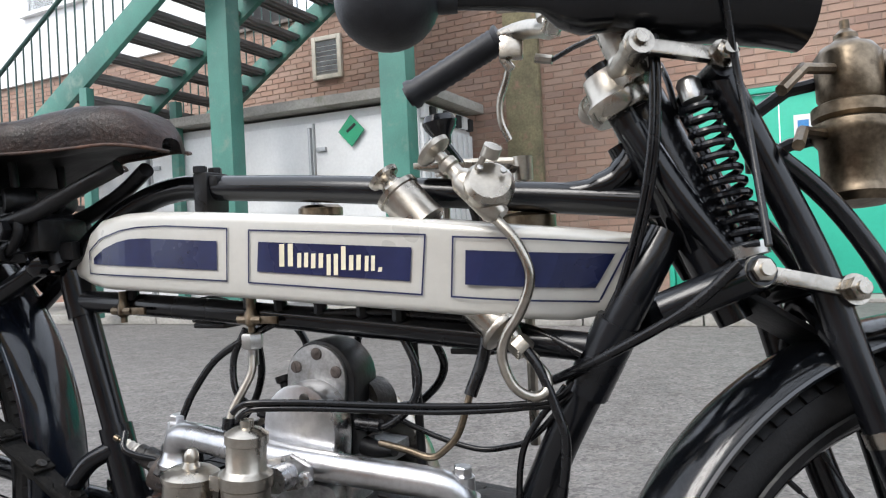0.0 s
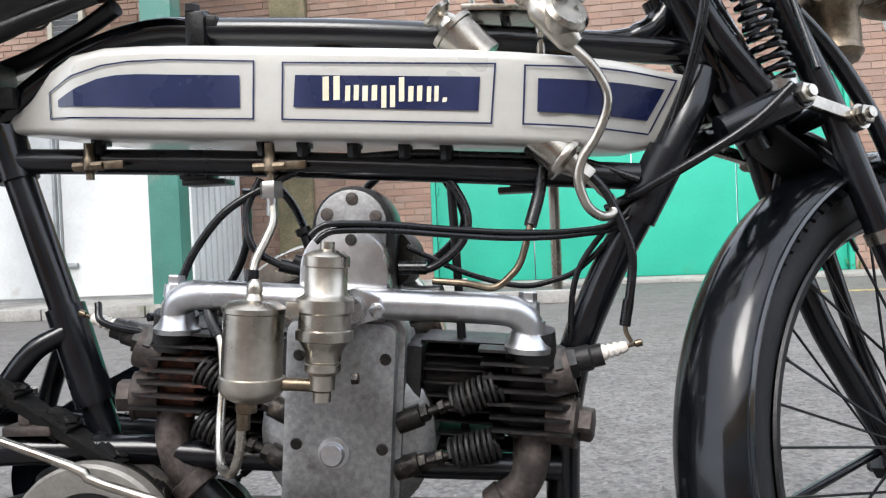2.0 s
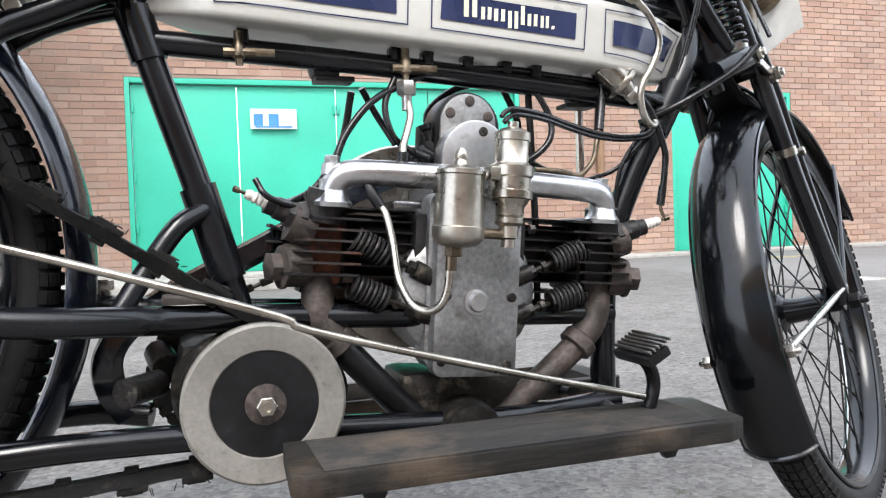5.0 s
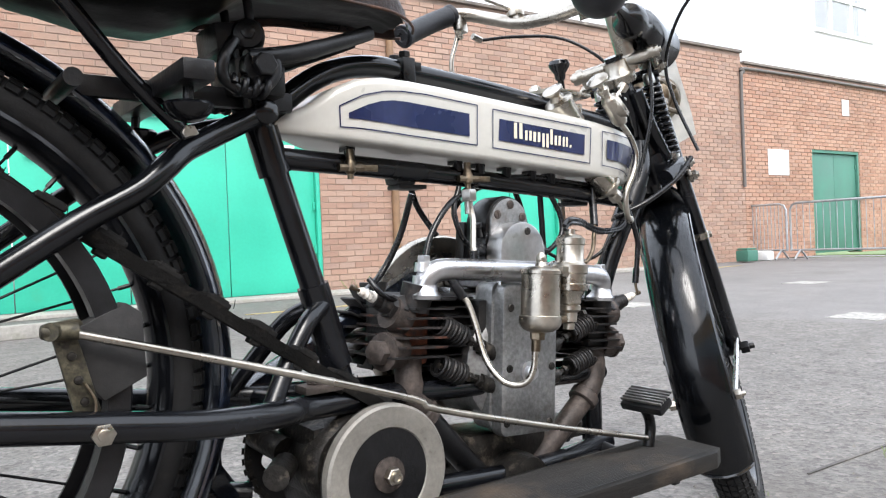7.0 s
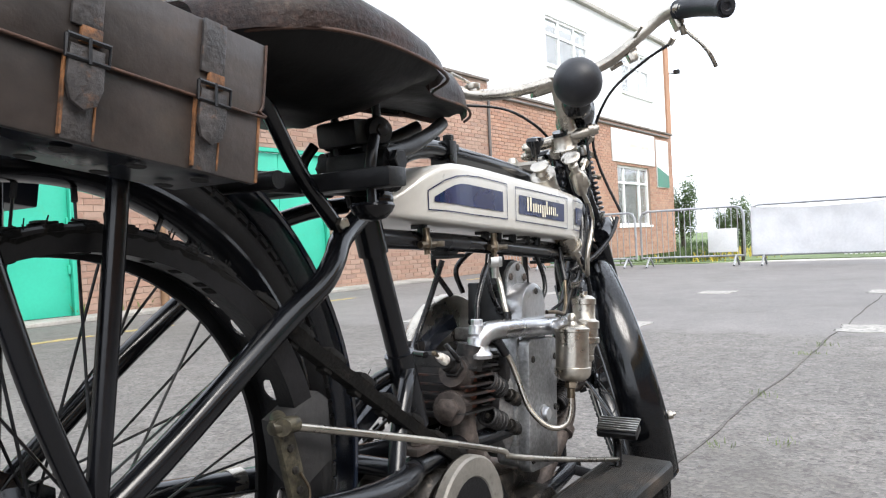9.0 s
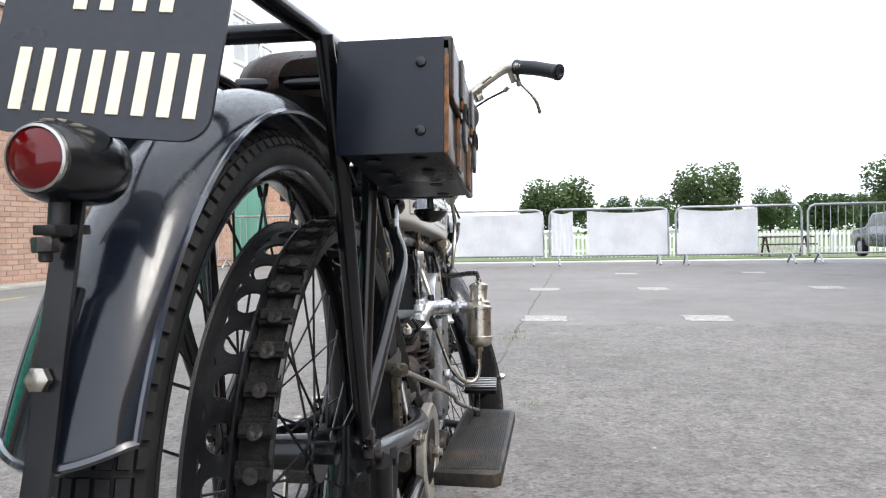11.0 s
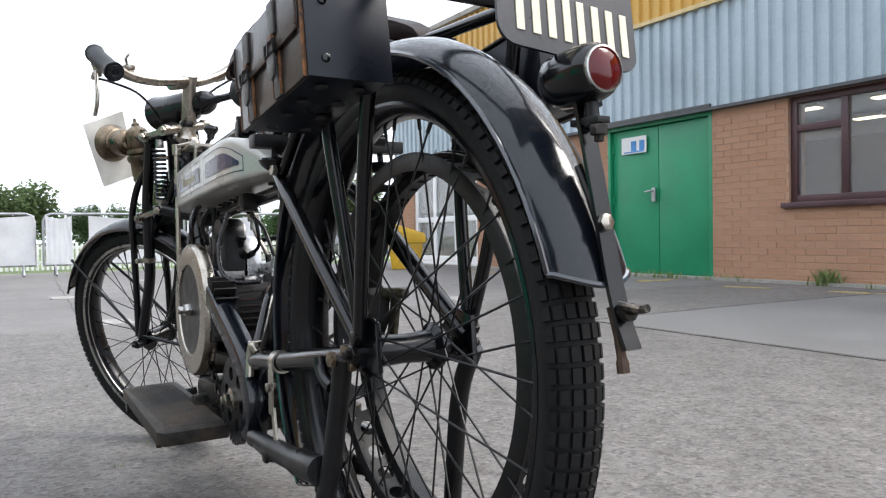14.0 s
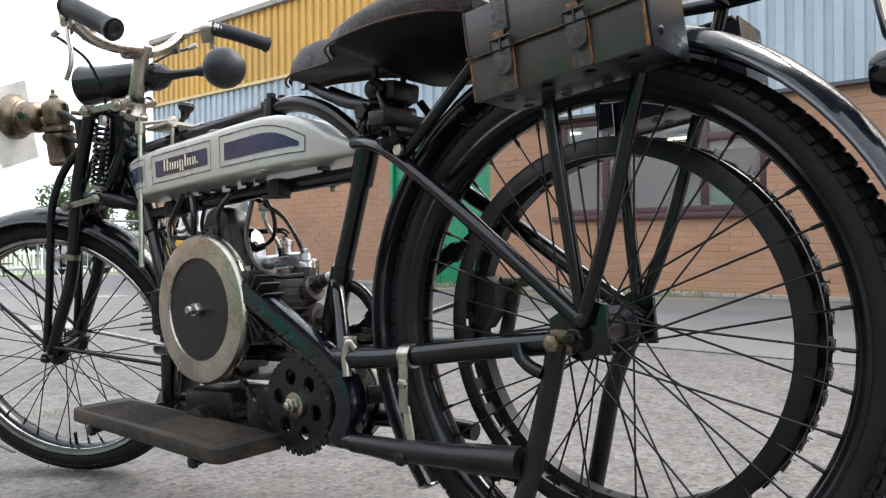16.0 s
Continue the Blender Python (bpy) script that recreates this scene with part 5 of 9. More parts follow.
for x, z in ((0.70, 0.653), (0.74, 0.650), (0.79, 0.647), (0.84, 0.644), (0.88, 0.64), (0.53, 0.664)):
    P("tank_stud", lambda t: (lathe(t, [(0.005, 0), (0.007, 0.004), (0.007, 0.014), (0.003, 0.018)], (x, -0.025, z + 0.008), (0, 0, -1), 8), box(t, (x, -0.02, z + 0.006), (0.012, 0.02, 0.006), bevel=0.001)), BLACK_WORN)


# ---- tank
def tank_half(x):
    """Half width along the tank."""
    pts = [(0.425, 0.008), (0.445, 0.017), (0.47, 0.032), (0.50, 0.050), (0.525, 0.059), (0.56, 0.0625), (0.94, 0.0625), (0.98, 0.0605), (1.01, 0.054), (1.04, 0.042), (1.065, 0.027), (1.087, 0.0125), (1.10, 0.008), (1.118, 0.005)]
    for (a, p), (b, q) in zip(pts, pts[1:]):
        if a <= x <= b:
            return p + (q - p) * (x - a) / (b - a)
    return pts[0][1] if x < pts[0][0] else pts[-1][1]


def tank_side(x, z):
    """Half width, with the nose raked back towards its foot."""
    return tank_half(x - max(0.0, min(1.0, (x - 0.93) / 0.12)) * (z - 0.675) * 0.5)


def tank_top(x):
    pts = [(0.425, 0.702), (0.445, 0.707), (0.47, 0.718), (0.50, 0.739), (0.525, 0.750), (0.56, 0.755), (0.60, 0.755), (0.65, 0.752), (0.91, 0.731), (1.05, 0.714), (1.118, 0.704)]
    for (a, p), (b, q) in zip(pts, pts[1:]):
        if a <= x <= b:
            return p + (q - p) * (x - a) / (b - a)
    return pts[-1][1]


def tank_bottom(x):
    pts = [(0.425, 0.686), (0.47, 0.680), (0.53, 0.672), (0.756, 0.657), (0.97, 0.641), (1.05, 0.633), (1.08, 0.637), (1.10, 0.660), (1.118, 0.695)]
    for (a, p), (b, q) in zip(pts, pts[1:]):
        if a <= x <= b:
            return p + (q - p) * (x - a) / (b - a)
    return pts[-1][1]


def tank_mesh(t):
    xs = sorted({0.425, 0.432, 0.445, 0.458, 0.47, 0.485, 0.50, 0.512, 0.525, 0.54, 0.56, 0.6, 0.65, 0.7, 0.75, 0.8, 0.85, 0.9, 0.95, 1.0, 1.03, 1.05, 1.065, 1.08, 1.09, 1.10, 1.11, 1.118})
    rings = []
    for x in xs:
        w, zt, zb = tank_half(x), tank_top(x), tank_bottom(x)
        c = min(0.010, (zt - zb) * 0.4, w * 0.6)
        cb = min(0.007, (zt - zb) * 0.3, w * 0.5)
        pts = []
        for k in range(5):
            a = k / 4 * math.pi / 2
            pts.append((w - c + c * math.cos(a), zt - c + c * math.sin(a)))
        side = [(w, zb + cb + (zt - c - zb - cb) * k / 4) for k in (1, 2, 3)]
        pts = side + pts
        pts += [(-y, z) for y, z in pts[::-1]]
        low = [(-w + cb - cb * math.cos(k / 3 * math.pi / 2), zb + cb - cb * math.sin(k / 3 * math.pi / 2)) for k in range(4)]
        pts += low + [(-y, z) for y, z in low[::-1]]
        rings.append([t.verts.new((x, y * tank_side(x, z) / w - 0.010 * max(0.0, (0.60 - x) / 0.17), z)) for y, z in pts])
    n = len(rings[0])
    for a, b in zip(rings, rings[1:]):
        for k in range(n):
            t.faces.new((a[k], a[(k + 1) % n], b[(k + 1) % n], b[k]))
    t.faces.new(rings[0][::-1])
    t.faces.new(rings[-1])


tank = P("fuel_tank", tank_mesh, TANK, None, "long flat silver-cream painted fuel tank with navy panels")


def on_tank(t, outline, s, lift=0.0006, steps=24):
    """A painted shape on the tank's side, as a thin sheet that follows it."""
    xs0, xs1 = min(p[0] for p in outline), max(p[0] for p in outline)
    tmp = B()
    vs = [tmp.verts.new((x, 0, z)) for x, z in outline]
    tmp.faces.new(vs)
    for k in range(1, steps):
        x = xs0 + (xs1 - xs0) * k / steps
        bmesh.ops.bisect_plane(tmp, geom=tmp.verts[:] + tmp.edges[:] + tmp.faces[:], plane_co=(x, 0, 0), plane_no=(1, 0, 0))
    for z in (0.66, 0.675, 0.69, 0.705):
        bmesh.ops.bisect_plane(tmp, geom=tmp.verts[:] + tmp.edges[:] + tmp.faces[:], plane_co=(0, 0, z), plane_no=(0, 0, 1))
    for v in tmp.verts:
        v.co.y = s * (tank_side(v.co.x, v.co.z) + lift) - 0.010 * max(0.0, (0.60 - v.co.x) / 0.17)
    merge(t, tmp)


def strip(outline, w):
    """Quads along a closed outline, w wide."""
    out = []
    n = len(outline)
    cx, cz = sum(p[0] for p in outline) / n, sum(p[1] for p in outline) / n
    area = sum(outline[i][0] * outline[(i + 1) % n][1] - outline[(i + 1) % n][0] * outline[i][1] for i in range(n))
    sg = 1 if area > 0 else -1
    inner = []
    for i in range(n):
        a, b, c = V3(*outline[i - 1], 0), V3(*outline[i], 0), V3(*outline[(i + 1) % n], 0)
        d0, d1 = (b - a).normalized(), (c - b).normalized()
        n0, n1 = V3(-d0.y, d0.x, 0) * sg, V3(-d1.y, d1.x, 0) * sg
        m_ = (n0 + n1).normalized()
        inner.append(b + m_ * (w / max(0.4, m_.dot(n0))))
    for i in range(n):
        j = (i + 1) % n
        out.append([outline[i], outline[j], (inner[j].x, inner[j].y), (inner[i].x, inner[i].y)])
    return out


PANEL_LINES = [
    [(0.500, 0.690), (0.705, 0.677), (0.708, 0.732), (0.623, 0.739), (0.585, 0.7395), (0.559, 0.737), (0.529, 0.730), (0.500, 0.716)],
    [(0.731, 0.675), (0.926, 0.660), (0.932, 0.715), (0.734, 0.729)],
    [(0.953, 0.658), (1.073, 0.648), (1.102, 0.699), (1.03, 0.7065), (0.957, 0.712)]]
PANEL_BLUE = [
    [(0.511, 0.701), (0.692, 0.689), (0.693, 0.719), (0.593, 0.7265), (0.572, 0.7265), (0.554, 0.724), (0.534, 0.718), (0.511, 0.7075)],
    [(0.743, 0.6865), (0.914, 0.673), (0.917, 0.7035), (0.746, 0.716)],
    [(0.967, 0.669), (1.071, 0.661), (1.089, 0.690), (0.969, 0.699)]]
for s in (-1, 1):
    for ol in PANEL_LINES:
        def lines(t):
            for q in strip(ol, 0.0016):
                on_tank(t, q, s, 0.0014, 12)
        P("pin_line", lines, NAVY, tank, smooth=False)
    for ol in PANEL_BLUE:
        P("blue_panel", lambda t: on_tank(t, ol, s, 0.0013, 20), NAVY, tank, smooth=False)
    # the maker's name, drawn as plain upright shapes
    base = V3(0.771, 0, 0.6905)
    WIDTHS = ((0.0, 0.0165, 0.022, 0), (0.021, 0.013, 0.014, 0), (0.037, 0.014, 0.014, 0), (0.0545, 0.013, 0.014, -0.006), (0.071, 0.005, 0.022, 0), (0.0795, 0.013, 0.014, 0), (0.0965, 0.011, 0.014, 0), (0.1105, 0.004, 0.004, 0))
    for x, w_, h_, drop in WIDTHS:
        xx = x if s < 0 else 0.1145 - x - w_
        for a, b_ in ((0.0, 0.36), (0.62, 0.98)) if w_ > 0.006 else ((0, 1),):
            z0 = base.z - (base.x + xx - 0.771) * 0.072 + drop
            x0, x1 = base.x + xx + w_ * a, base.x + xx + w_ * b_
            P("maker_mark", lambda t: on_tank(t, [(x0, z0), (x1, z0), (x1 + 0.001, z0 + h_ - drop), (x0 + 0.001, z0 + h_ - drop)], s, 0.0018, 2), WHITE, tank, "cream plain mark in place of a maker's name", smooth=False)

# fillers, pumps and taps
P("filler_cap", lambda t: lathe(t, [(0.022, -0.012), (0.0205, 0.0), (0.0205, 0.026), (0.0225, 0.027), (0.0225, 0.032), (0.012, 0.035), (0.009, 0.042), (0.011, 0.046), (0.0155, 0.048), (0.0165, 0.052), (0.008, 0.055)], (0.911, -0.036, 0.733), (-0.66, -0.05, 0.75), 24), NICKEL)
P("filler_cap", lambda t: lathe(t, [(0.026, 0), (0.026, 0.012), (0.022, 0.014), (0.01, 0.016)], (1.00, 0.02, 0.716), (0, 0, 1), 24), BRASS)
P("filler_cap", lambda t: lathe(t, [(0.024, 0), (0.024, 0.008), (0.02, 0.011), (0.01, 0.012)], (0.765, 0.02, 0.742), (0, 0, 1), 24), BRASS)
gate = P("gear_gate", lambda t: (slab(t, [(0.90, 0.778), (0.98, 0.772), (0.985, 0.778), (0.90, 0.784)], -0.02, 0.045, 0.001), lathe(t, [(0.004, 0), (0.004, 0.05)], (0.91, 0.03, 0.73), (0, 0, 1), 10), lathe(t, [(0.010, 0), (0.010, 0.014), (0.006, 0.02)], (0.91, 0.03, 0.774), (0, 0, 1), 12), lathe(t, [(0.006, 0), (0.006, 0.035)], (0.975, 0.0, 0.73), (0, 0, 1), 10)), NICKEL, None, "nickel gear lever gate above the tank")
P("gear_lever", lambda t: (tube(t, [(0.955, 0.02, 0.70), (0.94, 0.0, 0.782), (0.928, -0.008, 0.802)], 0.005, 8), lathe(t, [(0.004, 0), (0.008, 0.004), (0.009, 0.012), (0.015, 0.02), (0.017, 0.026), (0.014, 0.032), (0.004, 0.034)], (0.928, -0.008, 0.796), (-0.12, -0.05, 1), 16)), BLACK, gate)
P("gear_rod", lambda t: (tube(t, [(0.985, 0.055, 0.78), (0.985, 0.055, 0.50)], 0.0055, 8), lathe(t, [(0.010, 0), (0.010, 0.024)], (0.985, 0.055, 0.765), (0, 0, 1), 12), tube(t, [(0.985, 0.055, 0.785), (0.90, 0.03, 0.787)], 0.004, 8)), NICKEL, gate)
PUMP_A = V3(-0.69, -0.05, 0.72)
pump = P("oil_pump", lambda t: (lathe(t, [(0.009, -0.008), (0.0125, 0), (0.0125, 0.038), (0.010, 0.042), (0.007, 0.046), (0.007, 0.052), (0.009, 0.054), (0.009, 0.060), (0.006, 0.063)], (0.998, -0.064, 0.732), PUMP_A, 18), lathe(t, [(0.020, -0.010), (0.022, -0.006), (0.022, 0.004), (0.018, 0.008)], (0.995, -0.066, 0.753), (0.45, -0.75, 0.5), 22), tube(t, [(0.985, -0.07, 0.765), (0.998, -0.075, 0.782)], 0.003, 6), lathe(t, [(0.008, 0), (0.008, 0.01)], (0.998, -0.07, 0.777), (0.5, -0.3, 0.8), 10)), NICKEL, None, "nickel drip-feed oil pump beside the tank top")
P("pump_knob", lambda t: lathe(t, [(0.005, 0), (0.005, 0.008), (0.0165, 0.012), (0.0175, 0.016), (0.011, 0.020), (0.004, 0.021)], V3(0.998, -0.064, 0.732) + PUMP_A * 0.062, PUMP_A, 20), NICKEL, pump)
for a in range(4):
    P("screw", lambda t: screw(t, V3(0.995, -0.066, 0.753) + V3(0.45, -0.75, 0.5).normalized() * 0.007 + V3(0.0135 * math.cos(a * 1.57 + 0.6), 0.004 * math.cos(a * 1.57 + 0.6), 0.0135 * math.sin(a * 1.57 + 0.6)), (0.45, -0.75, 0.5), 0.003), STEEL, pump)
wire_pts = [(0.990, -0.064, 0.737), (0.998, -0.066, 0.726), (1.016, -0.068, 0.7065), (1.0275, -0.0695, 0.684), (1.0275, -0.0695, 0.666), (1.0175, -0.0695, 0.6435), (1.0045, -0.0695, 0.6235), (1.0005, -0.068, 0.605), (1.008, -0.064, 0.5825), (1.0215, -0.058, 0.5725), (1.032, -0.052, 0.5755), (1.032, -0.046, 0.587), (1.021, -0.042, 0.599)]
P("oil_pipe", lambda t: wire(t, wire_pts, 0.0045, 8), NICKEL)
BOWL, BOWL_A = V3(0.966, -0.036, 0.650), V3(0.75, -0.10, -0.66).normalized()
P("filter_bowl", lambda t: (lathe(t, [(0.0185, 0), (0.0185, 0.030), (0.0225, 0.031), (0.0235, 0.034), (0.0225, 0.037), (0.013, 0.040), (0.009, 0.050)], BOWL, BOWL_A, 24), hexnut(t, BOWL + BOWL_A * 0.050, BOWL_A, 0.0105, 0.014), tube(t, [BOWL + BOWL_A * 0.062, BOWL + BOWL_A * 0.075], 0.0055, 8)), NICKEL, None, "nickel oil filter bowl under the tank")
for x, z, h in ((0.525, 0.668, 0.03), (0.709, 0.658, 0.03)):
    tap = P("fuel_tap", lambda t: (lathe(t, [(0.005, 0), (0.005, h * 0.4), (0.007, h * 0.5), (0.007, h * 0.9), (0.004, h), (0.004, h + 0.006)], (x, -0.035, z), (0, 0, -1), 12), tube(t, [(x - 0.016, -0.035, z - h * 0.75), (x + 0.016, -0.037, z - h * 0.75)], 0.005, 8), box(t, (x + 0.026, -0.038, z - h * 0.75), (0.022, 0.004, 0.008), bevel=0.001)), BRASS)
P("fuel_union", lambda t: (hexnut(t, (0.709, -0.035, 0.621), (0, 0, -1), 0.0115, 0.016), lathe(t, [(0.006, 0), (0.006, 0.02)], (0.709, -0.035, 0.608), (0, 0, -1), 10)), STEEL)
P("fuel_pipe", lambda t: wire(t, [(0.709, -0.035, 0.605), (0.711, -0.040, 0.583), (0.705, -0.047, 0.565), (0.697, -0.055, 0.546), (0.695, -0.06, 0.533)], 0.0042, 8), NICKEL)


# ---- wheels
def spoke_wheel(name, at, radius, m, rim_mat, sect=0.029, n_spokes=40, hub_w=0.075, tall=0.024, tread_rows=6):
    hub = P(name, lambda t: (lathe(t, [(0.012, -hub_w / 2 - 0.02), (0.012, -hub_w / 2 - 0.004), (0.03, -hub_w / 2 - 0.004), (0.03, -hub_w / 2 + 0.002), (0.02, -hub_w / 2 + 0.008), (0.018, 0), (0.02, hub_w / 2 - 0.008), (0.03, hub_w / 2 - 0.002), (0.03, hub_w / 2 + 0.004), (0.012, hub_w / 2 + 0.004), (0.012, hub_w / 2 + 0.02)], at, (0, 1, 0), 24)), BLACK, None, "spoked wheel with a block tread tyre", m=m)
    rc = radius - tall
    prof = [(rc + tall * math.cos(a), sect * math.sin(a)) for a in [k * math.tau / 20 for k in range(20)]]
    P("tyre", lambda t: ring(t, prof, at, (0, 1, 0), 96), RUBBER, hub, "worn black rubber tyre", m=m)
    def tread(t):
        nb = 114
        for row in range(tread_rows):
            a0 = (row - (tread_rows - 1) / 2) * 0.37
            for k in range(nb):
                th = (k + 0.5 * (row % 2) * 0.0) * math.tau / nb
                w2, l2 = 0.155, math.tau / nb * 0.40
                vs = []
                for lift in (0.0, 0.0042):
                    for da, dl in ((-w2, -l2), (w2, -l2), (w2, l2), (-w2, l2)):
                        sh = 0.86 if lift else 1.0
                        aa, tt = a0 + da * sh, th + dl * sh
                        rr_ = rc + (tall + lift - 0.0008) * math.cos(aa)
                        vs.append(t.verts.new(Vector(at) + V3(rr_ * math.cos(tt), (sect + lift - 0.0008) * math.sin(aa), rr_ * math.sin(tt))))
                t.faces.new(vs[4:8])
                for i in range(4):
                    t.faces.new((vs[i], vs[(i + 1) % 4], vs[4 + (i + 1) % 4], vs[4 + i]))
    o = P("tread", tread, RUBBER, hub, smooth=False, m=m)
    o["kind"] = "stuff"
    ri = radius - 2 * tall + 0.002
    P("rim", lambda t: ring(t, [(ri + 0.008, -0.024), (ri + 0.010, -0.026), (ri + 0.006, -0.027), (ri - 0.001, -0.022), (ri - 0.007, -0.012), (ri - 0.009, 0), (ri - 0.007, 0.012), (ri - 0.001, 0.022), (ri + 0.006, 0.027), (ri + 0.010, 0.026), (ri + 0.008, 0.024), (ri - 0.003, 0.01), (ri - 0.005, 0), (ri - 0.003, -0.01)], at, (0, 1, 0), 96), rim_mat, hub, m=m)
    for k in range(n_spokes):
        th = k * math.tau / n_spokes
        side = -1 if k % 2 else 1
        lean = 0.9 * (1 if (k // 2) % 2 else -1)
        a = Vector(at) + V3(0.026 * math.cos(th + lean), side * hub_w / 2, 0.026 * math.sin(th + lean))
        b = Vector(at) + V3((ri - 0.007) * math.cos(th), side * 0.004, (ri - 0.007) * math.sin(th))
        t = B()
        d = b - a
        tube(t, [a, b], 0.0014, 5)
        tube(t, [b - d.normalized() * 0.014, b], 0.0026, 6)
        part("spoke", t, BLACK_WORN if rim_mat is BLACK else STEEL, hub, m=m)
    return hub


rear_wheel = spoke_wheel("rear_wheel", REAR, 0.334, None, BLACK, 0.0295, 40, 0.09, tread_rows=7)
front_wheel = spoke_wheel("front_wheel", FRONT, 0.308, TURN, BLACK, 0.0295, 36, 0.07, tall=0.028, tread_rows=7)
# the left rim edge takes bright steel, the right one black
for s in (-1, 1):
    P("rim_edge", lambda t: ring(t, [(0.2555, s * 0.0265), (0.262, s * 0.0285), (0.264, s * 0.0265), (0.2575, s * 0.024)], FRONT, (0, 1, 0), 96), STEEL if s > 0 else BLACK_WORN, front_wheel, "bright left rim edge" if s > 0 else "", m=TURN)
P("rim_well", lambda t: ring(t, [(0.2485, -0.012), (0.248, 0.0), (0.2505, 0.02), (0.252, 0.02), (0.2497, 0.0), (0.250, -0.012)], FRONT, (0, 1, 0), 96), STEEL, front_wheel, "worn bright inner face of the rim", m=TURN)
P("valve", lambda t: tube(t, [FRONT + V3(0.03, 0, -0.246), FRONT + V3(0.027, 0, -0.216)], 0.004, 8), BLACK, front_wheel, m=TURN)

# belt rim on the driven wheel, with its row of cut-outs
BELT_Y = -0.070
BELT_R = 0.229
def belt_rim_web(t):
    """The drum beside the belt: a thin turned sheet with a row of round holes, and a rolled edge."""
    n, R0, yc, half_w, hr = 38, 0.234, -0.0395, 0.0165, 0.0118
    step = math.tau / n
    hw = step * R0 / 2
    for k in range(n):
        loops = []
        for lift in (0.0, -0.0025):
            hole, edge = [], []
            for i in range(16):
                a = (i + 0.5) * math.tau / 16
                c, s_ = math.cos(a), math.sin(a)
                f = min(hw / max(abs(c), 1e-6), half_w / max(abs(s_), 1e-6))
                for arr, u, v in ((hole, hr * c, hr * s_), (edge, f * c, f * s_)):
                    th = k * step + u / R0
                    arr.append(t.verts.new(REAR + V3((R0 + lift) * math.cos(th), yc + v, (R0 + lift) * math.sin(th))))
            for i in range(16):
                j = (i + 1) % 16
                t.faces.new((hole[i], hole[j], edge[j], edge[i]))
            loops.append(hole)
        for i in range(16):
            j = (i + 1) % 16
            t.faces.new((loops[0][i], loops[0][j], loops[1][j], loops[1][i]))
    # corners of the cells, and the plain bands on both sides
    for ya, yb in ((-0.0235, -0.014), (-0.0555, -0.0655)):
        ring(t, [(R0 + 0.0003, ya), (R0 + 0.0003, yb), (R0 - 0.0028, yb), (R0 - 0.0028, ya)], REAR, (0, 1, 0), 96)
web = P("belt_rim", belt_rim_web, BLACK_WORN, rear_wheel, "black pierced belt rim", smooth=False)
P("belt_rim_edge", lambda t: ring(t, [(0.219, -0.011), (0.238, -0.011), (0.241, -0.013), (0.240, -0.0155), (0.219, -0.0155)], REAR, (0, 1, 0), 96), BLACK_WORN, rear_wheel)
P("belt_rim_channel", lambda t: ring(t, [(BELT_R + 0.005, -0.052), (BELT_R + 0.013, -0.051), (BELT_R + 0.014, -0.0535), (BELT_R - 0.002, -0.058), (BELT_R - 0.002, -0.076), (BELT_R + 0.013, -0.0815), (BELT_R + 0.011, -0.084), (BELT_R - 0.008, -0.078), (BELT_R - 0.008, -0.056)], REAR, (0, 1, 0), 96), BLACK_WORN, rear_wheel)

# drive belt of riveted leather links: round the rim and down to the engine pulley
PUL = V3(0.533, BELT_Y, 0.283)
PUL_R = 0.066
def belt_path():
    d = PUL - REAR
    L = math.hypot(d.x, d.z)
    base = math.atan2(d.z, d.x)
    k = math.acos((BELT_R - PUL_R + 0.004) / L)
    pts = []
    n = 120
    a0, a1 = base + k, base - k + math.tau
    for i in range(n + 1):
        a = a0 + (a1 - a0) * i / n
        pts.append((REAR + V3((BELT_R + 0.004) * math.cos(a), BELT_Y, (BELT_R + 0.004) * math.sin(a)), a))
    m_ = 34
    q0 = PUL + V3(PUL_R * math.cos(base - k), 0, PUL_R * math.sin(base - k))
    for i in range(1, m_):
        pts.append((pts[n][0].lerp(V3(q0.x, BELT_Y, q0.z), i / m_), base - k))
    for i in range(14):
        a = base - k + (2 * k) * i / 13
        pts.append((PUL + V3(PUL_R * math.cos(a), 0, PUL_R * math.sin(a)), a))
    q1 = PUL + V3(PUL_R * math.cos(base + k), 0, PUL_R * math.sin(base + k))
    for i in range(1, m_):
        pts.append((V3(q1.x, BELT_Y, q1.z).lerp(pts[0][0], i / m_), base + k))
    return [(V3(p.x, BELT_Y + 0.018 * max(0.0, min(1.0, (p.x - 0.2) / 0.25)), p.z), a) for p, a in pts]
BP = belt_path()
def belt_mesh(t):
    r = random.Random(3)
    rings = []
    for p, a in BP:
        o = V3(math.cos(a), 0, math.sin(a))
        e = r.uniform(-0.0008, 0.0008)
        rings.append([t.verts.new(p + o * h + V3(0, y, 0)) for h, y in ((0.004 + e, -0.0135), (0.0045 + e, 0.0135), (-0.008, 0.008), (-0.008, -0.008))])
    for i in range(len(rings)):
        a, b = rings[i], rings[(i + 1) % len(rings)]
        for k in range(4):
            t.faces.new((a[k], a[(k + 1) % 4], b[(k + 1) % 4], b[k]))
belt = P("drive_belt", belt_mesh, BELT, None, "frayed black leather link belt with rivets", smooth=False)
link_rng = random.Random(9)
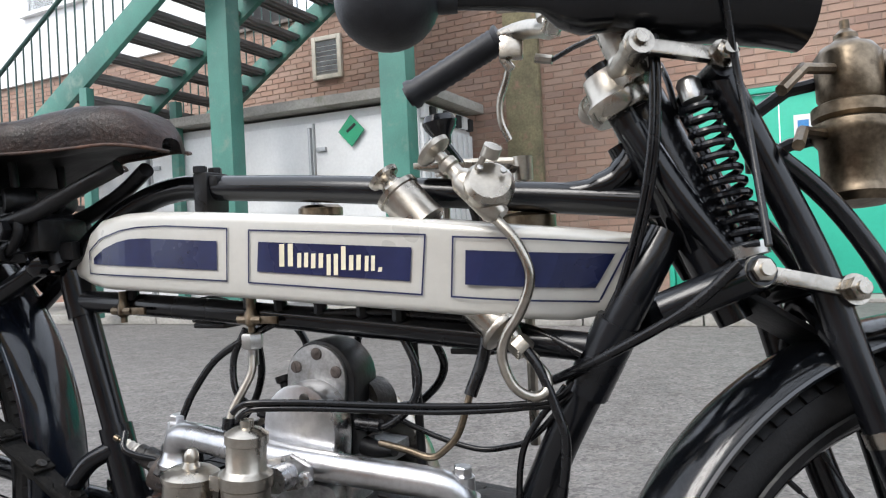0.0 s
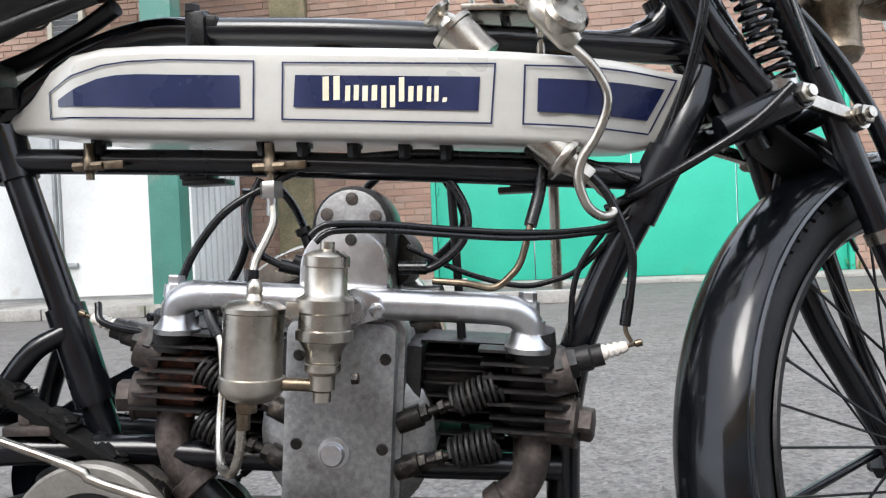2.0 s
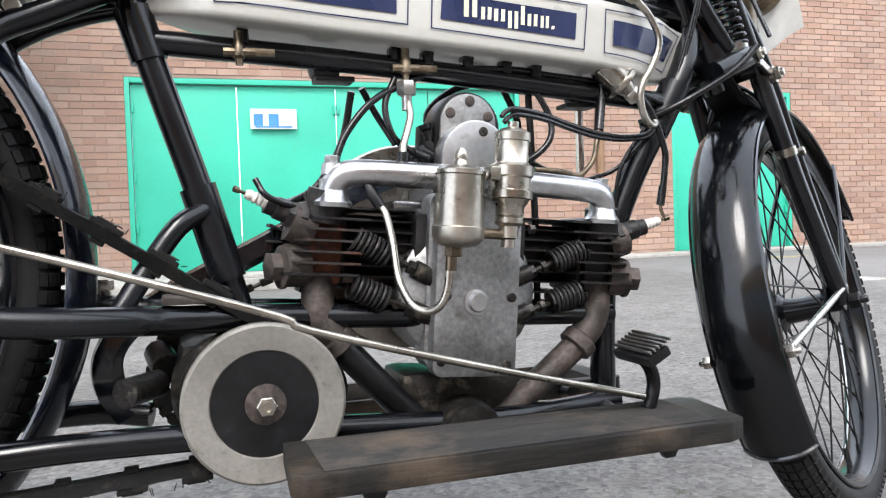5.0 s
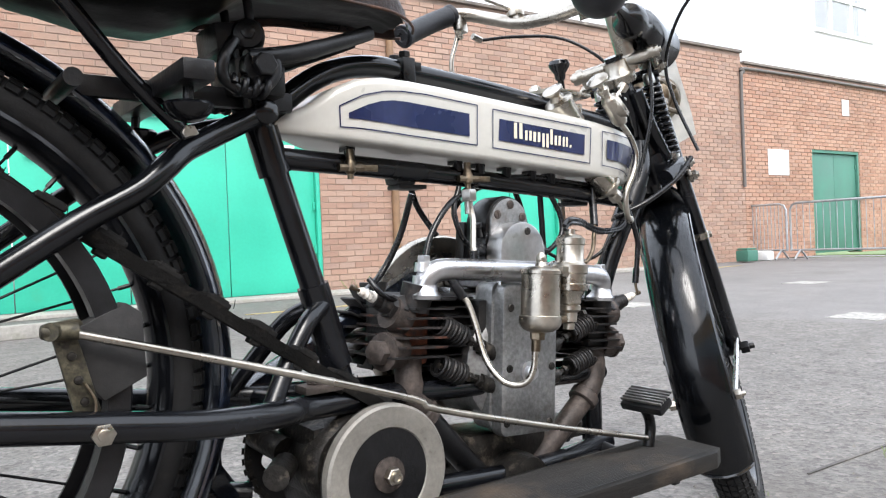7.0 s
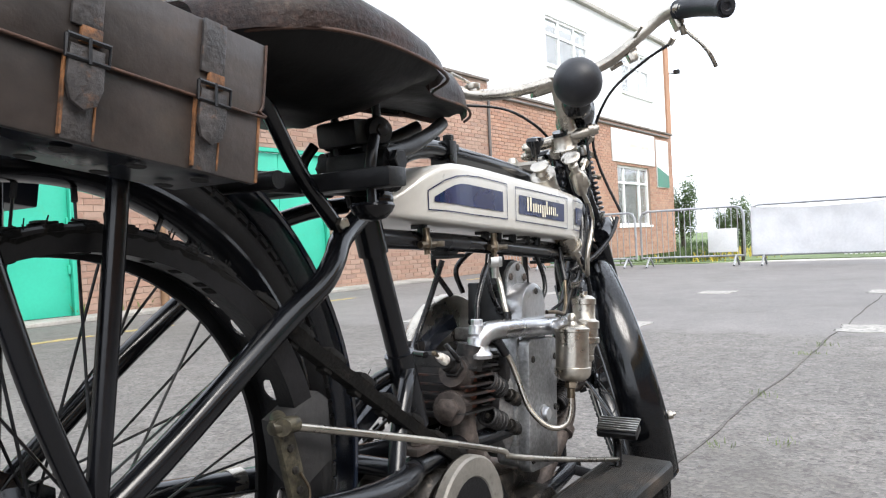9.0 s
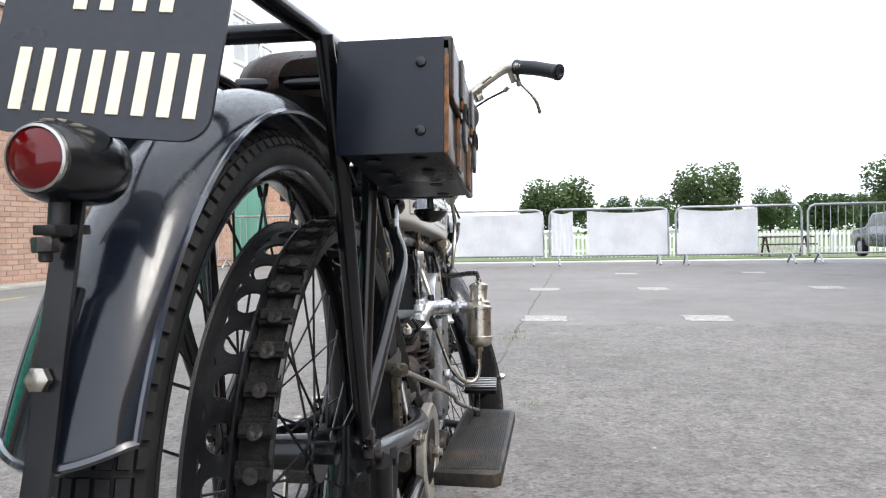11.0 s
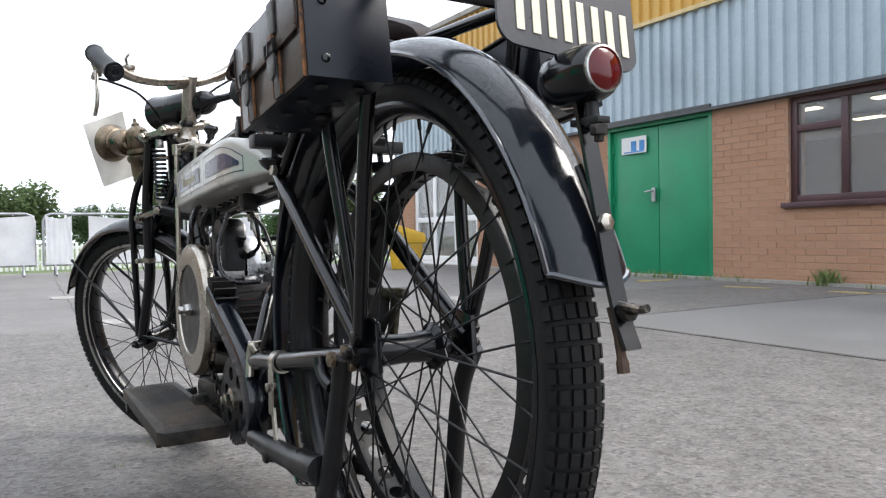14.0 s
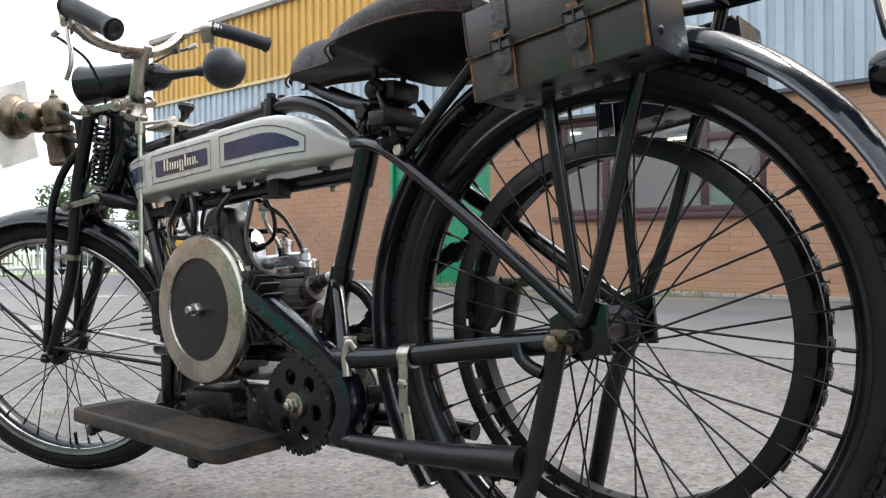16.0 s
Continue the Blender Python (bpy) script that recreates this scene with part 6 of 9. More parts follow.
for i in range(0, len(BP), 4):
    p, a = BP[i]
    q, _ = BP[(i + 3) % len(BP)]
    d = (q - p).normalized()
    o = V3(math.cos(a), 0, math.sin(a))
    def lnk(t):
        L = (q - p).length
        if L > 0.08 or L < 0.005:
            L = 0.03
        m_ = Matrix((d, V3(0, 1, 0), o)).transposed()
        box(t, p + d * L * 0.45 + o * (0.0065 + link_rng.uniform(0, 0.001)), (L * link_rng.uniform(0.62, 0.72), 0.028, 0.006), m_, bevel=0.0015)
        box(t, p + d * L * (0.45 + link_rng.uniform(-0.05, 0.05)) + o * 0.010, (L * 0.42, 0.026, 0.004), m_, bevel=0.0012)
        box(t, p + d * L * 0.45 - o * 0.010, (L * 0.3, 0.013, 0.006), m_, bevel=0.0015)
        for _ in range(5):
            z = p + d * L * link_rng.uniform(0, 0.9) + o * 0.008 + V3(0, link_rng.choice((-0.0125, 0.0125)), 0)
            tube(t, [z, z + V3(link_rng.uniform(-0.004, 0.004), link_rng.choice((-1, 1)) * 0.002, link_rng.uniform(-0.004, 0.006)) + o * 0.004], 0.0006, 4)
    ln = P("belt_link", lnk, BELT, belt, smooth=False)
    P("rivet", lambda t: lathe(t, [(0.0066, 0), (0.0062, 0.0012), (0.0025, 0.0016), (0.001, 0.0010)], p + d * 0.013 + o * 0.0118, o, 10), OILY, belt)


# ---- mudguards
def guard(t, at, r, a0, a1, half, drop=0.03, n=56, flare=0.0, lip=0.0):
    """A domed mudguard over the wheel from angle a0 to a1, with side skirts and a rolled edge."""
    sect = []
    for k in range(13):
        f = -1 + 2 * k / 12
        sect.append((f * half, -drop * abs(f) ** 2.6 + 0.004 * max(0, 0.35 - abs(f))))
    sect = [(-half - 0.002, -drop - 0.005)] + sect + [(half + 0.002, -drop - 0.005)]
    rows = []
    for i in range(n + 1):
        a = a0 + (a1 - a0) * i / n
        fl = flare * max(0, (i / n - 0.85) / 0.15) ** 2
        row = []
        for y, h in sect:
            b = a + lip * (1 - (y / half) ** 2) / r * (i / n) ** 8
            row.append(t.verts.new(at + V3((r + h + fl) * math.cos(b), y * (1 + fl * 6), (r + h + fl) * math.sin(b))))
        rows.append(row)
    for a, b in zip(rows, rows[1:]):
        for k in range(len(sect) - 1):
            t.faces.new((a[k], a[k + 1], b[k + 1], b[k]))
    bmesh.ops.solidify(t, geom=t.faces[:], thickness=0.0016)
    for e in (0, -1):
        tube(t, [rows[i][e].co.copy() for i in range(n + 1)], 0.003, 6)
    for e in (0, -1):
        tube(t, [v.co.copy() for v in rows[e]], 0.003, 6)


rear_guard = P("rear_mudguard", lambda t: guard(t, REAR + V3(0, 0.002, 0.004), 0.367, radians(-42), radians(163.5), 0.0395, drop=0.016, flare=0.006, lip=0.014), GUARD, None, "broad glossy black domed rear mudguard")
# darker copy of the guard enamel, without the sky reflection in its base
front_guard = P("front_mudguard", lambda t: guard(t, FRONT, 0.327, radians(28), radians(212), 0.041, drop=0.017), surface("untinted_guard_enamel", (0.005, 0.006, 0.008), 0.17, 0, (6, 0.25), (40, 0.1), 0.03, 60, coat=0.6, rough_var=0.08), None, "glossy black domed front mudguard", m=TURN)

# ---------------------------------------------------------------- engine
engine = P("engine", lambda t: (box(t, (0.775, 0.005, 0.395), (0.11, 0.10, 0.16), bevel=0.02), lathe(t, [(0.07, -0.05), (0.085, -0.04), (0.085, 0.05), (0.06, 0.06)], (0.775, 0, 0.375), (0, 1, 0), 32)), ALLOY_DULL, None, "oily grey alloy crankcase of a flat-twin engine", m=LEVEL)
E_ = engine


def rounded_plate(x0, x1, z0, z1, r, n=5):
    out = []
    for cx, cz, a in ((x1 - r, z0 + r, -90), (x1 - r, z1 - r, 0), (x0 + r, z1 - r, 90), (x0 + r, z0 + r, 180)):
        for k in range(n + 1):
            t_ = radians(a + 90 * k / n)
            out.append((cx + r * math.cos(t_), cz + r * math.sin(t_)))
    return out


cover = P("timing_cover", lambda t: slab(t, rounded_plate(0.722, 0.824, 0.282, 0.487, 0.012), -0.076, -0.055, 0.003), ALLOY_DULL, E_, "flat dull alloy timing cover", m=LEVEL)
P("timing_case", lambda t: slab(t, rounded_plate(0.718, 0.83, 0.288, 0.49, 0.014), -0.056, -0.02, 0.003), ALLOY_DULL, E_, m=LEVEL)
dome = [(0.728, 0.44), (0.812, 0.44)] + [(0.770 + 0.042 * math.cos(radians(a)), 0.533 + 0.042 * math.sin(radians(a))) for a in range(0, 181, 12)]
P("magneto_drive_cover", lambda t: slab(t, dome, -0.062, -0.03, 0.003), ALLOY, E_, "round-topped polished alloy cover", m=LEVEL)
for x, z in ((0.735, 0.373), (0.815, 0.373), (0.812, 0.296), (0.815, 0.455), (0.732, 0.30), (0.735, 0.455), (0.776, 0.562)):
    P("screw", lambda t: (screw(t, (x, -0.076 if z < 0.5 else -0.062, z), (0, -1, 0), 0.0055, 0.002), box(t, (x, (-0.0785 if z < 0.5 else -0.0645), z), (0.008, 0.0006, 0.001), Euler((0, radians(x * 4000), 0)).to_matrix())), OILY, E_, m=LEVEL)
P("cover_cap", lambda t: lathe(t, [(0.0145, 0), (0.0145, 0.002), (0.011, 0.003), (0.011, 0.008), (0.0095, 0.010), (0.003, 0.0105)], (0.7705, -0.076, 0.367), (0, -1, 0), 24), ALLOY, E_, m=LEVEL)

# magneto behind the dome
mag_outline = [(0.728, 0.50), (0.812, 0.50)] + [(0.770 + 0.042 * math.cos(radians(a)), 0.571 + 0.043 * math.sin(radians(a))) for a in range(0, 181, 12)]
magneto = P("magneto", lambda t: (slab(t, mag_outline, -0.028, 0.018, 0.006), box(t, (0.752, 0.026, 0.541), (0.056, 0.020, 0.070), bevel=0.004)), BLACK_WORN, None, "black magneto with an alloy end plate", m=LEVEL)
P("magneto_drum", lambda t: lathe(t, [(0.030, 0.0), (0.031, 0.012), (0.029, 0.026), (0.024, 0.030), (0.008, 0.032)], (0.800, 0.004, 0.543), (0.35, 1, 0), 28), OILY, magneto, "brown oily contact breaker cover", m=LEVEL)
for x_, z_ in ((0.731, 0.571), (0.773, 0.571), (0.731, 0.512), (0.773, 0.512)):
    P("case_screw", lambda t: screw(t, (x_, 0.036, z_), (0, 1, 0), 0.0035, 0.002), OILY, magneto, m=LEVEL)
P("magneto_strap", lambda t: box(t, (0.752, 0.0365, 0.541), (0.004, 0.002, 0.062), bevel=0.0006), BLACK, magneto, m=LEVEL)
P("magneto_platform", lambda t: (box(t, (0.735, 0.03, 0.474), (0.085, 0.05, 0.014), bevel=0.004), slab(t, [(0.712, 0.468), (0.762, 0.468), (0.752, 0.440), (0.722, 0.440)], 0.03, 0.05, 0.003), hexnut(t, (0.748, 0.05, 0.47), (0, 0.4, 1), 0.009, 0.010)), ALLOY, magneto, "bright alloy magneto platform", m=LEVEL)
plate_outline = [(0.734, 0.54), (0.804, 0.54)] + [(0.769 + 0.035 * math.cos(radians(a)), 0.575 + 0.035 * math.sin(radians(a))) for a in range(0, 181, 12)]
P("end_plate", lambda t: slab(t, plate_outline, -0.033, -0.027, 0.002), ALLOY_DULL, magneto, "cast alloy end plate", m=LEVEL)
for x, z in ((0.769, 0.601), (0.745, 0.585), (0.793, 0.585)):
    P("screw", lambda t: (screw(t, (x, -0.033, z), (0, -1, 0), 0.0062, 0.002), box(t, (x, -0.0356, z), (0.009, 0.0006, 0.0012), Euler((0, radians(x * 3000), 0)).to_matrix())), IRON, magneto, m=LEVEL)
P("magneto_base", lambda t: box(t, (0.778, 0.02, 0.492), (0.10, 0.09, 0.02), bevel=0.004), ALLOY_DULL, magneto, m=LEVEL)
P("pickup", lambda t: (tube(t, [(0.738, -0.02, 0.53), (0.722, -0.025, 0.535), (0.712, -0.028, 0.54)], [0.009, 0.008, 0.006], 10), lathe(t, [(0.005, 0), (0.005, 0.012), (0.008, 0.014), (0.008, 0.02)], (0.725, -0.02, 0.552), (-0.4, 0, 1), 10)), BLACK_WORN, magneto, m=LEVEL)
P("pickup", lambda t: tube(t, [(0.822, -0.02, 0.512), (0.84, -0.025, 0.512), (0.86, -0.03, 0.516)], [0.01, 0.008, 0.006], 10), BLACK_WORN, magneto, m=LEVEL)


# cylinders: finned barrels and fan-finned heads
def cylinder(s):
    """s = -1: towards the back wheel, +1: towards the front wheel."""
    cx = 0.775
    def X(d):
        return cx + s * d
    barrel = P("cylinder_barrel", lambda t: (tube(t, [(X(0.05), 0.012, 0.425), (X(0.15), 0.012, 0.425)], 0.036, 20), box(t, (X(0.06), 0.0, 0.41), (0.02, 0.09, 0.11), bevel=0.006)), FIN, E_, "sooty finned cast iron cylinder", m=LEVEL)
    for i in range(8):
        z = 0.376 + i * 0.0128
        w_ = 0.048 if 1 < i < 6 else 0.040
        P("fin", lambda t: slab(t, [(X(0.066), z), (X(0.150), z), (X(0.150), z + 0.0024), (X(0.066), z + 0.0024)], 0.012 - w_, 0.012 + w_, 0.0008), FIN, barrel, m=LEVEL)
    head = P("cylinder_head", lambda t: box(t, (X(0.172), 0.004, 0.425), (0.055, 0.08, 0.095), bevel=0.014), FIN, E_, "sooty cast iron head with deep fins", m=LEVEL)
    P("head_face", lambda t: box(t, (X(0.174), -0.034, 0.418), (0.044, 0.020, 0.076), bevel=0.008), RUST if s < 0 else FIN, head, "rusty cast iron face" if s < 0 else "", m=LEVEL)
    P("inlet_boss", lambda t: tube(t, [(X(0.176), -0.040, 0.45), (X(0.172), -0.045, 0.484)], 0.021, 16), FIN, head, m=LEVEL)
    P("valve_boss", lambda t: tube(t, [(X(0.19), -0.03, 0.40), (X(0.214), -0.034, 0.40)], 0.024, 16), IRON, head, m=LEVEL)
    P("plug_base", lambda t: tube(t, [(X(0.185), -0.034, 0.440), (X(0.210), -0.036, 0.449)], 0.022, 16), IRON, head, m=LEVEL)
    for i in range(7):
        z = 0.391 + i * 0.0122
        a, b = 0.138 - 0.0025 * i, 0.222 - 0.0045 * i
        ol = [(X(a), -0.062), (X(b - 0.012), -0.062), (X(b), -0.045), (X(b), 0.045), (X(b - 0.01), 0.06), (X(a), 0.06)]
        def fin(t):
            lo = [t.verts.new((x, y, z)) for x, y in ol]
            hi = [t.verts.new((x, y, z + 0.0026)) for x, y in ol]
            t.faces.new(lo)
            t.faces.new(hi)
            for k in range(6):
                t.faces.new((lo[k], lo[(k + 1) % 6], hi[(k + 1) % 6], hi[k]))
        P("fin", fin, FIN_RUST if (s < 0 and i in (1, 2, 3, 4)) else FIN, head, m=LEVEL)
    for k in range(11 if s < 0 else 0):
        ang = radians(-95 + k * 19)
        P("fan_fin", lambda t: box(t, (X(0.170 + 0.030 * math.cos(ang)), 0.062, 0.425 + 0.036 * math.sin(ang)), (0.050, 0.040, 0.0028), Euler((0, -ang * s, 0)).to_matrix(), bevel=0.0006), FIN, head, m=LEVEL)
    P("valve_cap", lambda t: (lathe(t, [(0.024, 0), (0.024, 0.004), (0.018, 0.006)], (X(0.214), -0.034, 0.398), (s, -0.25, 0), 20), hexnut(t, (X(0.219), -0.035, 0.398), (s, -0.25, 0), 0.0165, 0.014)), IRON, head, m=LEVEL)
    P("plug_boss", lambda t: (lathe(t, [(0.021, 0), (0.021, 0.006), (0.016, 0.012), (0.015, 0.02)], (X(0.196), -0.036, 0.451), (s, -0.12, 0.30), 6), lathe(t, [(0.0125, 0), (0.0125, 0.014), (0.0105, 0.016), (0.0105, 0.026)], (X(0.213), -0.038, 0.4575), (s, -0.12, 0.32), 16)), FIN, head, m=LEVEL)
    p0 = V3(X(0.234), -0.041, 0.4655)
    ax = V3(s, -0.12, 0.36).normalized()
    plug = P("spark_plug", lambda t: lathe(t, [(0.0075, 0), (0.0075, 0.006), (0.0055, 0.008), (0.0072, 0.010), (0.0055, 0.013), (0.0070, 0.016), (0.0052, 0.019), (0.0062, 0.022), (0.0042, 0.027)], p0, ax, 14), PORCELAIN, head, "white ribbed porcelain spark plug", m=LEVEL)
    P("plug_terminal", lambda t: lathe(t, [(0.002, 0), (0.002, 0.006), (0.0035, 0.007), (0.0035, 0.013), (0.001, 0.014)], p0 + ax * 0.027, ax, 10), BRASS, head, m=LEVEL)
    # valve springs and tappets
    for z_in, z_out in ((0.397, 0.432), (0.352, 0.380)):
        a, b = V3(X(0.062), -0.052, z_in), V3(X(0.142), -0.052, z_out)
        d = b - a
        P("tappet", lambda t: (tube(t, [a - d * 0.15, a + d * 0.12], 0.011, 12), tube(t, [a + d * 0.1, b], 0.004, 8), hexnut(t, a + d * 0.12, d, 0.0085, 0.008), hexnut(t, a + d * 0.32, d, 0.007, 0.007), lathe(t, [(0.011, 0), (0.011, 0.003)], a + d * 0.50, d, 16)), OILY, E_, m=LEVEL)
        P("valve_spring", lambda t: helix(t, a + d * 0.50, b + d * 0.02, 0.0135, 0.0022, 8), FIN, E_, m=LEVEL)
    # exhaust
    pipe("exhaust_elbow", [(X(0.175), -0.03, 0.39), (X(0.176), -0.034, 0.362), (X(0.168), -0.036, 0.338), (X(0.150), -0.036, 0.316)], 0.018, IRON, E_, LEVEL, 5, 16)
    pipe("exhaust_pipe", [(X(0.160), -0.036, 0.325), (X(0.142), -0.036, 0.306), (X(0.065), -0.03, 0.235), (X(0.03), -0.02, 0.21)], 0.0165, BLACK_WORN if s < 0 else IRON, E_, LEVEL, 5, 16)
    P("exhaust_collar", lambda t: lathe(t, [(0.02, -0.009), (0.0225, -0.007), (0.0225, 0.007), (0.02, 0.009)], (X(0.152), -0.036, 0.316), (-s * 0.7, 0, -0.72), 18), IRON, E_, m=LEVEL)


for s in (-1, 1):
    cylinder(s)
P("silencer", lambda t: lathe(t, [(0.01, -0.085), (0.036, -0.08), (0.04, -0.06), (0.04, 0.06), (0.036, 0.08), (0.01, 0.085)], (0.775, 0.0, 0.215), (0, 1, 0), 28), OILY, E_, m=LEVEL)
P("sump", lambda t: box(t, (0.775, 0.01, 0.255), (0.15, 0.09, 0.05), bevel=0.012), OILY, E_, m=LEVEL)

# manifold and carburettor
LOW = LEVEL @ Matrix.Translation((0.0, 0.0, -0.009))
manifold = pipe("inlet_manifold", [(0.607, -0.052, 0.478), (0.607, -0.054, 0.496), (0.615, -0.058, 0.508), (0.635, -0.062, 0.513), (0.70, -0.07, 0.514), (0.775, -0.076, 0.514), (0.85, -0.07, 0.514), (0.915, -0.062, 0.513), (0.935, -0.058, 0.508), (0.943, -0.054, 0.496), (0.943, -0.052, 0.478)], 0.0145, ALLOY, None, LOW, 6, 18, "polished alloy inlet manifold across the engine")
for x in (0.607, 0.943):
    P("manifold_foot", lambda t: (lathe(t, [(0.021, 0), (0.022, 0.005), (0.018, 0.010), (0.0155, 0.02), (0.015, 0.03)], (x, -0.052, 0.474), (0, 0, 1), 20), hexnut(t, (x - 0.002, -0.052, 0.52), (0, 0, 1), 0.0085, 0.010), lathe(t, [(0.012, 0), (0.011, 0.012)], (x - 0.002, -0.052, 0.509), (0, 0, 1), 14)), ALLOY, manifold, m=LOW)
P("carburettor_flange", lambda t: (tube(t, [(0.79, -0.075, 0.512), (0.79, -0.125, 0.512)], 0.012, 14), slab(t, [(0.767, 0.522), (0.79, 0.530), (0.813, 0.522), (0.815, 0.505), (0.79, 0.496), (0.766, 0.503)], -0.105, -0.098, 0.001), hexnut(t, (0.770, -0.105, 0.512), (0, -1, 0), 0.007, 0.006), hexnut(t, (0.811, -0.105, 0.512), (0, -1, 0), 0.007, 0.006)), ALLOY, manifold, m=LOW)
CARB = LEVEL @ Matrix.Translation((-0.011, 0.0, 0.0))
carb = P("carburettor", lambda t: lathe(t, [(0.0075, 0.430), (0.0075, 0.438), (0.0055, 0.439), (0.0105, 0.440), (0.0108, 0.452), (0.0125, 0.453), (0.0150, 0.4555), (0.0150, 0.461), (0.0132, 0.4625), (0.0150, 0.464), (0.0155, 0.472), (0.0185, 0.476), (0.0205, 0.480), (0.0235, 0.481), (0.0235, 0.489), (0.0215, 0.490), (0.0215, 0.502), (0.0235, 0.504), (0.0235, 0.514), (0.019, 0.517), (0.0175, 0.519), (0.0175, 0.540), (0.019, 0.541), (0.019, 0.549), (0.013, 0.553), (0.006, 0.555), (0.006, 0.561)], (0.786, -0.145, 0), (0, 0, 1), 28), NICKEL, None, "worn nickel carburettor", m=CARB)
P("float_bowl", lambda t: lathe(t, [(0.005, 0.427), (0.016, 0.4285), (0.0225, 0.432), (0.0255, 0.436), (0.0268, 0.439), (0.0268, 0.448), (0.0248, 0.449), (0.0245, 0.500), (0.026, 0.501), (0.026, 0.505), (0.020, 0.509), (0.008, 0.511), (0.006, 0.516), (0.007, 0.518), (0.006, 0.524), (0.003, 0.528)], (0.728, -0.150, 0), (0, 0, 1), 30), NICKEL, carb, m=CARB)
P("bowl_union", lambda t: (tube(t, [(0.728, -0.15, 0.443), (0.786, -0.145, 0.443)], 0.0055, 10), hexnut(t, (0.724, -0.15, 0.428), (0, 0, -1), 0.0095, 0.010), lathe(t, [(0.006, 0), (0.006, 0.016)], (0.722, -0.15, 0.42), (0, 0, -1), 10)), BRASS, carb, m=CARB)
P("jet_knob", lambda t: hexnut(t, (0.81, -0.145, 0.45), (1, 0, 0.1), 0.005, 0.006), OILY, carb, m=CARB)
P("lever_block", lambda t: box(t, (0.763, -0.15, 0.505), (0.012, 0.02, 0.014), bevel=0.002), NICKEL, carb, m=CARB)
P("feed_pipe", lambda t: wire(t, [(0.712, -0.15, 0.412), (0.709, -0.15, 0.39), (0.702, -0.146, 0.374), (0.692, -0.135, 0.368), (0.680, -0.12, 0.375), (0.673, -0.10, 0.40), (0.672, -0.085, 0.44), (0.668, -0.075, 0.47), (0.662, -0.07, 0.48)], 0.0042, 8), NICKEL, carb, "bent nickel feed pipe")
P("feed_hose", lambda t: wire(t, [(0.664, -0.071, 0.477), (0.655, -0.066, 0.495), (0.648, -0.055, 0.52)], 0.0065, 8), CABLE, carb)
P("feed_hose", lambda t: wire(t, [(0.695, -0.06, 0.537), (0.693, -0.062, 0.52), (0.69, -0.066, 0.505)], 0.0065, 8), CABLE, carb)

# grey dished pulley disc on the gearbox shaft
disc = P("pulley_disc", lambda t: (lathe(t, [(0.083, 0.0), (0.083, 0.012), (0.080, 0.015), (0.056, 0.013), (0.054, 0.010)], (0.533, -0.069, 0.279), (0, -1, 0), 56)), DISC, None, "dished grey pulley disc with a dark centre")
P("disc_centre", lambda t: lathe(t, [(0.0545, 0.011), (0.052, 0.0095), (0.03, 0.0085), (0.022, 0.010), (0.005, 0.010)], (0.533, -0.069, 0.279), (0, -1, 0), 48), BLACK_WORN, disc, "dark oily disc centre")
P("disc_washer", lambda t: lathe(t, [(0.021, 0.009), (0.021, 0.0135), (0.018, 0.0145), (0.011, 0.015)], (0.533, -0.069, 0.279), (0, -1, 0), 28), IRON, disc)
P("disc_nut", lambda t: (hexnut(t, (0.533, -0.084, 0.279), (0, -1, 0), 0.0105, 0.011), lathe(t, [(0.0062, 0), (0.0062, 0.006), (0.004, 0.006), (0.0035, 0.003)], (0.533, -0.095, 0.279), (0, -1, 0), 14)), NICKEL, disc)
P("rear_sheave", lambda t: ring(t, [(0.03, -0.012), (0.083, -0.0125), (0.083, -0.009), (0.06, 0.0), (0.06, 0.008), (0.083, 0.016), (0.083, 0.019), (0.03, 0.019)], (0.533, -0.0495, 0.279), (0, -1, 0), 56), OILY, disc)

# gearbox
gearbox = P("gearbox", lambda t: (box(t, (0.51, 0.0, 0.29), (0.12, 0.10, 0.11), bevel=0.02), lathe(t, [(0.05, -0.06), (0.058, -0.05), (0.058, 0.045), (0.05, 0.055)], (0.50, 0, 0.292), (0, 1, 0), 28), tube(t, [(0.44, 0.0, 0.31), (0.43, 0.06, 0.32)], 0.016, 12), tube(t, [(0.43, -0.02, 0.30), (0.40, -0.06, 0.30)], 0.015, 12)), OILY, None, "oily cast gearbox under the frame")
P("gearbox_clamp", lambda t: (box(t, (0.463, -0.05, 0.389), (0.05, 0.03, 0.01), bevel=0.003), hexnut(t, (0.458, -0.05, 0.394), (0, 0, 1), 0.011, 0.011), lathe(t, [(0.005, 0), (0.005, 0.014)], (0.458, -0.05, 0.40), (0, 0, 1), 8)), IRON, gearbox)
P("gearbox_lever", lambda t: (wire(t, [(0.365, 0.07, 0.39), (0.372, 0.075, 0.40), (0.378, 0.077, 0.38), (0.372, 0.08, 0.35)], 0.0065, 8), hexnut(t, (0.375, 0.07, 0.395), (0, 0, 1), 0.011, 0.012)), NICKEL, gearbox)

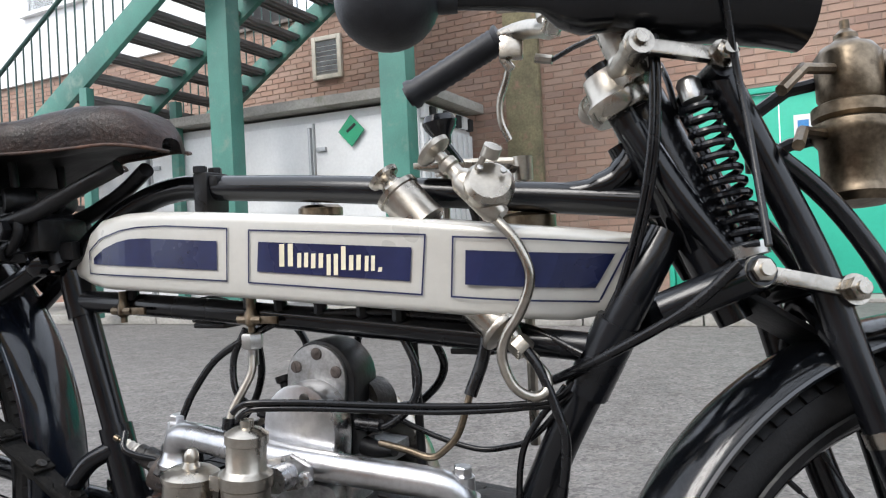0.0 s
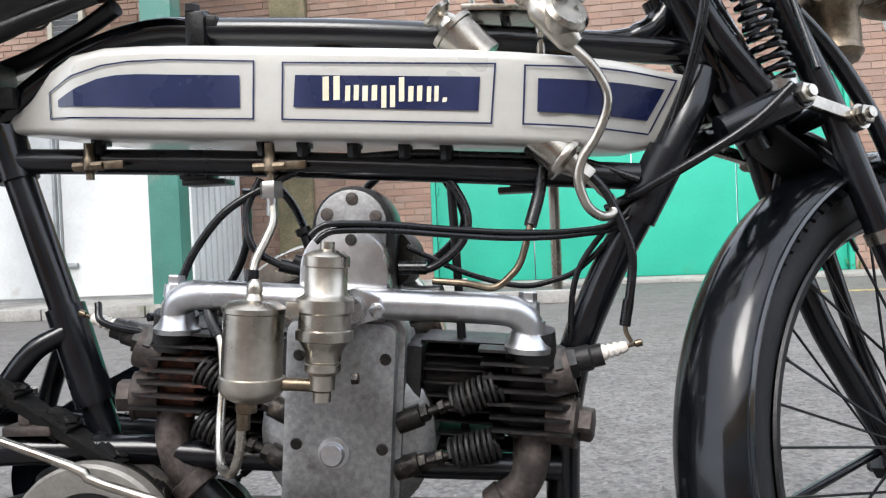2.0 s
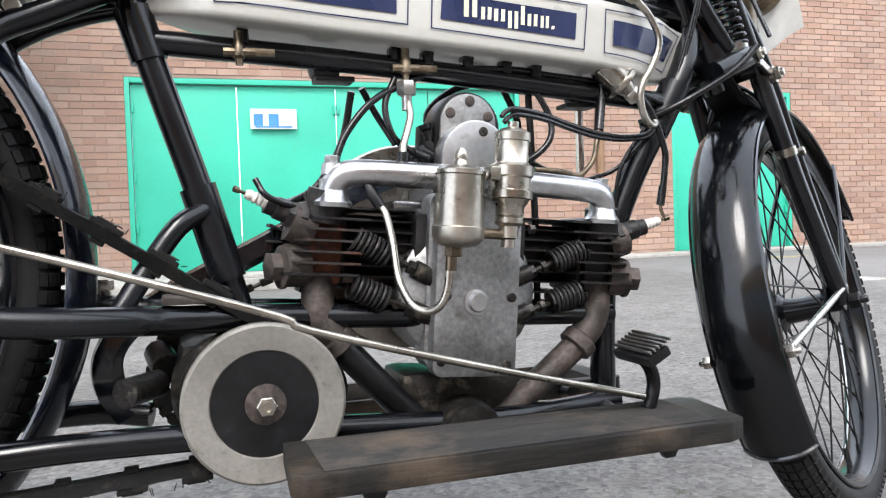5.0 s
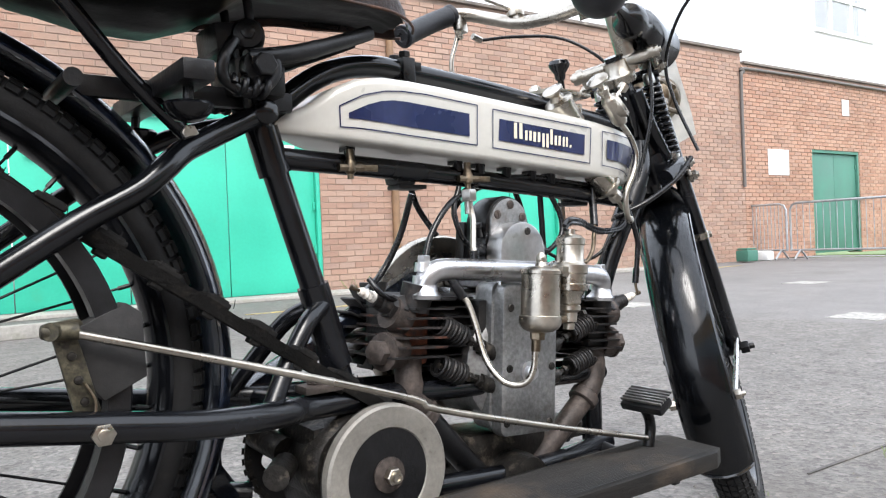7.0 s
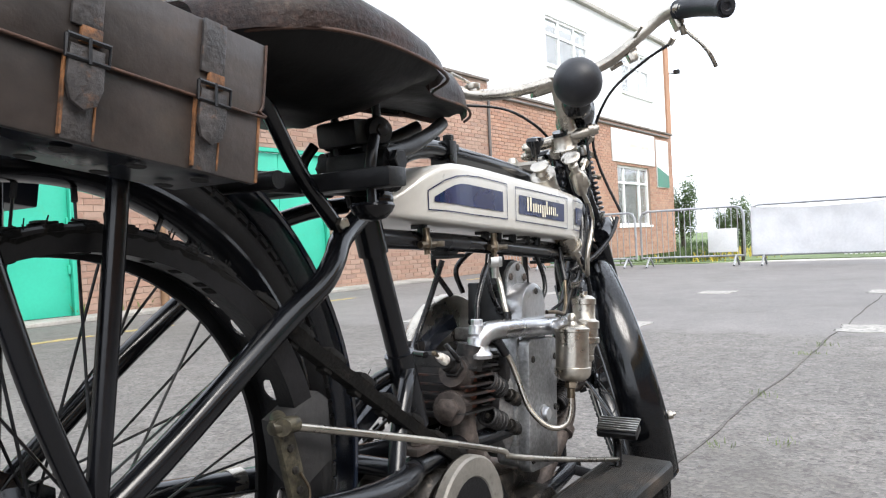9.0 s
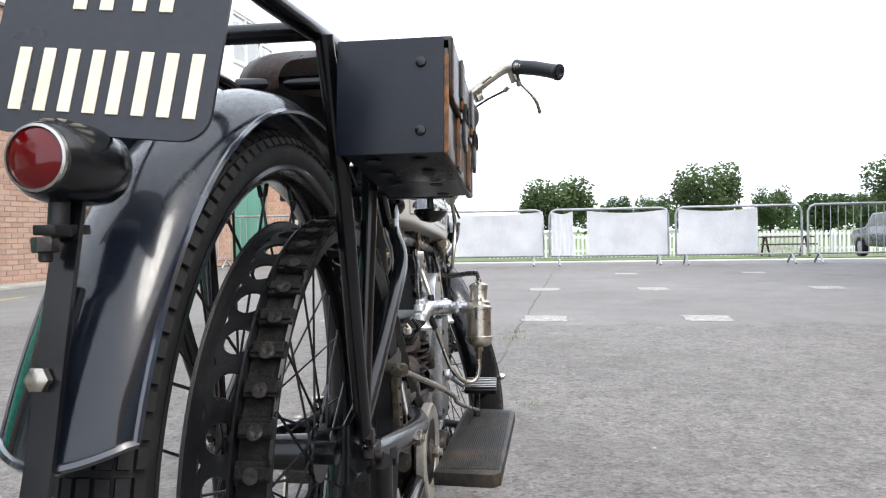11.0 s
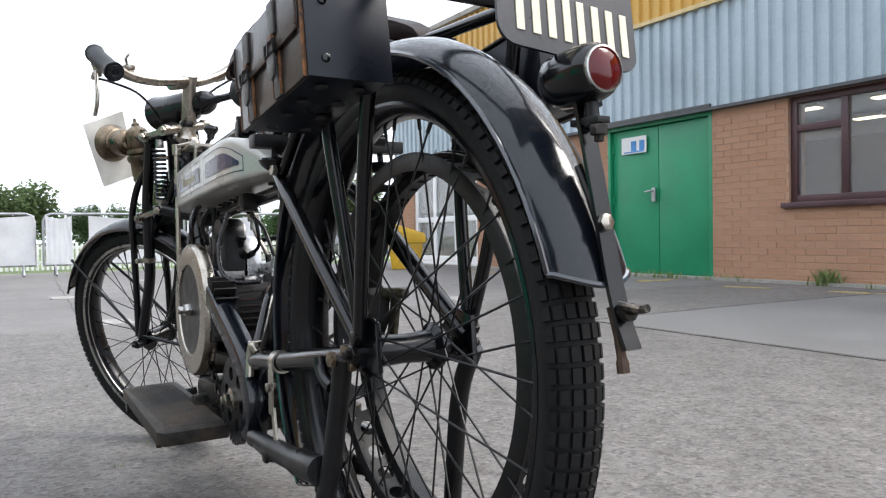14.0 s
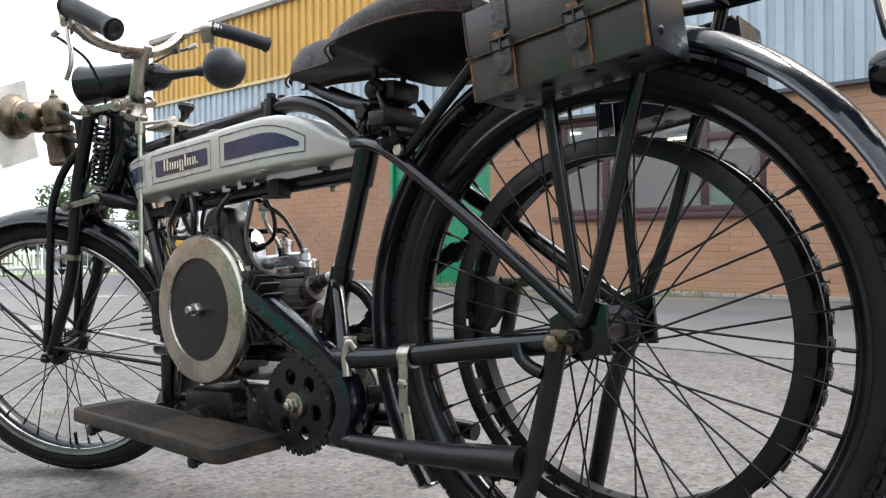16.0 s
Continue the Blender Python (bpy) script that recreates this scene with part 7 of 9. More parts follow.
# ---- left side: flywheel, primary chain, kickstart sprocket
FLY = V3(0.735, 0.066, 0.43)
fly = P("flywheel", lambda t: lathe(t, [(0.128, 0.0), (0.131, 0.004), (0.131, 0.018), (0.127, 0.024), (0.110, 0.0262), (0.0905, 0.0255), (0.0885, 0.020)], FLY, (0, 1, 0), 72), NICKEL, None, "large flat steel outside flywheel")
P("flywheel_dish", lambda t: lathe(t, [(0.089, 0.0225), (0.083, 0.008), (0.05, 0.005), (0.02, 0.006), (0.005, 0.006)], FLY, (0, 1, 0), 64), BLACK_WORN, fly)
P("flywheel_nut", lambda t: (lathe(t, [(0.016, 0.004), (0.016, 0.012), (0.012, 0.012)], FLY, (0, 1, 0), 20), hexnut(t, FLY + V3(0, 0.014, 0), (0, 1, 0), 0.0135, 0.020, 0.008)), STEEL, fly)
SPK = V3(0.494, 0.066, 0.292)
def holed_sprocket(t):
    """A toothed plate with six round holes."""
    T_, r0, r1, rc, rh = 36, 0.014, 0.071, 0.0445, 0.0125
    for k in range(6):
        mid_a = k * math.tau / 6 + 0.35
        loops = []
        for y in (0.0, 0.006):
            hole, edge = [], []
            for i in range(32):
                a = (i + 0.5) * math.tau / 32
                c, s_ = math.cos(a), math.sin(a)
                # the cell in polar form: angle by arc at rc, radius between r0 and r1
                hw = math.pi / 6 * rc
                f = min(hw / max(abs(c), 1e-6), ((r1 - rc) if s_ > 0 else (rc - r0)) / max(abs(s_), 1e-6))
                hx, hr = rh * c, rc + rh * s_
                th = mid_a + math.atan2(hx, hr)
                rr_ = math.hypot(hx, hr)
                hole.append(t.verts.new(SPK + V3(rr_ * math.sin(th), y, rr_ * math.cos(th))))
                th, rr_ = mid_a + f * c / rc, rc + f * s_
                edge.append(t.verts.new(SPK + V3(rr_ * math.sin(th), y, rr_ * math.cos(th))))
            for i in range(32):
                j = (i + 1) % 32
                t.faces.new((hole[i], hole[j], edge[j], edge[i]))
            loops.append(hole)
        for i in range(32):
            j = (i + 1) % 32
            t.faces.new((loops[0][i], loops[0][j], loops[1][j], loops[1][i]))
    ring(t, [(0.069, -0.0005), (0.0735, -0.0005), (0.0735, 0.0065), (0.069, 0.0065)], SPK, (0, 1, 0), 72)
    for k in range(T_):
        a = k * math.tau / T_
        o = V3(math.cos(a), 0, math.sin(a))
        box(t, SPK + o * 0.072 + V3(0, 0.003, 0), (0.008, 0.005, 0.006), Euler((0, -a, 0)).to_matrix(), bevel=0.001)
spk = P("chain_sprocket", holed_sprocket, BLACK_WORN, None, "drilled black chain sprocket", smooth=False)
P("sprocket_hub", lambda t: (lathe(t, [(0.02, 0), (0.02, 0.012), (0.014, 0.014)], SPK, (0, 1, 0), 20), hexnut(t, SPK + V3(0, 0.013, 0), (0, 1, 0), 0.012, 0.010, 0.007)), NICKEL, spk)
ENGS = V3(0.735, 0.069, 0.43)
def chain_pts():
    d = ENGS - SPK
    L = math.hypot(d.x, d.z)
    b = math.atan2(d.z, d.x)
    R0, R1 = 0.075, 0.030
    k = math.acos((R0 - R1) / L)
    pts = []
    for i in range(40):
        a = b + k + (math.tau - 2 * k) * i / 39
        pts.append(SPK + V3(R0 * math.cos(a), 0.003, R0 * math.sin(a)))
    p1 = ENGS + V3(R1 * math.cos(b - k), 0.0, R1 * math.sin(b - k))
    for i in range(1, 22):
        pts.append(pts[39].lerp(p1, i / 22))
    for i in range(10):
        a = b - k + 2 * k * i / 9
        pts.append(ENGS + V3(R1 * math.cos(a), 0, R1 * math.sin(a)))
    q = ENGS + V3(R1 * math.cos(b + k), 0, R1 * math.sin(b + k))
    for i in range(1, 22):
        pts.append(q.lerp(pts[0], i / 22))
    return pts
CH = chain_pts()
chain = P("primary_chain", lambda t: tube(t, CH + [CH[0]], 0.0028, 6), OILY, None, "oily roller chain")
for i in range(0, len(CH), 2):
    p, q = CH[i], CH[(i + 1) % len(CH)]
    d = q - p
    if d.length < 1e-4:
        continue
    m_ = Matrix((d.normalized(), V3(0, 1, 0), d.normalized().cross(V3(0, 1, 0)))).transposed()
    P("chain_link", lambda t: [box(t, (p + q) / 2 + V3(0, y, 0), (min(d.length, 0.014) * 1.2, 0.0016, 0.0085), m_, bevel=0.0004) for y in (-0.0045, 0.0045)], OILY, chain, smooth=False)
gd = [(0.720, 0.524), (0.665, 0.503), (0.612, 0.477), (0.550, 0.445), (0.480, 0.411), (0.422, 0.380), (0.385, 0.351), (0.366, 0.318), (0.368, 0.280), (0.388, 0.246)]
def chain_guard(t):
    path = smooth_path([(x, 0.066, z) for x, z in gd], 6)
    rows = []
    for i, p in enumerate(path):
        a = (path[min(i + 1, len(path) - 1)] - path[max(i - 1, 0)]).normalized()
        nn = V3(-a.z, 0, a.x) * -1
        rows.append([t.verts.new(p + nn * h + V3(0, y, 0)) for h, y in ((-0.026, 0.019), (-0.024, 0.0215), (-0.003, 0.021), (0.003, 0.019), (0.005, 0.013), (0.007, 0.0), (0.004, -0.014), (-0.016, -0.016))])
    for a, b in zip(rows, rows[1:]):
        for k in range(7):
            t.faces.new((a[k], a[k + 1], b[k + 1], b[k]))
    bmesh.ops.solidify(t, geom=t.faces[:], thickness=0.0015)
P("chain_guard", chain_guard, GUARD, None, "glossy black curved chain guard")
P("kick_gear", lambda t: [lathe(t, [(0.04, -0.008), (0.045, -0.006), (0.045, 0.006), (0.04, 0.008)], (0.60, 0.05, 0.262), (0, 1, 0), 28)], OILY, gearbox)
helper_chain = [(0.565, 0.06, 0.29), (0.548, 0.062, 0.265), (0.535, 0.064, 0.245), (0.52, 0.066, 0.232)]
P("kick_chain", lambda t: tube(t, smooth_path(helper_chain, 8), 0.005, 6), OILY, gearbox)


# ---- cables round the engine
def cable(pts, r=0.0035, mat=CABLE, m=None, n=6):
    P("cable", lambda t: wire(t, pts, r, 8, n), mat, None, "black sheathed control cable" if mat is CABLE else "", m=m)


D_RUN = [(0.780, -0.145, 0.560), (0.787, -0.143, 0.566), (0.800, -0.140, 0.569), (0.841, -0.120, 0.567), (0.891, -0.090, 0.561), (0.945, -0.060, 0.556), (1.003, -0.035, 0.557), (1.044, -0.028, 0.566), (1.075, -0.026, 0.61), (1.105, -0.026, 0.68), (1.128, -0.03, 0.77), (1.13, -0.02, 0.87), (1.11, 0.0, 0.94)]
cable(D_RUN, 0.0028)
cable([(x - 0.004, y - 0.002, z + 0.0055 - 0.002 * (x > 1.0)) for x, y, z in D_RUN], 0.0028)
cable([(0.621, -0.050, 0.530), (0.634, -0.045, 0.558), (0.663, -0.040, 0.593), (0.701, -0.030, 0.616), (0.756, -0.025, 0.637), (0.843, -0.025, 0.642), (0.90, -0.02, 0.638), (1.0, -0.02, 0.628), (1.06, -0.03, 0.605)], 0.0040)
cable([(0.697, -0.030, 0.625), (0.683, -0.035, 0.593), (0.690, -0.040, 0.558), (0.714, -0.035, 0.540), (0.725, -0.03, 0.536)], 0.0038)
cable([(0.714, -0.035, 0.540), (0.733, -0.030, 0.534)], 0.0065)
cable([(0.836, -0.030, 0.532), (0.862, -0.030, 0.531), (0.892, -0.030, 0.554), (0.897, -0.025, 0.585), (0.875, -0.020, 0.625), (0.860, -0.015, 0.638)], 0.0040)
cable([(0.830, -0.030, 0.532), (0.857, -0.030, 0.531)], 0.0065)
cable([(0.837, -0.020, 0.552), (0.892, -0.010, 0.524), (0.945, -0.005, 0.509), (0.978, -0.005, 0.513), (1.002, -0.010, 0.523), (1.03, -0.02, 0.55), (1.05, -0.025, 0.575)], 0.0028)
cable([(0.973, -0.025, 0.633), (0.967, -0.030, 0.599), (0.957, -0.040, 0.567)], 0.0062)
cable([(0.957, -0.040, 0.568), (0.947, -0.045, 0.535), (0.935, -0.048, 0.52), (0.920, -0.050, 0.511), (0.895, -0.050, 0.516), (0.864, -0.045, 0.519)], 0.0034, BRASS)
cable([(1.004, -0.042, 0.622), (1.023, -0.048, 0.600), (1.033, -0.050, 0.581), (1.040, -0.051, 0.563), (1.047, -0.051, 0.540), (1.047, -0.050, 0.520), (1.043, -0.050, 0.493), (1.039, -0.050, 0.474)], 0.0042)
cable([(1.043, -0.050, 0.496), (1.041, -0.050, 0.485), (1.0385, -0.050, 0.472)], 0.0052)
cable([(1.039, -0.050, 0.474), (1.0395, -0.050, 0.466), (1.044, -0.049, 0.457)], 0.0022, BRASS)
cable([(0.60, -0.035, 0.475), (0.575, -0.045, 0.480), (0.545, -0.06, 0.492), (0.535, -0.05, 0.51)], 0.0035)
cable([(1.03, -0.02, 0.58), (1.08, -0.05, 0.605), (1.15, -0.06, 0.645), (1.19, -0.06, 0.68)], 0.0045)
cable([(0.99, -0.018, 0.45), (1.0, -0.02, 0.52), (1.04, -0.02, 0.575)], 0.003)
cable([(0.78, 0.07, 0.56), (0.77, 0.075, 0.60), (0.80, 0.06, 0.63), (0.84, 0.04, 0.64)], 0.0045)
cable([(0.72, 0.055, 0.56), (0.70, 0.07, 0.60), (0.68, 0.06, 0.63)], 0.0045)
cable([(0.66, 0.03, 0.62), (0.65, 0.05, 0.56), (0.62, 0.055, 0.51), (0.585, 0.04, 0.49), (0.56, 0.0, 0.49)], 0.0045)
cable([(0.86, 0.04, 0.64), (0.89, 0.05, 0.58), (0.86, 0.06, 0.54), (0.83, 0.05, 0.53)], 0.0045)
pipe("tank_stay_rod", [(0.88, 0.0, 0.64), (0.885, 0.0, 0.48), (0.885, 0.0, 0.35)], 0.0045, BLACK_WORN)

# ---------------------------------------------------------------- fork and steering (built straight, then turned)
fork = P("fork", lambda t: (tube(t, [HEAD + UPAX * 0.05, HEAD - UPAX * 0.20], 0.015, 16)), BLACK, None, "black girder fork with exposed side springs", m=TURN)
for s in (-1, 1):
    pipe("girder_leg", [(1.183, s * 0.045, 0.845), (1.220, s * 0.046, 0.755), (1.250, s * 0.047, 0.680), (1.270, s * 0.049, 0.605), (1.293, s * 0.051, 0.52), (1.314, s * 0.052, 0.468), (1.346, s * 0.052, 0.410), (1.374, s * 0.052, 0.358), (1.389, s * 0.052, 0.322)], 0.0135, BLACK, fork, TURN)
    pipe("girder_stay", [(1.205, s * 0.047, 0.785), (1.268, s * 0.049, 0.728), (1.312, s * 0.05, 0.655), (1.335, s * 0.051, 0.57), (1.362, s * 0.054, 0.46), (1.396, s * 0.056, 0.34)], 0.0085, BLACK, fork, TURN)
    P("spring", lambda t: helix(t, (1.163, s * 0.044, 0.818), (1.198, s * 0.044, 0.692), 0.0135, 0.0032, 12, 8), BLACK, fork, "black coil fork spring", m=TURN)
    P("spring_cap", lambda t: lathe(t, [(0.010, 0), (0.010, 0.016), (0.007, 0.02)], (1.161, s * 0.044, 0.816), (-0.25, 0, 0.97), 14), STEEL, fork, m=TURN)
    P("spring_cap", lambda t: lathe(t, [(0.016, -0.006), (0.017, 0.004)], (1.197, s * 0.042, 0.69), (-0.25, 0, 0.97), 16), STEEL, fork, m=TURN)
    for (xa, za, xb, zb), nm in (((1.108, 0.854, 1.180, 0.848), "top_link"), ((1.192, 0.668, 1.267, 0.655), "lower_link")):
        y = s * 0.062
        def link(t):
            d = V3(xb - xa, 0, zb - za)
            box(t, ((xa + xb) / 2, y, (za + zb) / 2), (d.length, 0.008, 0.013), Euler((0, -math.atan2(d.z, d.x), 0)).to_matrix(), bevel=0.002)
            for x, z in ((xa, za), (xb, zb)):
                lathe(t, [(0.0125, -0.005), (0.0125, 0.005)], (x, y, z), (0, s, 0), 18)
                hexnut(t, (x, y + s * 0.005, z), (0, s, 0), 0.0095, 0.008)
                lathe(t, [(0.0055, 0), (0.0055, 0.004)], (x, y + s * 0.013, z), (0, s, 0), 12)
        P(nm, link, NICKEL, fork, "nickel fork link", m=TURN)
    P("fork_clip", lambda t: (ring(t, [(0.0135, -0.006), (0.0155, -0.006), (0.0155, 0.006), (0.0135, 0.006)], (1.287, s * 0.050, 0.545), (0.3, 0, -0.95), 20), box(t, (1.305, s * 0.058, 0.545), (0.024, 0.010, 0.010), bevel=0.002), hexnut(t, (1.313, s * 0.063, 0.545), (0, s, 0), 0.007, 0.007)), NICKEL, fork, m=TURN)
    P("axle_nut", lambda t: hexnut(t, (FRONT.x, s * 0.062, FRONT.z), (0, s, 0), 0.013, 0.016, 0.006), BLACK_WORN, fork, m=TURN)
    pipe("guard_stay", [(1.392, s * 0.060, 0.345), (1.24, s * 0.054, 0.310), (1.092, s * 0.046, 0.275)], 0.0045, STEEL if s < 0 else BLACK, front_guard, TURN)
    pipe("guard_stay", [(1.392, s * 0.060, 0.35), (1.50, s * 0.055, 0.462), (1.600, s * 0.045, 0.560)], 0.004, BLACK, front_guard, TURN)
    P("stay_bolt", lambda t: hexnut(t, (1.091, s * 0.046, 0.2745), (0, s, 0), 0.0085, 0.010, 0.004), NICKEL, front_guard, m=TURN)
    pipe("fork_crown_arm", [(1.128, s * 0.028, 0.642), (1.16, s * 0.045, 0.655), (1.192, s * 0.055, 0.668)], 0.015, BLACK, fork, TURN)
    pipe("head_bracket", [(1.118, s * 0.02, 0.80), (1.15, s * 0.026, 0.74), (1.185, s * 0.035, 0.685)], [0.012] * 6 + [0.012] * 5, BLACK, fork, TURN)
pipe("crown_bridge", [(1.245, -0.048, 0.665), (1.245, 0.048, 0.665)], 0.011, BLACK, fork, TURN)
pipe("crown_bridge", [(1.270, -0.049, 0.60), (1.262, 0, 0.655), (1.270, 0.049, 0.60)], 0.010, BLACK, fork, TURN)
pipe("top_spindle", [(1.108, -0.075, 0.852), (1.108, 0.075, 0.852)], 0.011, NICKEL, fork, TURN)
pipe("top_spindle", [(1.180, -0.062, 0.840), (1.180, 0.062, 0.840)], 0.010, BLACK, fork, TURN)
pipe("lower_spindle", [(1.192, -0.07, 0.668), (1.192, 0.07, 0.668)], 0.012, BLACK, fork, TURN)
P("head_race", lambda t: lathe(t, [(0.026, -0.012), (0.029, -0.008), (0.029, 0.004), (0.023, 0.010), (0.020, 0.03)], HEAD + UPAX * 0.012, UPAX, 24), NICKEL, fork, m=TURN)
P("guard_bracket", lambda t: (box(t, (1.235, 0.0, 0.64), (0.08, 0.05, 0.006), Euler((0, radians(30), 0)).to_matrix(), bevel=0.002), hexnut(t, (1.22, -0.015, 0.655), (-0.5, 0, 0.87), 0.007, 0.006)), BLACK_WORN, fork, m=TURN)

# handlebar
BAR_L = [(1.064, 0.0, 0.955), (1.058, 0.04, 0.953), (1.05, 0.10, 0.952), (1.045, 0.16, 0.962), (1.035, 0.21, 0.985), (1.015, 0.245, 1.000), (0.985, 0.265, 0.998), (0.94, 0.28, 0.977), (0.875, 0.293, 0.944)]
BAR_BACK = TURN_BAR.inverted()
BAR_R = [BAR_BACK @ (MIRROR_BAR @ V3(*p) + BAR_REACH * (p[1] / 0.293) ** 0.7 if p[1] > 0 else TURN_BAR @ V3(*p)) for p in BAR_L]
bar = P("handlebar", lambda t: (tube(t, smooth_path(BAR_R[::-1] + [V3(*p) for p in BAR_L[1:]], 5), 0.0115, 14), lathe(t, [(0.017, -0.055), (0.0165, 0), (0.0155, 0.05), (0.018, 0.055), (0.018, 0.07)], (1.087, 0, 0.90), (-0.35, 0, 0.93), 20), lathe(t, [(0.021, -0.02), (0.022, 0.0), (0.018, 0.008)], (1.105, 0, 0.855), UPAX, 20)), NICKEL, None, "dull nickel swept-back handlebar", m=TURN_BAR)
for side in (-1, 1):
    s, m_side = 1, TURN_BAR if side > 0 else Matrix.Translation(BAR_REACH) @ MIRROR_BAR
    g0, g1 = V3(0.988, s * 0.264, 0.999), V3(0.868, s * 0.2945, 0.940)
    def grip(t):
        path = smooth_path([g0, V3(0.94, s * 0.28, 0.977), g1], 14)
        rs = [0.0172 + 0.0006 * (1 if k % 2 else -1) for k in range(len(path))]
        rs[0] = rs[1] = 0.0195
        rs[-1], rs[-2] = 0.0195, 0.0195
        tube(t, path, rs, 24)
    gp = P("grip", grip, RUBBER_GRIP, bar, "ribbed black rubber grip", m=m_side)
    P("grip_end", lambda t: lathe(t, [(0.014, 0), (0.014, 0.004), (0.008, 0.004), (0.006, 0.001)], g1, g1 - V3(0.94, s * 0.28, 0.977), 20), RUBBER_GRIP, bar, m=m_side)
    P("lever_clamp", lambda t: (box(t, (1.0, s * 0.255, 0.982), (0.03, 0.014, 0.03), bevel=0.004), tube(t, [(0.99, s * 0.258, 0.97), (1.0, s * 0.258, 0.955)], 0.006, 8), hexnut(t, (1.0, s * 0.263, 0.98), (0, s, 0), 0.006, 0.005), tube(t, [(1.03, s * 0.25, 0.965), (1.05, s * 0.245, 0.96)], 0.006, 8)), NICKEL, bar, m=m_side)
    P("brake_lever", lambda t: wire(t, [(0.998, s * 0.262, 0.965), (0.993, s * 0.268, 0.945), (0.985, s * 0.275, 0.92), (0.986, s * 0.28, 0.895), (0.996, s * 0.284, 0.872)], 0.0042, 8), NICKEL, bar, "curved nickel hand lever", m=m_side)
    P("bar_control", lambda t: (lathe(t, [(0.015, 0), (0.016, 0.004), (0.016, 0.009), (0.010, 0.012)], (1.045, s * 0.165, 0.975), (0, 0, 1), 20), tube(t, [(1.045, s * 0.165, 0.985), (1.02, s * 0.18, 0.996), (0.985, s * 0.19, 1.0)], 0.003, 6), box(t, (1.046, s * 0.165, 0.968), (0.022, 0.018, 0.022), bevel=0.003), tube(t, [(1.05, s * 0.145, 0.966), (1.06, s * 0.12, 0.965)], 0.005, 8)), NICKEL, bar, m=m_side)
    P("control_cable", lambda t: wire(t, [(1.05, s * 0.245, 0.96), (1.08, s * 0.19, 0.955), (1.11, s * 0.11, 0.93), (1.14, s * 0.05, 0.87), (1.15, s * 0.035, 0.80), (1.15, s * 0.035, 0.70)], 0.003, 8), CABLE, bar, m=m_side)

# bulb horn
HORN, HORN_A = V3(0.899, -0.042, 0.903), V3(0.996, 0.083, -0.010)
horn = P("bulb_horn", lambda t: lathe(t, [(0.008, 0.035), (0.009, 0.10), (0.011, 0.13), (0.024, 0.145), (0.030, 0.165), (0.027, 0.19), (0.030, 0.205), (0.036, 0.215), (0.038, 0.28), (0.041, 0.32), (0.044, 0.342), (0.045, 0.346), (0.041, 0.344), (0.030, 0.31), (0.01, 0.30)], HORN, HORN_A, 28), BLACK, None, "black bulb horn clamped to the steering stem", m=TURN_BAR)
P("horn_bulb", lambda t: lathe(t, [(0.043 * math.sin(radians(a)), -0.045 * math.cos(radians(a))) for a in range(4, 170, 10)] + [(0.012, 0.047), (0.011, 0.06)], HORN, HORN_A, 32), RUBBER_GRIP, horn, "black rubber squeeze bulb", m=TURN_BAR)
P("horn_clamp", lambda t: (box(t, (1.09, -0.03, 0.905), (0.03, 0.05, 0.02), bevel=0.004), hexnut(t, (1.09, -0.03, 0.915), (0, 0, 1), 0.007, 0.008)), BLACK_WORN, horn, m=TURN_BAR)

# acetylene lamp with its generator
lamp = P("acetylene_lamp", lambda t: lathe(t, [(0.006, -0.084), (0.024, -0.081), (0.029, -0.074), (0.0285, -0.070), (0.0275, -0.066), (0.0285, -0.062), (0.0285, -0.030), (0.0335, -0.024), (0.0345, -0.018), (0.0335, -0.012), (0.028, -0.009), (0.0325, -0.006), (0.0325, 0.004), (0.024, 0.008), (0.027, 0.013), (0.0275, 0.05), (0.022, 0.058), (0.014, 0.062), (0.010, 0.066), (0.010, 0.07), (0.004, 0.076), (0.004, 0.084), (0.001, 0.085)], (1.297, 0.03, 0.812), (0, 0, 1), 32), BRASS, None, "tarnished brass acetylene lamp on the fork", m=TURN_BAR)
P("lamp_head", lambda t: lathe(t, [(0.005, 0), (0.026, 0.005), (0.034, 0.014), (0.034, 0.046), (0.038, 0.049), (0.038, 0.054), (0.045, 0.061), (0.049, 0.067), (0.050, 0.080), (0.047, 0.082), (0.042, 0.070), (0.01, 0.066)], (1.325, 0.035, 0.838), (0.97, 0.16, 0.1), 32), BRASS, lamp, m=TURN_BAR)
P("lamp_jewel", lambda t: lathe(t, [(0.009, 0), (0.008, 0.004), (0.003, 0.006)], (1.352, 0.070, 0.845), (0, 1, 0), 16), GREEN_GLASS, lamp, m=TURN_BAR)
P("lamp_arm", lambda t: (tube(t, [(1.285, 0.04, 0.845), (1.25, 0.05, 0.84), (1.215, 0.05, 0.815)], 0.006, 8), tube(t, [(1.285, 0.04, 0.795), (1.25, 0.05, 0.79), (1.22, 0.05, 0.775)], 0.006, 8), box(t, (1.218, 0.05, 0.795), (0.014, 0.012, 0.06), bevel=0.003)), BLACK_WORN, lamp, m=TURN_BAR)
P("lamp_arm", lambda t: (tube(t, [(1.275, 0.01, 0.845), (1.24, -0.02, 0.835), (1.215, -0.04, 0.81)], 0.005, 8), tube(t, [(1.27, 0.02, 0.79), (1.24, -0.01, 0.785), (1.225, -0.04, 0.765)], 0.005, 8)), BRASS, lamp, m=TURN_BAR)
P("water_tap", lambda t: tube(t, [(1.297, 0.058, 0.822), (1.297, 0.066, 0.826), (1.30, 0.068, 0.836)], 0.005, 8), BRASS, lamp, m=TURN_BAR)
tag_sheet = thing("paper_sheet", "white paper sheet in a clear sleeve hung before the lamp", "paper")
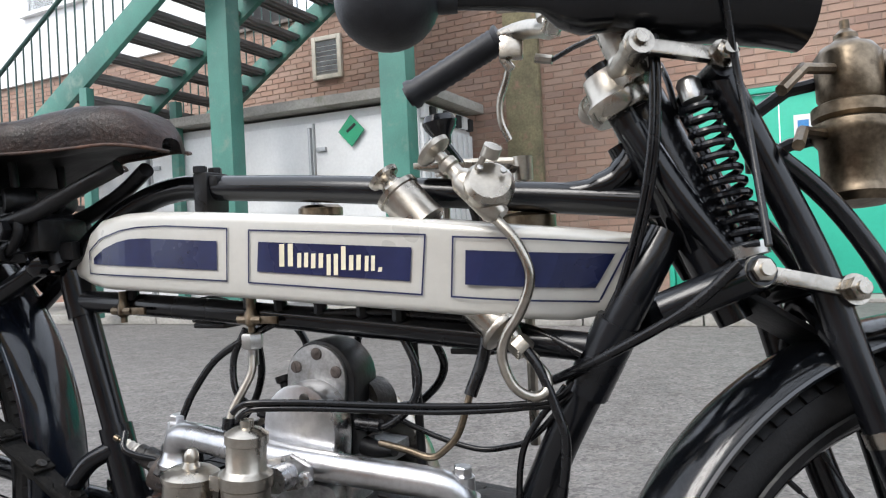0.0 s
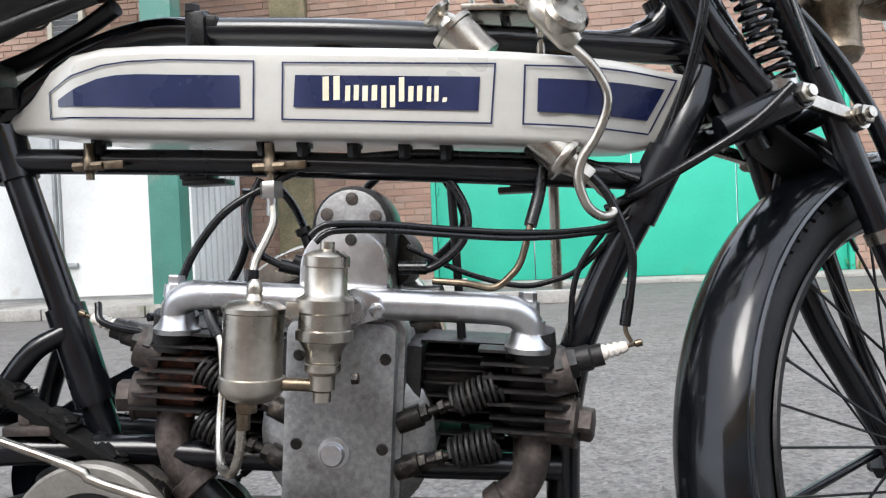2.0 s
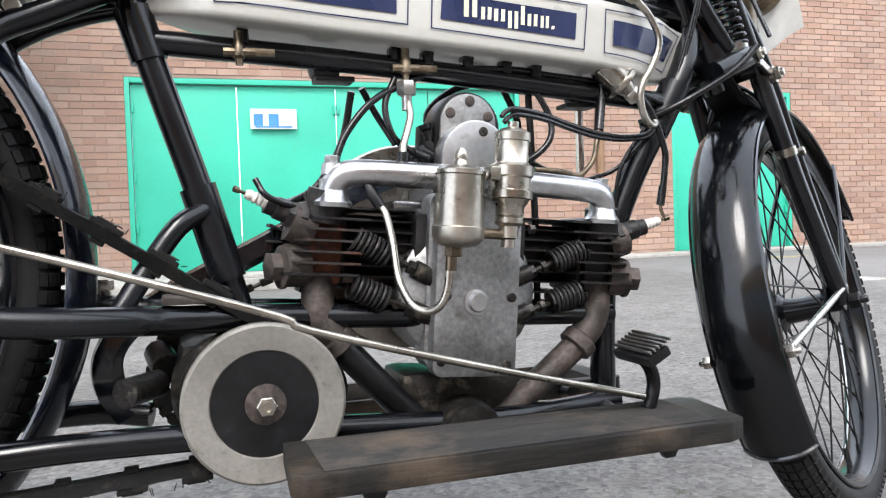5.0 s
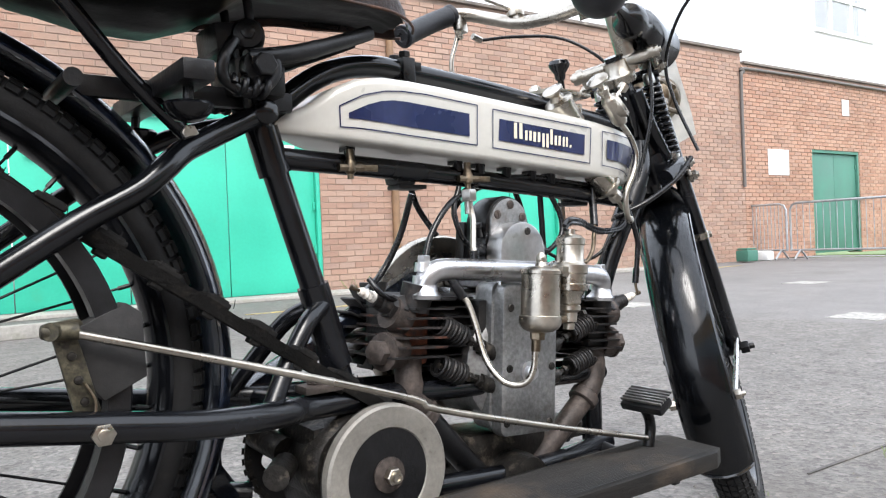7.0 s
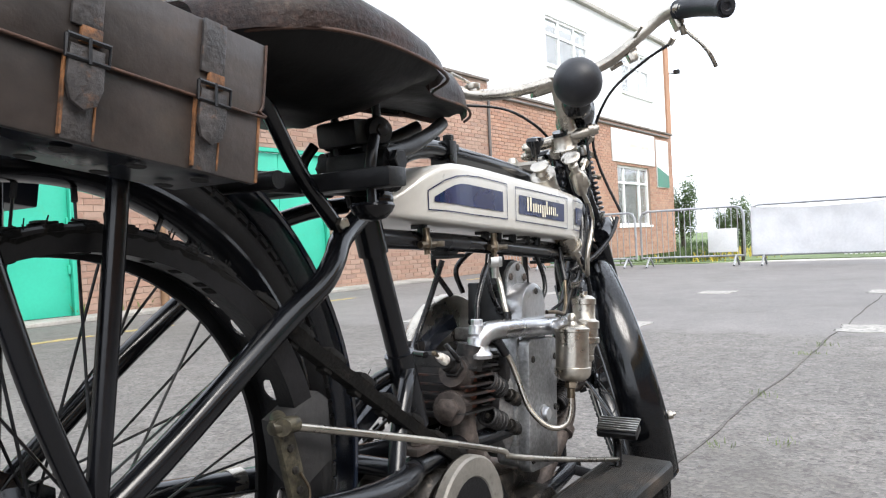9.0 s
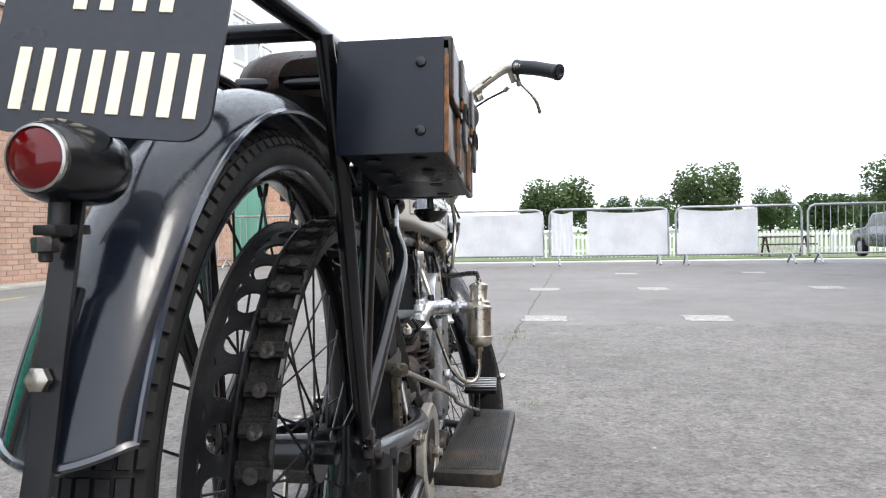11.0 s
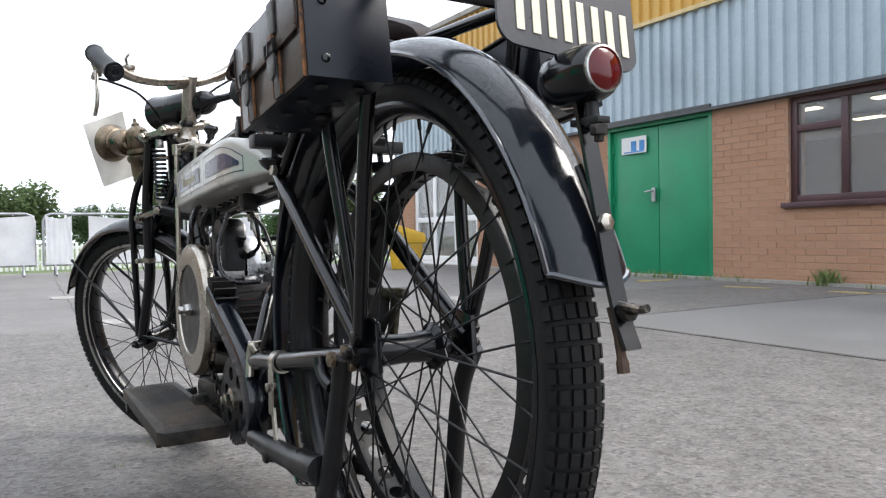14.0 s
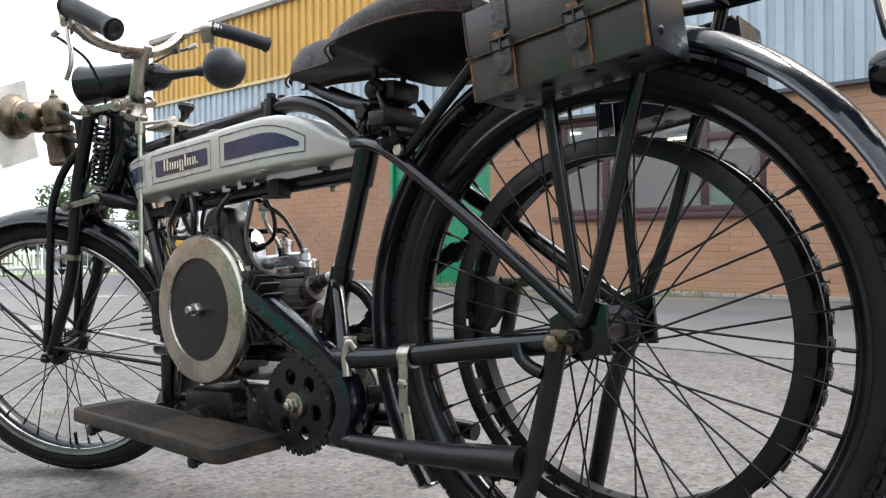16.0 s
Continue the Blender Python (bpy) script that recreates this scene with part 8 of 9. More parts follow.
def sheet(t):
    c = [V3(1.385, 0.160, 0.714), V3(1.405, 0.072, 0.751), V3(1.370, 0.210, 0.875), V3(1.395, 0.108, 0.923)]
    g = []
    for k in range(9):
        a, b = c[0].lerp(c[2], k / 8), c[1].lerp(c[3], k / 8)
        g.append([t.verts.new(a.lerp(b, i / 6) + V3(0.004 * math.sin(i * 1.1 + k * 0.6), 0, 0)) for i in range(7)])
    for k in range(8):
        for i in range(6):
            t.faces.new((g[k][i], g[k][i + 1], g[k + 1][i + 1], g[k + 1][i]))
    bmesh.ops.solidify(t, geom=t.faces[:], thickness=0.0015)
t = B()
sheet(t)
part("sheet", t, PAPER, tag_sheet)

# ---------------------------------------------------------------- saddle
SAD = [(0.112, 0.060, 0.866, 0.024), (0.135, 0.105, 0.880, 0.036), (0.175, 0.136, 0.890, 0.043), (0.235, 0.148, 0.893, 0.046), (0.30, 0.147, 0.884, 0.040), (0.35, 0.142, 0.874, 0.034), (0.385, 0.130, 0.867, 0.030), (0.41, 0.106, 0.867, 0.030), (0.43, 0.080, 0.871, 0.034), (0.46, 0.064, 0.876, 0.038), (0.51, 0.057, 0.880, 0.042), (0.55, 0.050, 0.877, 0.038), (0.578, 0.042, 0.866, 0.030), (0.598, 0.029, 0.850, 0.018), (0.608, 0.014, 0.837, 0.008)]
def saddle_mesh(t):
    rows = []
    n = 22
    for x, w_, z, drop in SAD:
        row = []
        for k in range(n + 1):
            f = -1 + 2 * k / n
            a = abs(f)
            y = math.copysign(w_ * math.sin(min(1.0, a * 1.08) * math.pi / 2), f)
            zz = z - 0.010 * a ** 2 - drop * max(0, a - 0.42) ** 1.7 / 0.58 ** 1.7 + 0.002 * noise.noise((x * 30, y * 30, 0))
            row.append(t.verts.new((x + 0.012 * max(0, a - 0.8), y, zz)))
        rows.append(row)
    for a, b in zip(rows, rows[1:]):
        for k in range(n):
            t.faces.new((a[k], a[k + 1], b[k + 1], b[k]))
    bmesh.ops.solidify(t, geom=t.faces[:], thickness=0.007)
saddle = P("saddle", saddle_mesh, LEATHER, None, "cracked brown leather saddle with a sagging skirt")
def saddle_under(t):
    """The black sprung base: a creased sheet that sags below the rim of the leather."""
    rows = []
    n = 18
    for i, (x, w_, z, drop) in enumerate(SAD[:-1]):
        row = []
        sag = 0.066 * max(0.0, 1 - ((x - 0.265) / (0.17 if x < 0.265 else 0.125)) ** 2) ** 0.8
        for k in range(n + 1):
            f = -1 + 2 * k / n
            y = (w_ - 0.004) * f
            crease = 0.006 * noise.noise((x * 26, y * 26, 3)) + 0.004 * abs(noise.noise((x * 60, y * 40, 8)))
            row.append(t.verts.new((x, y, z - 0.008 - drop * 0.9 - sag * (1 - f * f) ** 0.75 + crease * (1 - f * f))))
        rows.append(row)
    for a, b in zip(rows, rows[1:]):
        for k in range(n):
            t.faces.new((a[k], a[k + 1], b[k + 1], b[k]))
    bmesh.ops.solidify(t, geom=t.faces[:], thickness=0.002)
P("saddle_lining", saddle_under, LINING, saddle, "dark creased sprung base under the saddle")
for s in (-1, 1):
    edge = [(x + 0.010, s * w_ * 1.0, z - 0.010 - drop) for x, w_, z, drop in SAD]
    P("saddle_piping", lambda t: wire(t, edge, 0.0019, 8, 3), LEATHER_EDGE, saddle, "frayed leather edge stitching")
    P("spring_prong", lambda t: tube(t, smooth_path([(0.392, s * 0.030, 0.775), (0.390, s * 0.032, 0.800), (0.386, s * 0.034, 0.835), (0.380, s * 0.050, 0.862)], 4), 0.0052, 10), BLACK_WORN, saddle)
    P("spring_knuckle", lambda t: (lathe(t, [(0.010, -0.024), (0.0165, -0.020), (0.0175, -0.004), (0.0175, 0.006), (0.015, 0.012), (0.009, 0.014)], (0.388, s * 0.032, 0.780), (-0.45, s * 1.0, 0), 22), hexnut(t, V3(0.388, s * 0.032, 0.780) + V3(-0.41, s * 0.912, 0) * 0.013, (-0.45, s, 0), 0.0075, 0.006)), BLACK_WORN, saddle)
    P("spring_rod", lambda t: (tube(t, [(0.392, s * 0.020, 0.775), (0.396, s * 0.016, 0.735), (0.404, s * 0.014, 0.695)], 0.005, 8), tube(t, [(0.378, s * 0.024, 0.775), (0.384, s * 0.020, 0.735), (0.394, s * 0.016, 0.695)], 0.005, 8)), BLACK_WORN, saddle)
    P("saddle_spring", lambda t: wire(t, [(0.366, s * 0.046, 0.770), (0.352, s * 0.052, 0.748), (0.352, s * 0.050, 0.728), (0.372, s * 0.052, 0.716), (0.396, s * 0.048, 0.722), (0.412, s * 0.046, 0.742), (0.408, s * 0.044, 0.765)], 0.0065, 10, 6), BLACK_WORN, saddle, "twisted black spring strip")
    P("spring_binding", lambda t: helix(t, (0.358, s * 0.052, 0.722), (0.402, s * 0.049, 0.720), 0.009, 0.0035, 3.5, 8, 14), BLACK_WORN, saddle)
    pipe("saddle_arm", [(0.38, s * 0.045, 0.752), (0.44, s * 0.04, 0.766), (0.50, s * 0.032, 0.788), (0.548, s * 0.02, 0.808)], [0.010] * 8 + [0.009] * 8, BLACK_WORN, saddle)
P("spring_block", lambda t: box(t, (0.378, 0, 0.780), (0.052, 0.060, 0.030), Euler((0, radians(-6), 0)).to_matrix(), bevel=0.006), BLACK_WORN, saddle)
for s_ in (-1, 1):
    P("spring_cup", lambda t: lathe(t, [(0.003, -0.016), (0.014, -0.013), (0.021, -0.006), (0.024, 0.0), (0.022, 0.003)], (0.300, s_ * 0.09, 0.688), (0, 0, 1), 24), BLACK, saddle, "black pressed spring cup")
    P("cup_rod", lambda t: tube(t, [(0.300, s_ * 0.09, 0.690), (0.303, s_ * 0.088, 0.725)], 0.005, 8), BLACK_WORN, saddle)
P("saddle_clamp", lambda t: (box(t, (0.40, 0, 0.737), (0.06, 0.07, 0.04), bevel=0.008), lathe(t, [(0.02, -0.05), (0.02, 0.05)], (0.395, 0, 0.745), (0, 1, 0), 20), hexnut(t, (0.395, -0.05, 0.745), (0, -1, 0), 0.013, 0.012), hexnut(t, (0.395, 0.05, 0.745), (0, 1, 0), 0.013, 0.012), tube(t, [(0.405, 0, 0.74), (0.42, 0, 0.70)], 0.014, 12)), BLACK_WORN, saddle)
P("saddle_bar", lambda t: (box(t, (0.33, 0, 0.718), (0.24, 0.012, 0.022), bevel=0.003), box(t, (0.30, 0.0, 0.716), (0.03, 0.25, 0.02), bevel=0.003), tube(t, [(0.21, -0.05, 0.715), (0.21, 0.05, 0.715)], 0.009, 12)), BLACK_WORN, saddle)

saddle.location.y = -0.033

# ---------------------------------------------------------------- carrier, pannier boxes, plate and tail lamp
carrier = P("carrier", lambda t: tube(t, [(0.13, -0.085, 0.84), (0.13, 0.085, 0.84)], 0.0085, 12), BLACK, None, "black tube luggage carrier over the back wheel")
for s in (-1, 1):
    o_ = 0.0 if s < 0 else 0.036
    pipe("carrier_rail", ([(0.32, -0.055, 0.672), (0.26, -0.060, 0.73), (0.20, -0.075, 0.795), (0.16, -0.086, 0.826), (0.13, -0.09, 0.84)] if s < 0 else [(0.282, 0.050, 0.670), (0.208, 0.052, 0.733), (0.147, 0.056, 0.786), (0.118, 0.066, 0.815), (0.085, 0.085, 0.836)]) + [ (0.0, s * 0.09, 0.836), (-0.12, s * 0.088, 0.832), (-0.22, s * 0.075, 0.838), (-0.285, s * 0.06, 0.86)], 0.0085, BLACK, carrier)
    pipe("carrier_stay", [(0.0, s * (0.094 - o_), 0.452), (0.016, s * (0.096 - o_ * 0.7), 0.58), (0.030, s * (0.10 - o_ * 0.45), 0.71), (0.04, s * (0.098 - o_ * 0.3), 0.83)], 0.0085, BLACK, carrier)
    pipe("carrier_stay", [(0.0, s * (0.096 - o_), 0.452), (-0.04, s * (0.099 - o_ * 0.7), 0.56), (-0.078, s * (0.10 - o_ * 0.45), 0.70), (-0.11, s * (0.095 - o_ * 0.3), 0.83)], 0.0085, BLACK, carrier)
    P("rail_bolt", lambda t: hexnut(t, (0.32 if s < 0 else 0.282, s * 0.061, 0.672), (0, s, 0), 0.0085, 0.008), NICKEL, carrier)
pipe("carrier_bar", [(-0.118, -0.09, 0.832), (-0.118, 0.09, 0.832)], 0.0085, BLACK, carrier)
for s, (yi, yo) in ((1, (0.084, 0.170)), (-1, (-0.113, -0.199))):
    yc, wy = (yi + yo) / 2, abs(yo - yi)
    M_ = Matrix.Translation((-0.026, yc, 0.757)) @ Matrix.Rotation(radians(8), 4, "Y")
    pan = P("pannier_box", lambda t: box(t, (0, 0, 0), (0.205, wy, 0.092), bevel=0.003), BOXMETAL, carrier, "dark grey sheet metal tool box with a leather flap", m=M_)
    P("box_end", lambda t: box(t, (-0.1040, 0, 0), (0.003, wy + 0.004, 0.098), bevel=0.001), BOXMETAL, carrier, m=M_)
    for z in (-0.03, 0.028):
        P("box_rivet", lambda t: lathe(t, [(0.0048, 0), (0.0042, 0.002), (0.0015, 0.003)], (-0.1055, s * (wy / 2 - 0.017), z), (-1, 0, 0), 12), BLACK, carrier, m=M_)
    P("box_front", lambda t: box(t, (0.0, s * (wy / 2 + 0.002), -0.004), (0.203, 0.006, 0.090), bevel=0.002), LEATHER_BAG, carrier, "dark brown leather bag front", m=M_)
    flap_ol = [(-0.098, 0.052), (0.101, 0.052), (0.101, 0.012), (0.098, 0.003), (0.089, -0.001), (-0.086, -0.001), (-0.095, 0.003), (-0.098, 0.012)]
    P("box_flap", lambda t: (slab(t, flap_ol, s * (wy / 2 + 0.0045), s * (wy / 2 + 0.008), 0.0012), box(t, (0.0015, s * 0.003, 0.0505), (0.199, wy + 0.007, 0.004), bevel=0.0015)), LEATHER_BAG, carrier, "dark leather pannier flap", m=M_)
    P("flap_edge", lambda t: wire(t, [(x, s * (wy / 2 + 0.0082), z) for x, z in flap_ol[1:]] + [(-0.098, s * (wy / 2 + 0.0082), 0.05)], 0.0011, 6, 4), LEATHER_EDGE, carrier, m=M_)
    for x in (-0.1005, 0.1005):
        P("bag_edge", lambda t: box(t, (x, s * (wy / 2 + 0.0025), -0.006), (0.0028, 0.0064, 0.084), bevel=0.001), WORN_TAN, carrier, "rubbed tan leather edge", m=M_)
    for x in (-0.034, 0.054):
        P("box_strap", lambda t: (box(t, (x, s * (wy / 2 + 0.0095), 0.034), (0.019, 0.0028, 0.036), bevel=0.001), box(t, (x, s * (wy / 2 + 0.0065), -0.024), (0.019, 0.0026, 0.05), bevel=0.001)), STRAP, carrier, "cracked leather strap", m=M_)
        tongue = [(x - 0.0105, 0.004), (x + 0.0105, 0.004), (x + 0.0112, -0.018), (x + 0.008, -0.028), (x, -0.032), (x - 0.008, -0.028), (x - 0.0112, -0.018)]
        P("strap_tongue", lambda t: slab(t, tongue, s * (wy / 2 + 0.0105), s * (wy / 2 + 0.0135), 0.001), STRAP, carrier, "cracked grey strap end", m=M_)
        P("strap_wear", lambda t: (box(t, (x + 0.003, s * (wy / 2 + 0.0098), 0.012), (0.013, 0.0034, 0.010), bevel=0.001), box(t, (x - 0.0098, s * (wy / 2 + 0.0068), -0.024), (0.0016, 0.0032, 0.046), bevel=0.0005), box(t, (x + 0.0098, s * (wy / 2 + 0.0068), -0.03), (0.0014, 0.0032, 0.034), bevel=0.0005)), WORN_TAN, carrier, m=M_)
        P("buckle", lambda t: (tube(t, [(x - 0.013, s * (wy / 2 + 0.0135), 0.008), (x + 0.013, s * (wy / 2 + 0.0135), 0.008), (x + 0.013, s * (wy / 2 + 0.0135), -0.004), (x - 0.013, s * (wy / 2 + 0.0135), -0.004), (x - 0.013, s * (wy / 2 + 0.0135), 0.008)], 0.0015, 6), tube(t, [(x, s * (wy / 2 + 0.0145), 0.009), (x + 0.001, s * (wy / 2 + 0.015), -0.006)], 0.0011, 6)), BLACK_WORN, carrier, m=M_)
    # dark discs draw the shade in the slots under the box
    for x in (-0.075, -0.025, 0.025, 0.075):
        for yy in (-0.02, 0.02):
            P("box_slot", lambda t: lathe(t, [(0.007, 0), (0.006, 0.001)], (x, yy, -0.048), (0, 0, -1), 10), DARK, carrier, m=M_)

# registration plate with plain bars
PL = Matrix.Translation((-0.307, -0.003, 0.722)) @ Matrix.Rotation(radians(12), 4, "Y") @ Matrix.Rotation(radians(5.5), 4, "X") @ Matrix.Translation((0, 0, 0.085))
def plate(t):
    r = 0.018
    ol = []
    for cy, cz, a in ((0.0775 - r, -0.085 + r, -90), (0.0775 - r, 0.085 - r, 0), (-0.0775 + r, 0.085 - r, 90), (-0.0775 + r, -0.085 + r, 180)):
        for k in range(6):
            t_ = radians(a + 18 * k)
            ol.append((cy + r * math.cos(t_), cz + r * math.sin(t_)))
    lo = [t.verts.new((-0.0015, y, z)) for y, z in ol]
    hi = [t.verts.new((0.0015, y, z)) for y, z in ol]
    t.faces.new(lo)
    t.faces.new(hi)
    n = len(ol)
    for k in range(n):
        t.faces.new((lo[k], lo[(k + 1) % n], hi[(k + 1) % n], hi[k]))
reg = P("number_plate", plate, PLATE, None, "dark rear registration plate with plain cream bars", smooth=False, m=PL)
for y, z, w_, h_ in ((0.014, 0.020, 0.028, 0.044), (-0.027, 0.020, 0.028, 0.044), (0.046, -0.050, 0.026, 0.042), (0.012, -0.050, 0.026, 0.042), (-0.021, -0.050, 0.026, 0.042), (-0.055, -0.050, 0.026, 0.042)):
    for e in (-1, 1):
        P("plate_bar", lambda t: box(t, (-0.0019, y + e * w_ * 0.33, z), (0.0012, w_ * 0.32, h_), bevel=0.0004), WHITE, reg, smooth=False, m=PL)
P("plate_bracket", lambda t: (box(t, (-0.286, 0, 0.80), (0.006, 0.025, 0.13), Euler((0, radians(12), 0)).to_matrix(), bevel=0.001)), BLACK_WORN, reg)
TL, TA = V3(-0.330, 0.001, 0.704), V3(-1, 0.03, 0.03)
tail = P("tail_lamp", lambda t: lathe(t, [(0.010, -0.046), (0.018, -0.044), (0.0235, -0.036), (0.025, -0.02), (0.025, 0.006), (0.0235, 0.014), (0.0205, 0.0195), (0.018, 0.020)], TL, TA, 32), BLACK, None, "black tail lamp with a red glass lens")
P("lens_ring", lambda t: ring(t, [(0.0175, 0.019), (0.0198, 0.019), (0.0194, 0.0225), (0.0178, 0.023)], TL, TA, 32), STEEL, tail)
P("lens", lambda t: lathe(t, [(0.0182, 0.018), (0.0178, 0.0215), (0.0135, 0.0238), (0.008, 0.0252), (0.002, 0.0257)], TL, TA, 28), RED_GLASS, tail, "dark red glass lens")
P("lamp_foot", lambda t: (lathe(t, [(0.006, 0), (0.006, 0.016), (0.008, 0.017), (0.008, 0.022)], (-0.334, 0.0, 0.682), (-0.12, 0, -1), 12), box(t, (-0.332, 0.0, 0.664), (0.034, 0.014, 0.006), bevel=0.001)), BLACK_WORN, tail)
P("foot_nut", lambda t: hexnut(t, (-0.345, 0.002, 0.660), (0, 0, -1), 0.0075, 0.009, 0.004), OILY, tail)
strap_pts = [(-0.318, 0.70), (-0.329, 0.655), (-0.340, 0.61), (-0.348, 0.575), (-0.357, 0.535), (-0.367, 0.502), (-0.378, 0.478)]
def flat_bar(t):
    path = smooth_path([(x, 0, z) for x, z in strap_pts], 4)
    rows = []
    for i, p in enumerate(path):
        a = (path[min(i + 1, len(path) - 1)] - path[max(i - 1, 0)]).normalized()
        nn = V3(-a.z, 0, a.x)
        rows.append([t.verts.new(p + nn * h + V3(0, y, 0)) for h, y in ((0.002, -0.0085), (0.002, 0.0085), (-0.002, 0.0085), (-0.002, -0.0085))])
    for a, b in zip(rows, rows[1:]):
        for k in range(4):
            t.faces.new((a[k], a[(k + 1) % 4], b[(k + 1) % 4], b[k]))
    t.faces.new(rows[0])
    t.faces.new(rows[-1])
stay = P("guard_strap", flat_bar, BLACK, None, "flat black steel stay down the mudguard", smooth=False)
P("strap_bolt", lambda t: hexnut(t, (-0.350, 0.003, 0.579), (-1, 0, 0.15), 0.0075, 0.006), NICKEL, stay)
P("strap_lug", lambda t: tube(t, [(-0.318, 0, 0.628), (-0.332, 0, 0.602), (-0.346, 0, 0.574)], [0.004, 0.0045, 0.0055], 8), BLACK, stay)
P("wing_nut", lambda t: (lathe(t, [(0.0075, 0), (0.0075, 0.003), (0.006, 0.004), (0.0075, 0.005), (0.0075, 0.009)], (-0.368, 0, 0.507), (-1, 0, 0.1), 14), tube(t, [(-0.376, -0.014, 0.509), (-0.386, -0.004, 0.511), (-0.386, 0.004, 0.511), (-0.376, 0.014, 0.514)], [0.004, 0.0035, 0.0035, 0.004], 8), tube(t, [(-0.372, 0, 0.508), (-0.394, 0, 0.512)], 0.0035, 8)), OILY, stay)
P("strap_tip", lambda t: tube(t, smooth_path([(-0.354, 0.0, 0.51), (-0.362, 0.0, 0.487), (-0.366, 0.0, 0.470), (-0.368, 0.0, 0.458)], 4), [0.0035] * 5 + [0.004] * 4 + [0.0052] * 4, 8), surface("bare_copper_tip", (0.085, 0.05, 0.034), 0.5, 0.4, (40, 0.2), (150, 0.2)), stay, "brown worn metal tongue")

# ---------------------------------------------------------------- brake, stand, footboards
BRAKE_IRON = surface("olive_worn_iron", (0.085, 0.075, 0.05), 0.5, 0.5, (40, 0.3), (160, 0.3), 0.4, 180, stain=(0.02, 0.018, 0.015), stain_scale=70, stain_at=(0.5, 0.66))
brake = P("brake_arm", lambda t: (slab(t, [(0.178, 0.492), (0.198, 0.490), (0.206, 0.462), (0.221, 0.402), (0.200, 0.396), (0.188, 0.450)], -0.094, -0.086, 0.0015), tube(t, [(0.178, -0.104, 0.486), (0.205, -0.070, 0.486)], 0.008, 12), lathe(t, [(0.0075, -0.012), (0.0085, 0.0), (0.0085, 0.012), (0.006, 0.018), (0.003, 0.019)], (0.190, -0.097, 0.485), (-1, 0.1, 0.05), 14)), BRAKE_IRON, None, "worn iron brake lever beside the back wheel")
for z_ in (0.462, 0.440, 0.420):
    P("lever_rivet", lambda t: lathe(t, [(0.0042, 0), (0.0036, 0.002), (0.001, 0.0026)], (0.196 + (0.462 - z_) * 0.22, -0.094, z_), (0, -1, 0), 10), OILY, brake)
P("lever_ring", lambda t: wire(t, [(0.206, -0.096, 0.436), (0.213, -0.099, 0.420), (0.211, -0.099, 0.404), (0.203, -0.098, 0.398)], 0.0014, 6), BRASS, brake)
P("brake_shoe", lambda t: slab(t, [(0.200, 0.484), (0.247, 0.505), (0.261, 0.495), (0.263, 0.434), (0.224, 0.416), (0.206, 0.44)], -0.085, -0.052, 0.002), surface("brake_fibre", (0.020, 0.019, 0.019), 0.8, 0, (30, 0.2), (120, 0.2), 0.3, 150), brake, "dark fibre brake block")
P("brake_rod", lambda t: wire(t, [(0.193, -0.097, 0.484), (0.40, -0.115, 0.420), (0.545, -0.122, 0.372), (0.575, -0.123, 0.356), (0.75, -0.125, 0.305), (0.955, -0.125, 0.250)], 0.0042, 10, 4), NICKEL, brake, "long bright brake rod")
pedal = P("brake_pedal", lambda t: (box(t, (0.948, -0.132, 0.303), (0.03, 0.072, 0.012), Euler((0, radians(-28), 0)).to_matrix(), bevel=0.003),), BLACK_WORN, None, "ribbed brake pedal pad on a curved arm")
for k in range(6):
    P("pedal_rib", lambda t: box(t, (0.936 + k * 0.005, -0.132, 0.302 + k * 0.0028 + 0.006), (0.0026, 0.072, 0.004), Euler((0, radians(-28), 0)).to_matrix(), bevel=0.0008), STEEL, pedal)
pipe("pedal_arm", [(0.955, -0.12, 0.298), (0.968, -0.12, 0.28), (0.972, -0.12, 0.26), (0.965, -0.12, 0.235)], 0.008, BLACK_WORN, pedal)
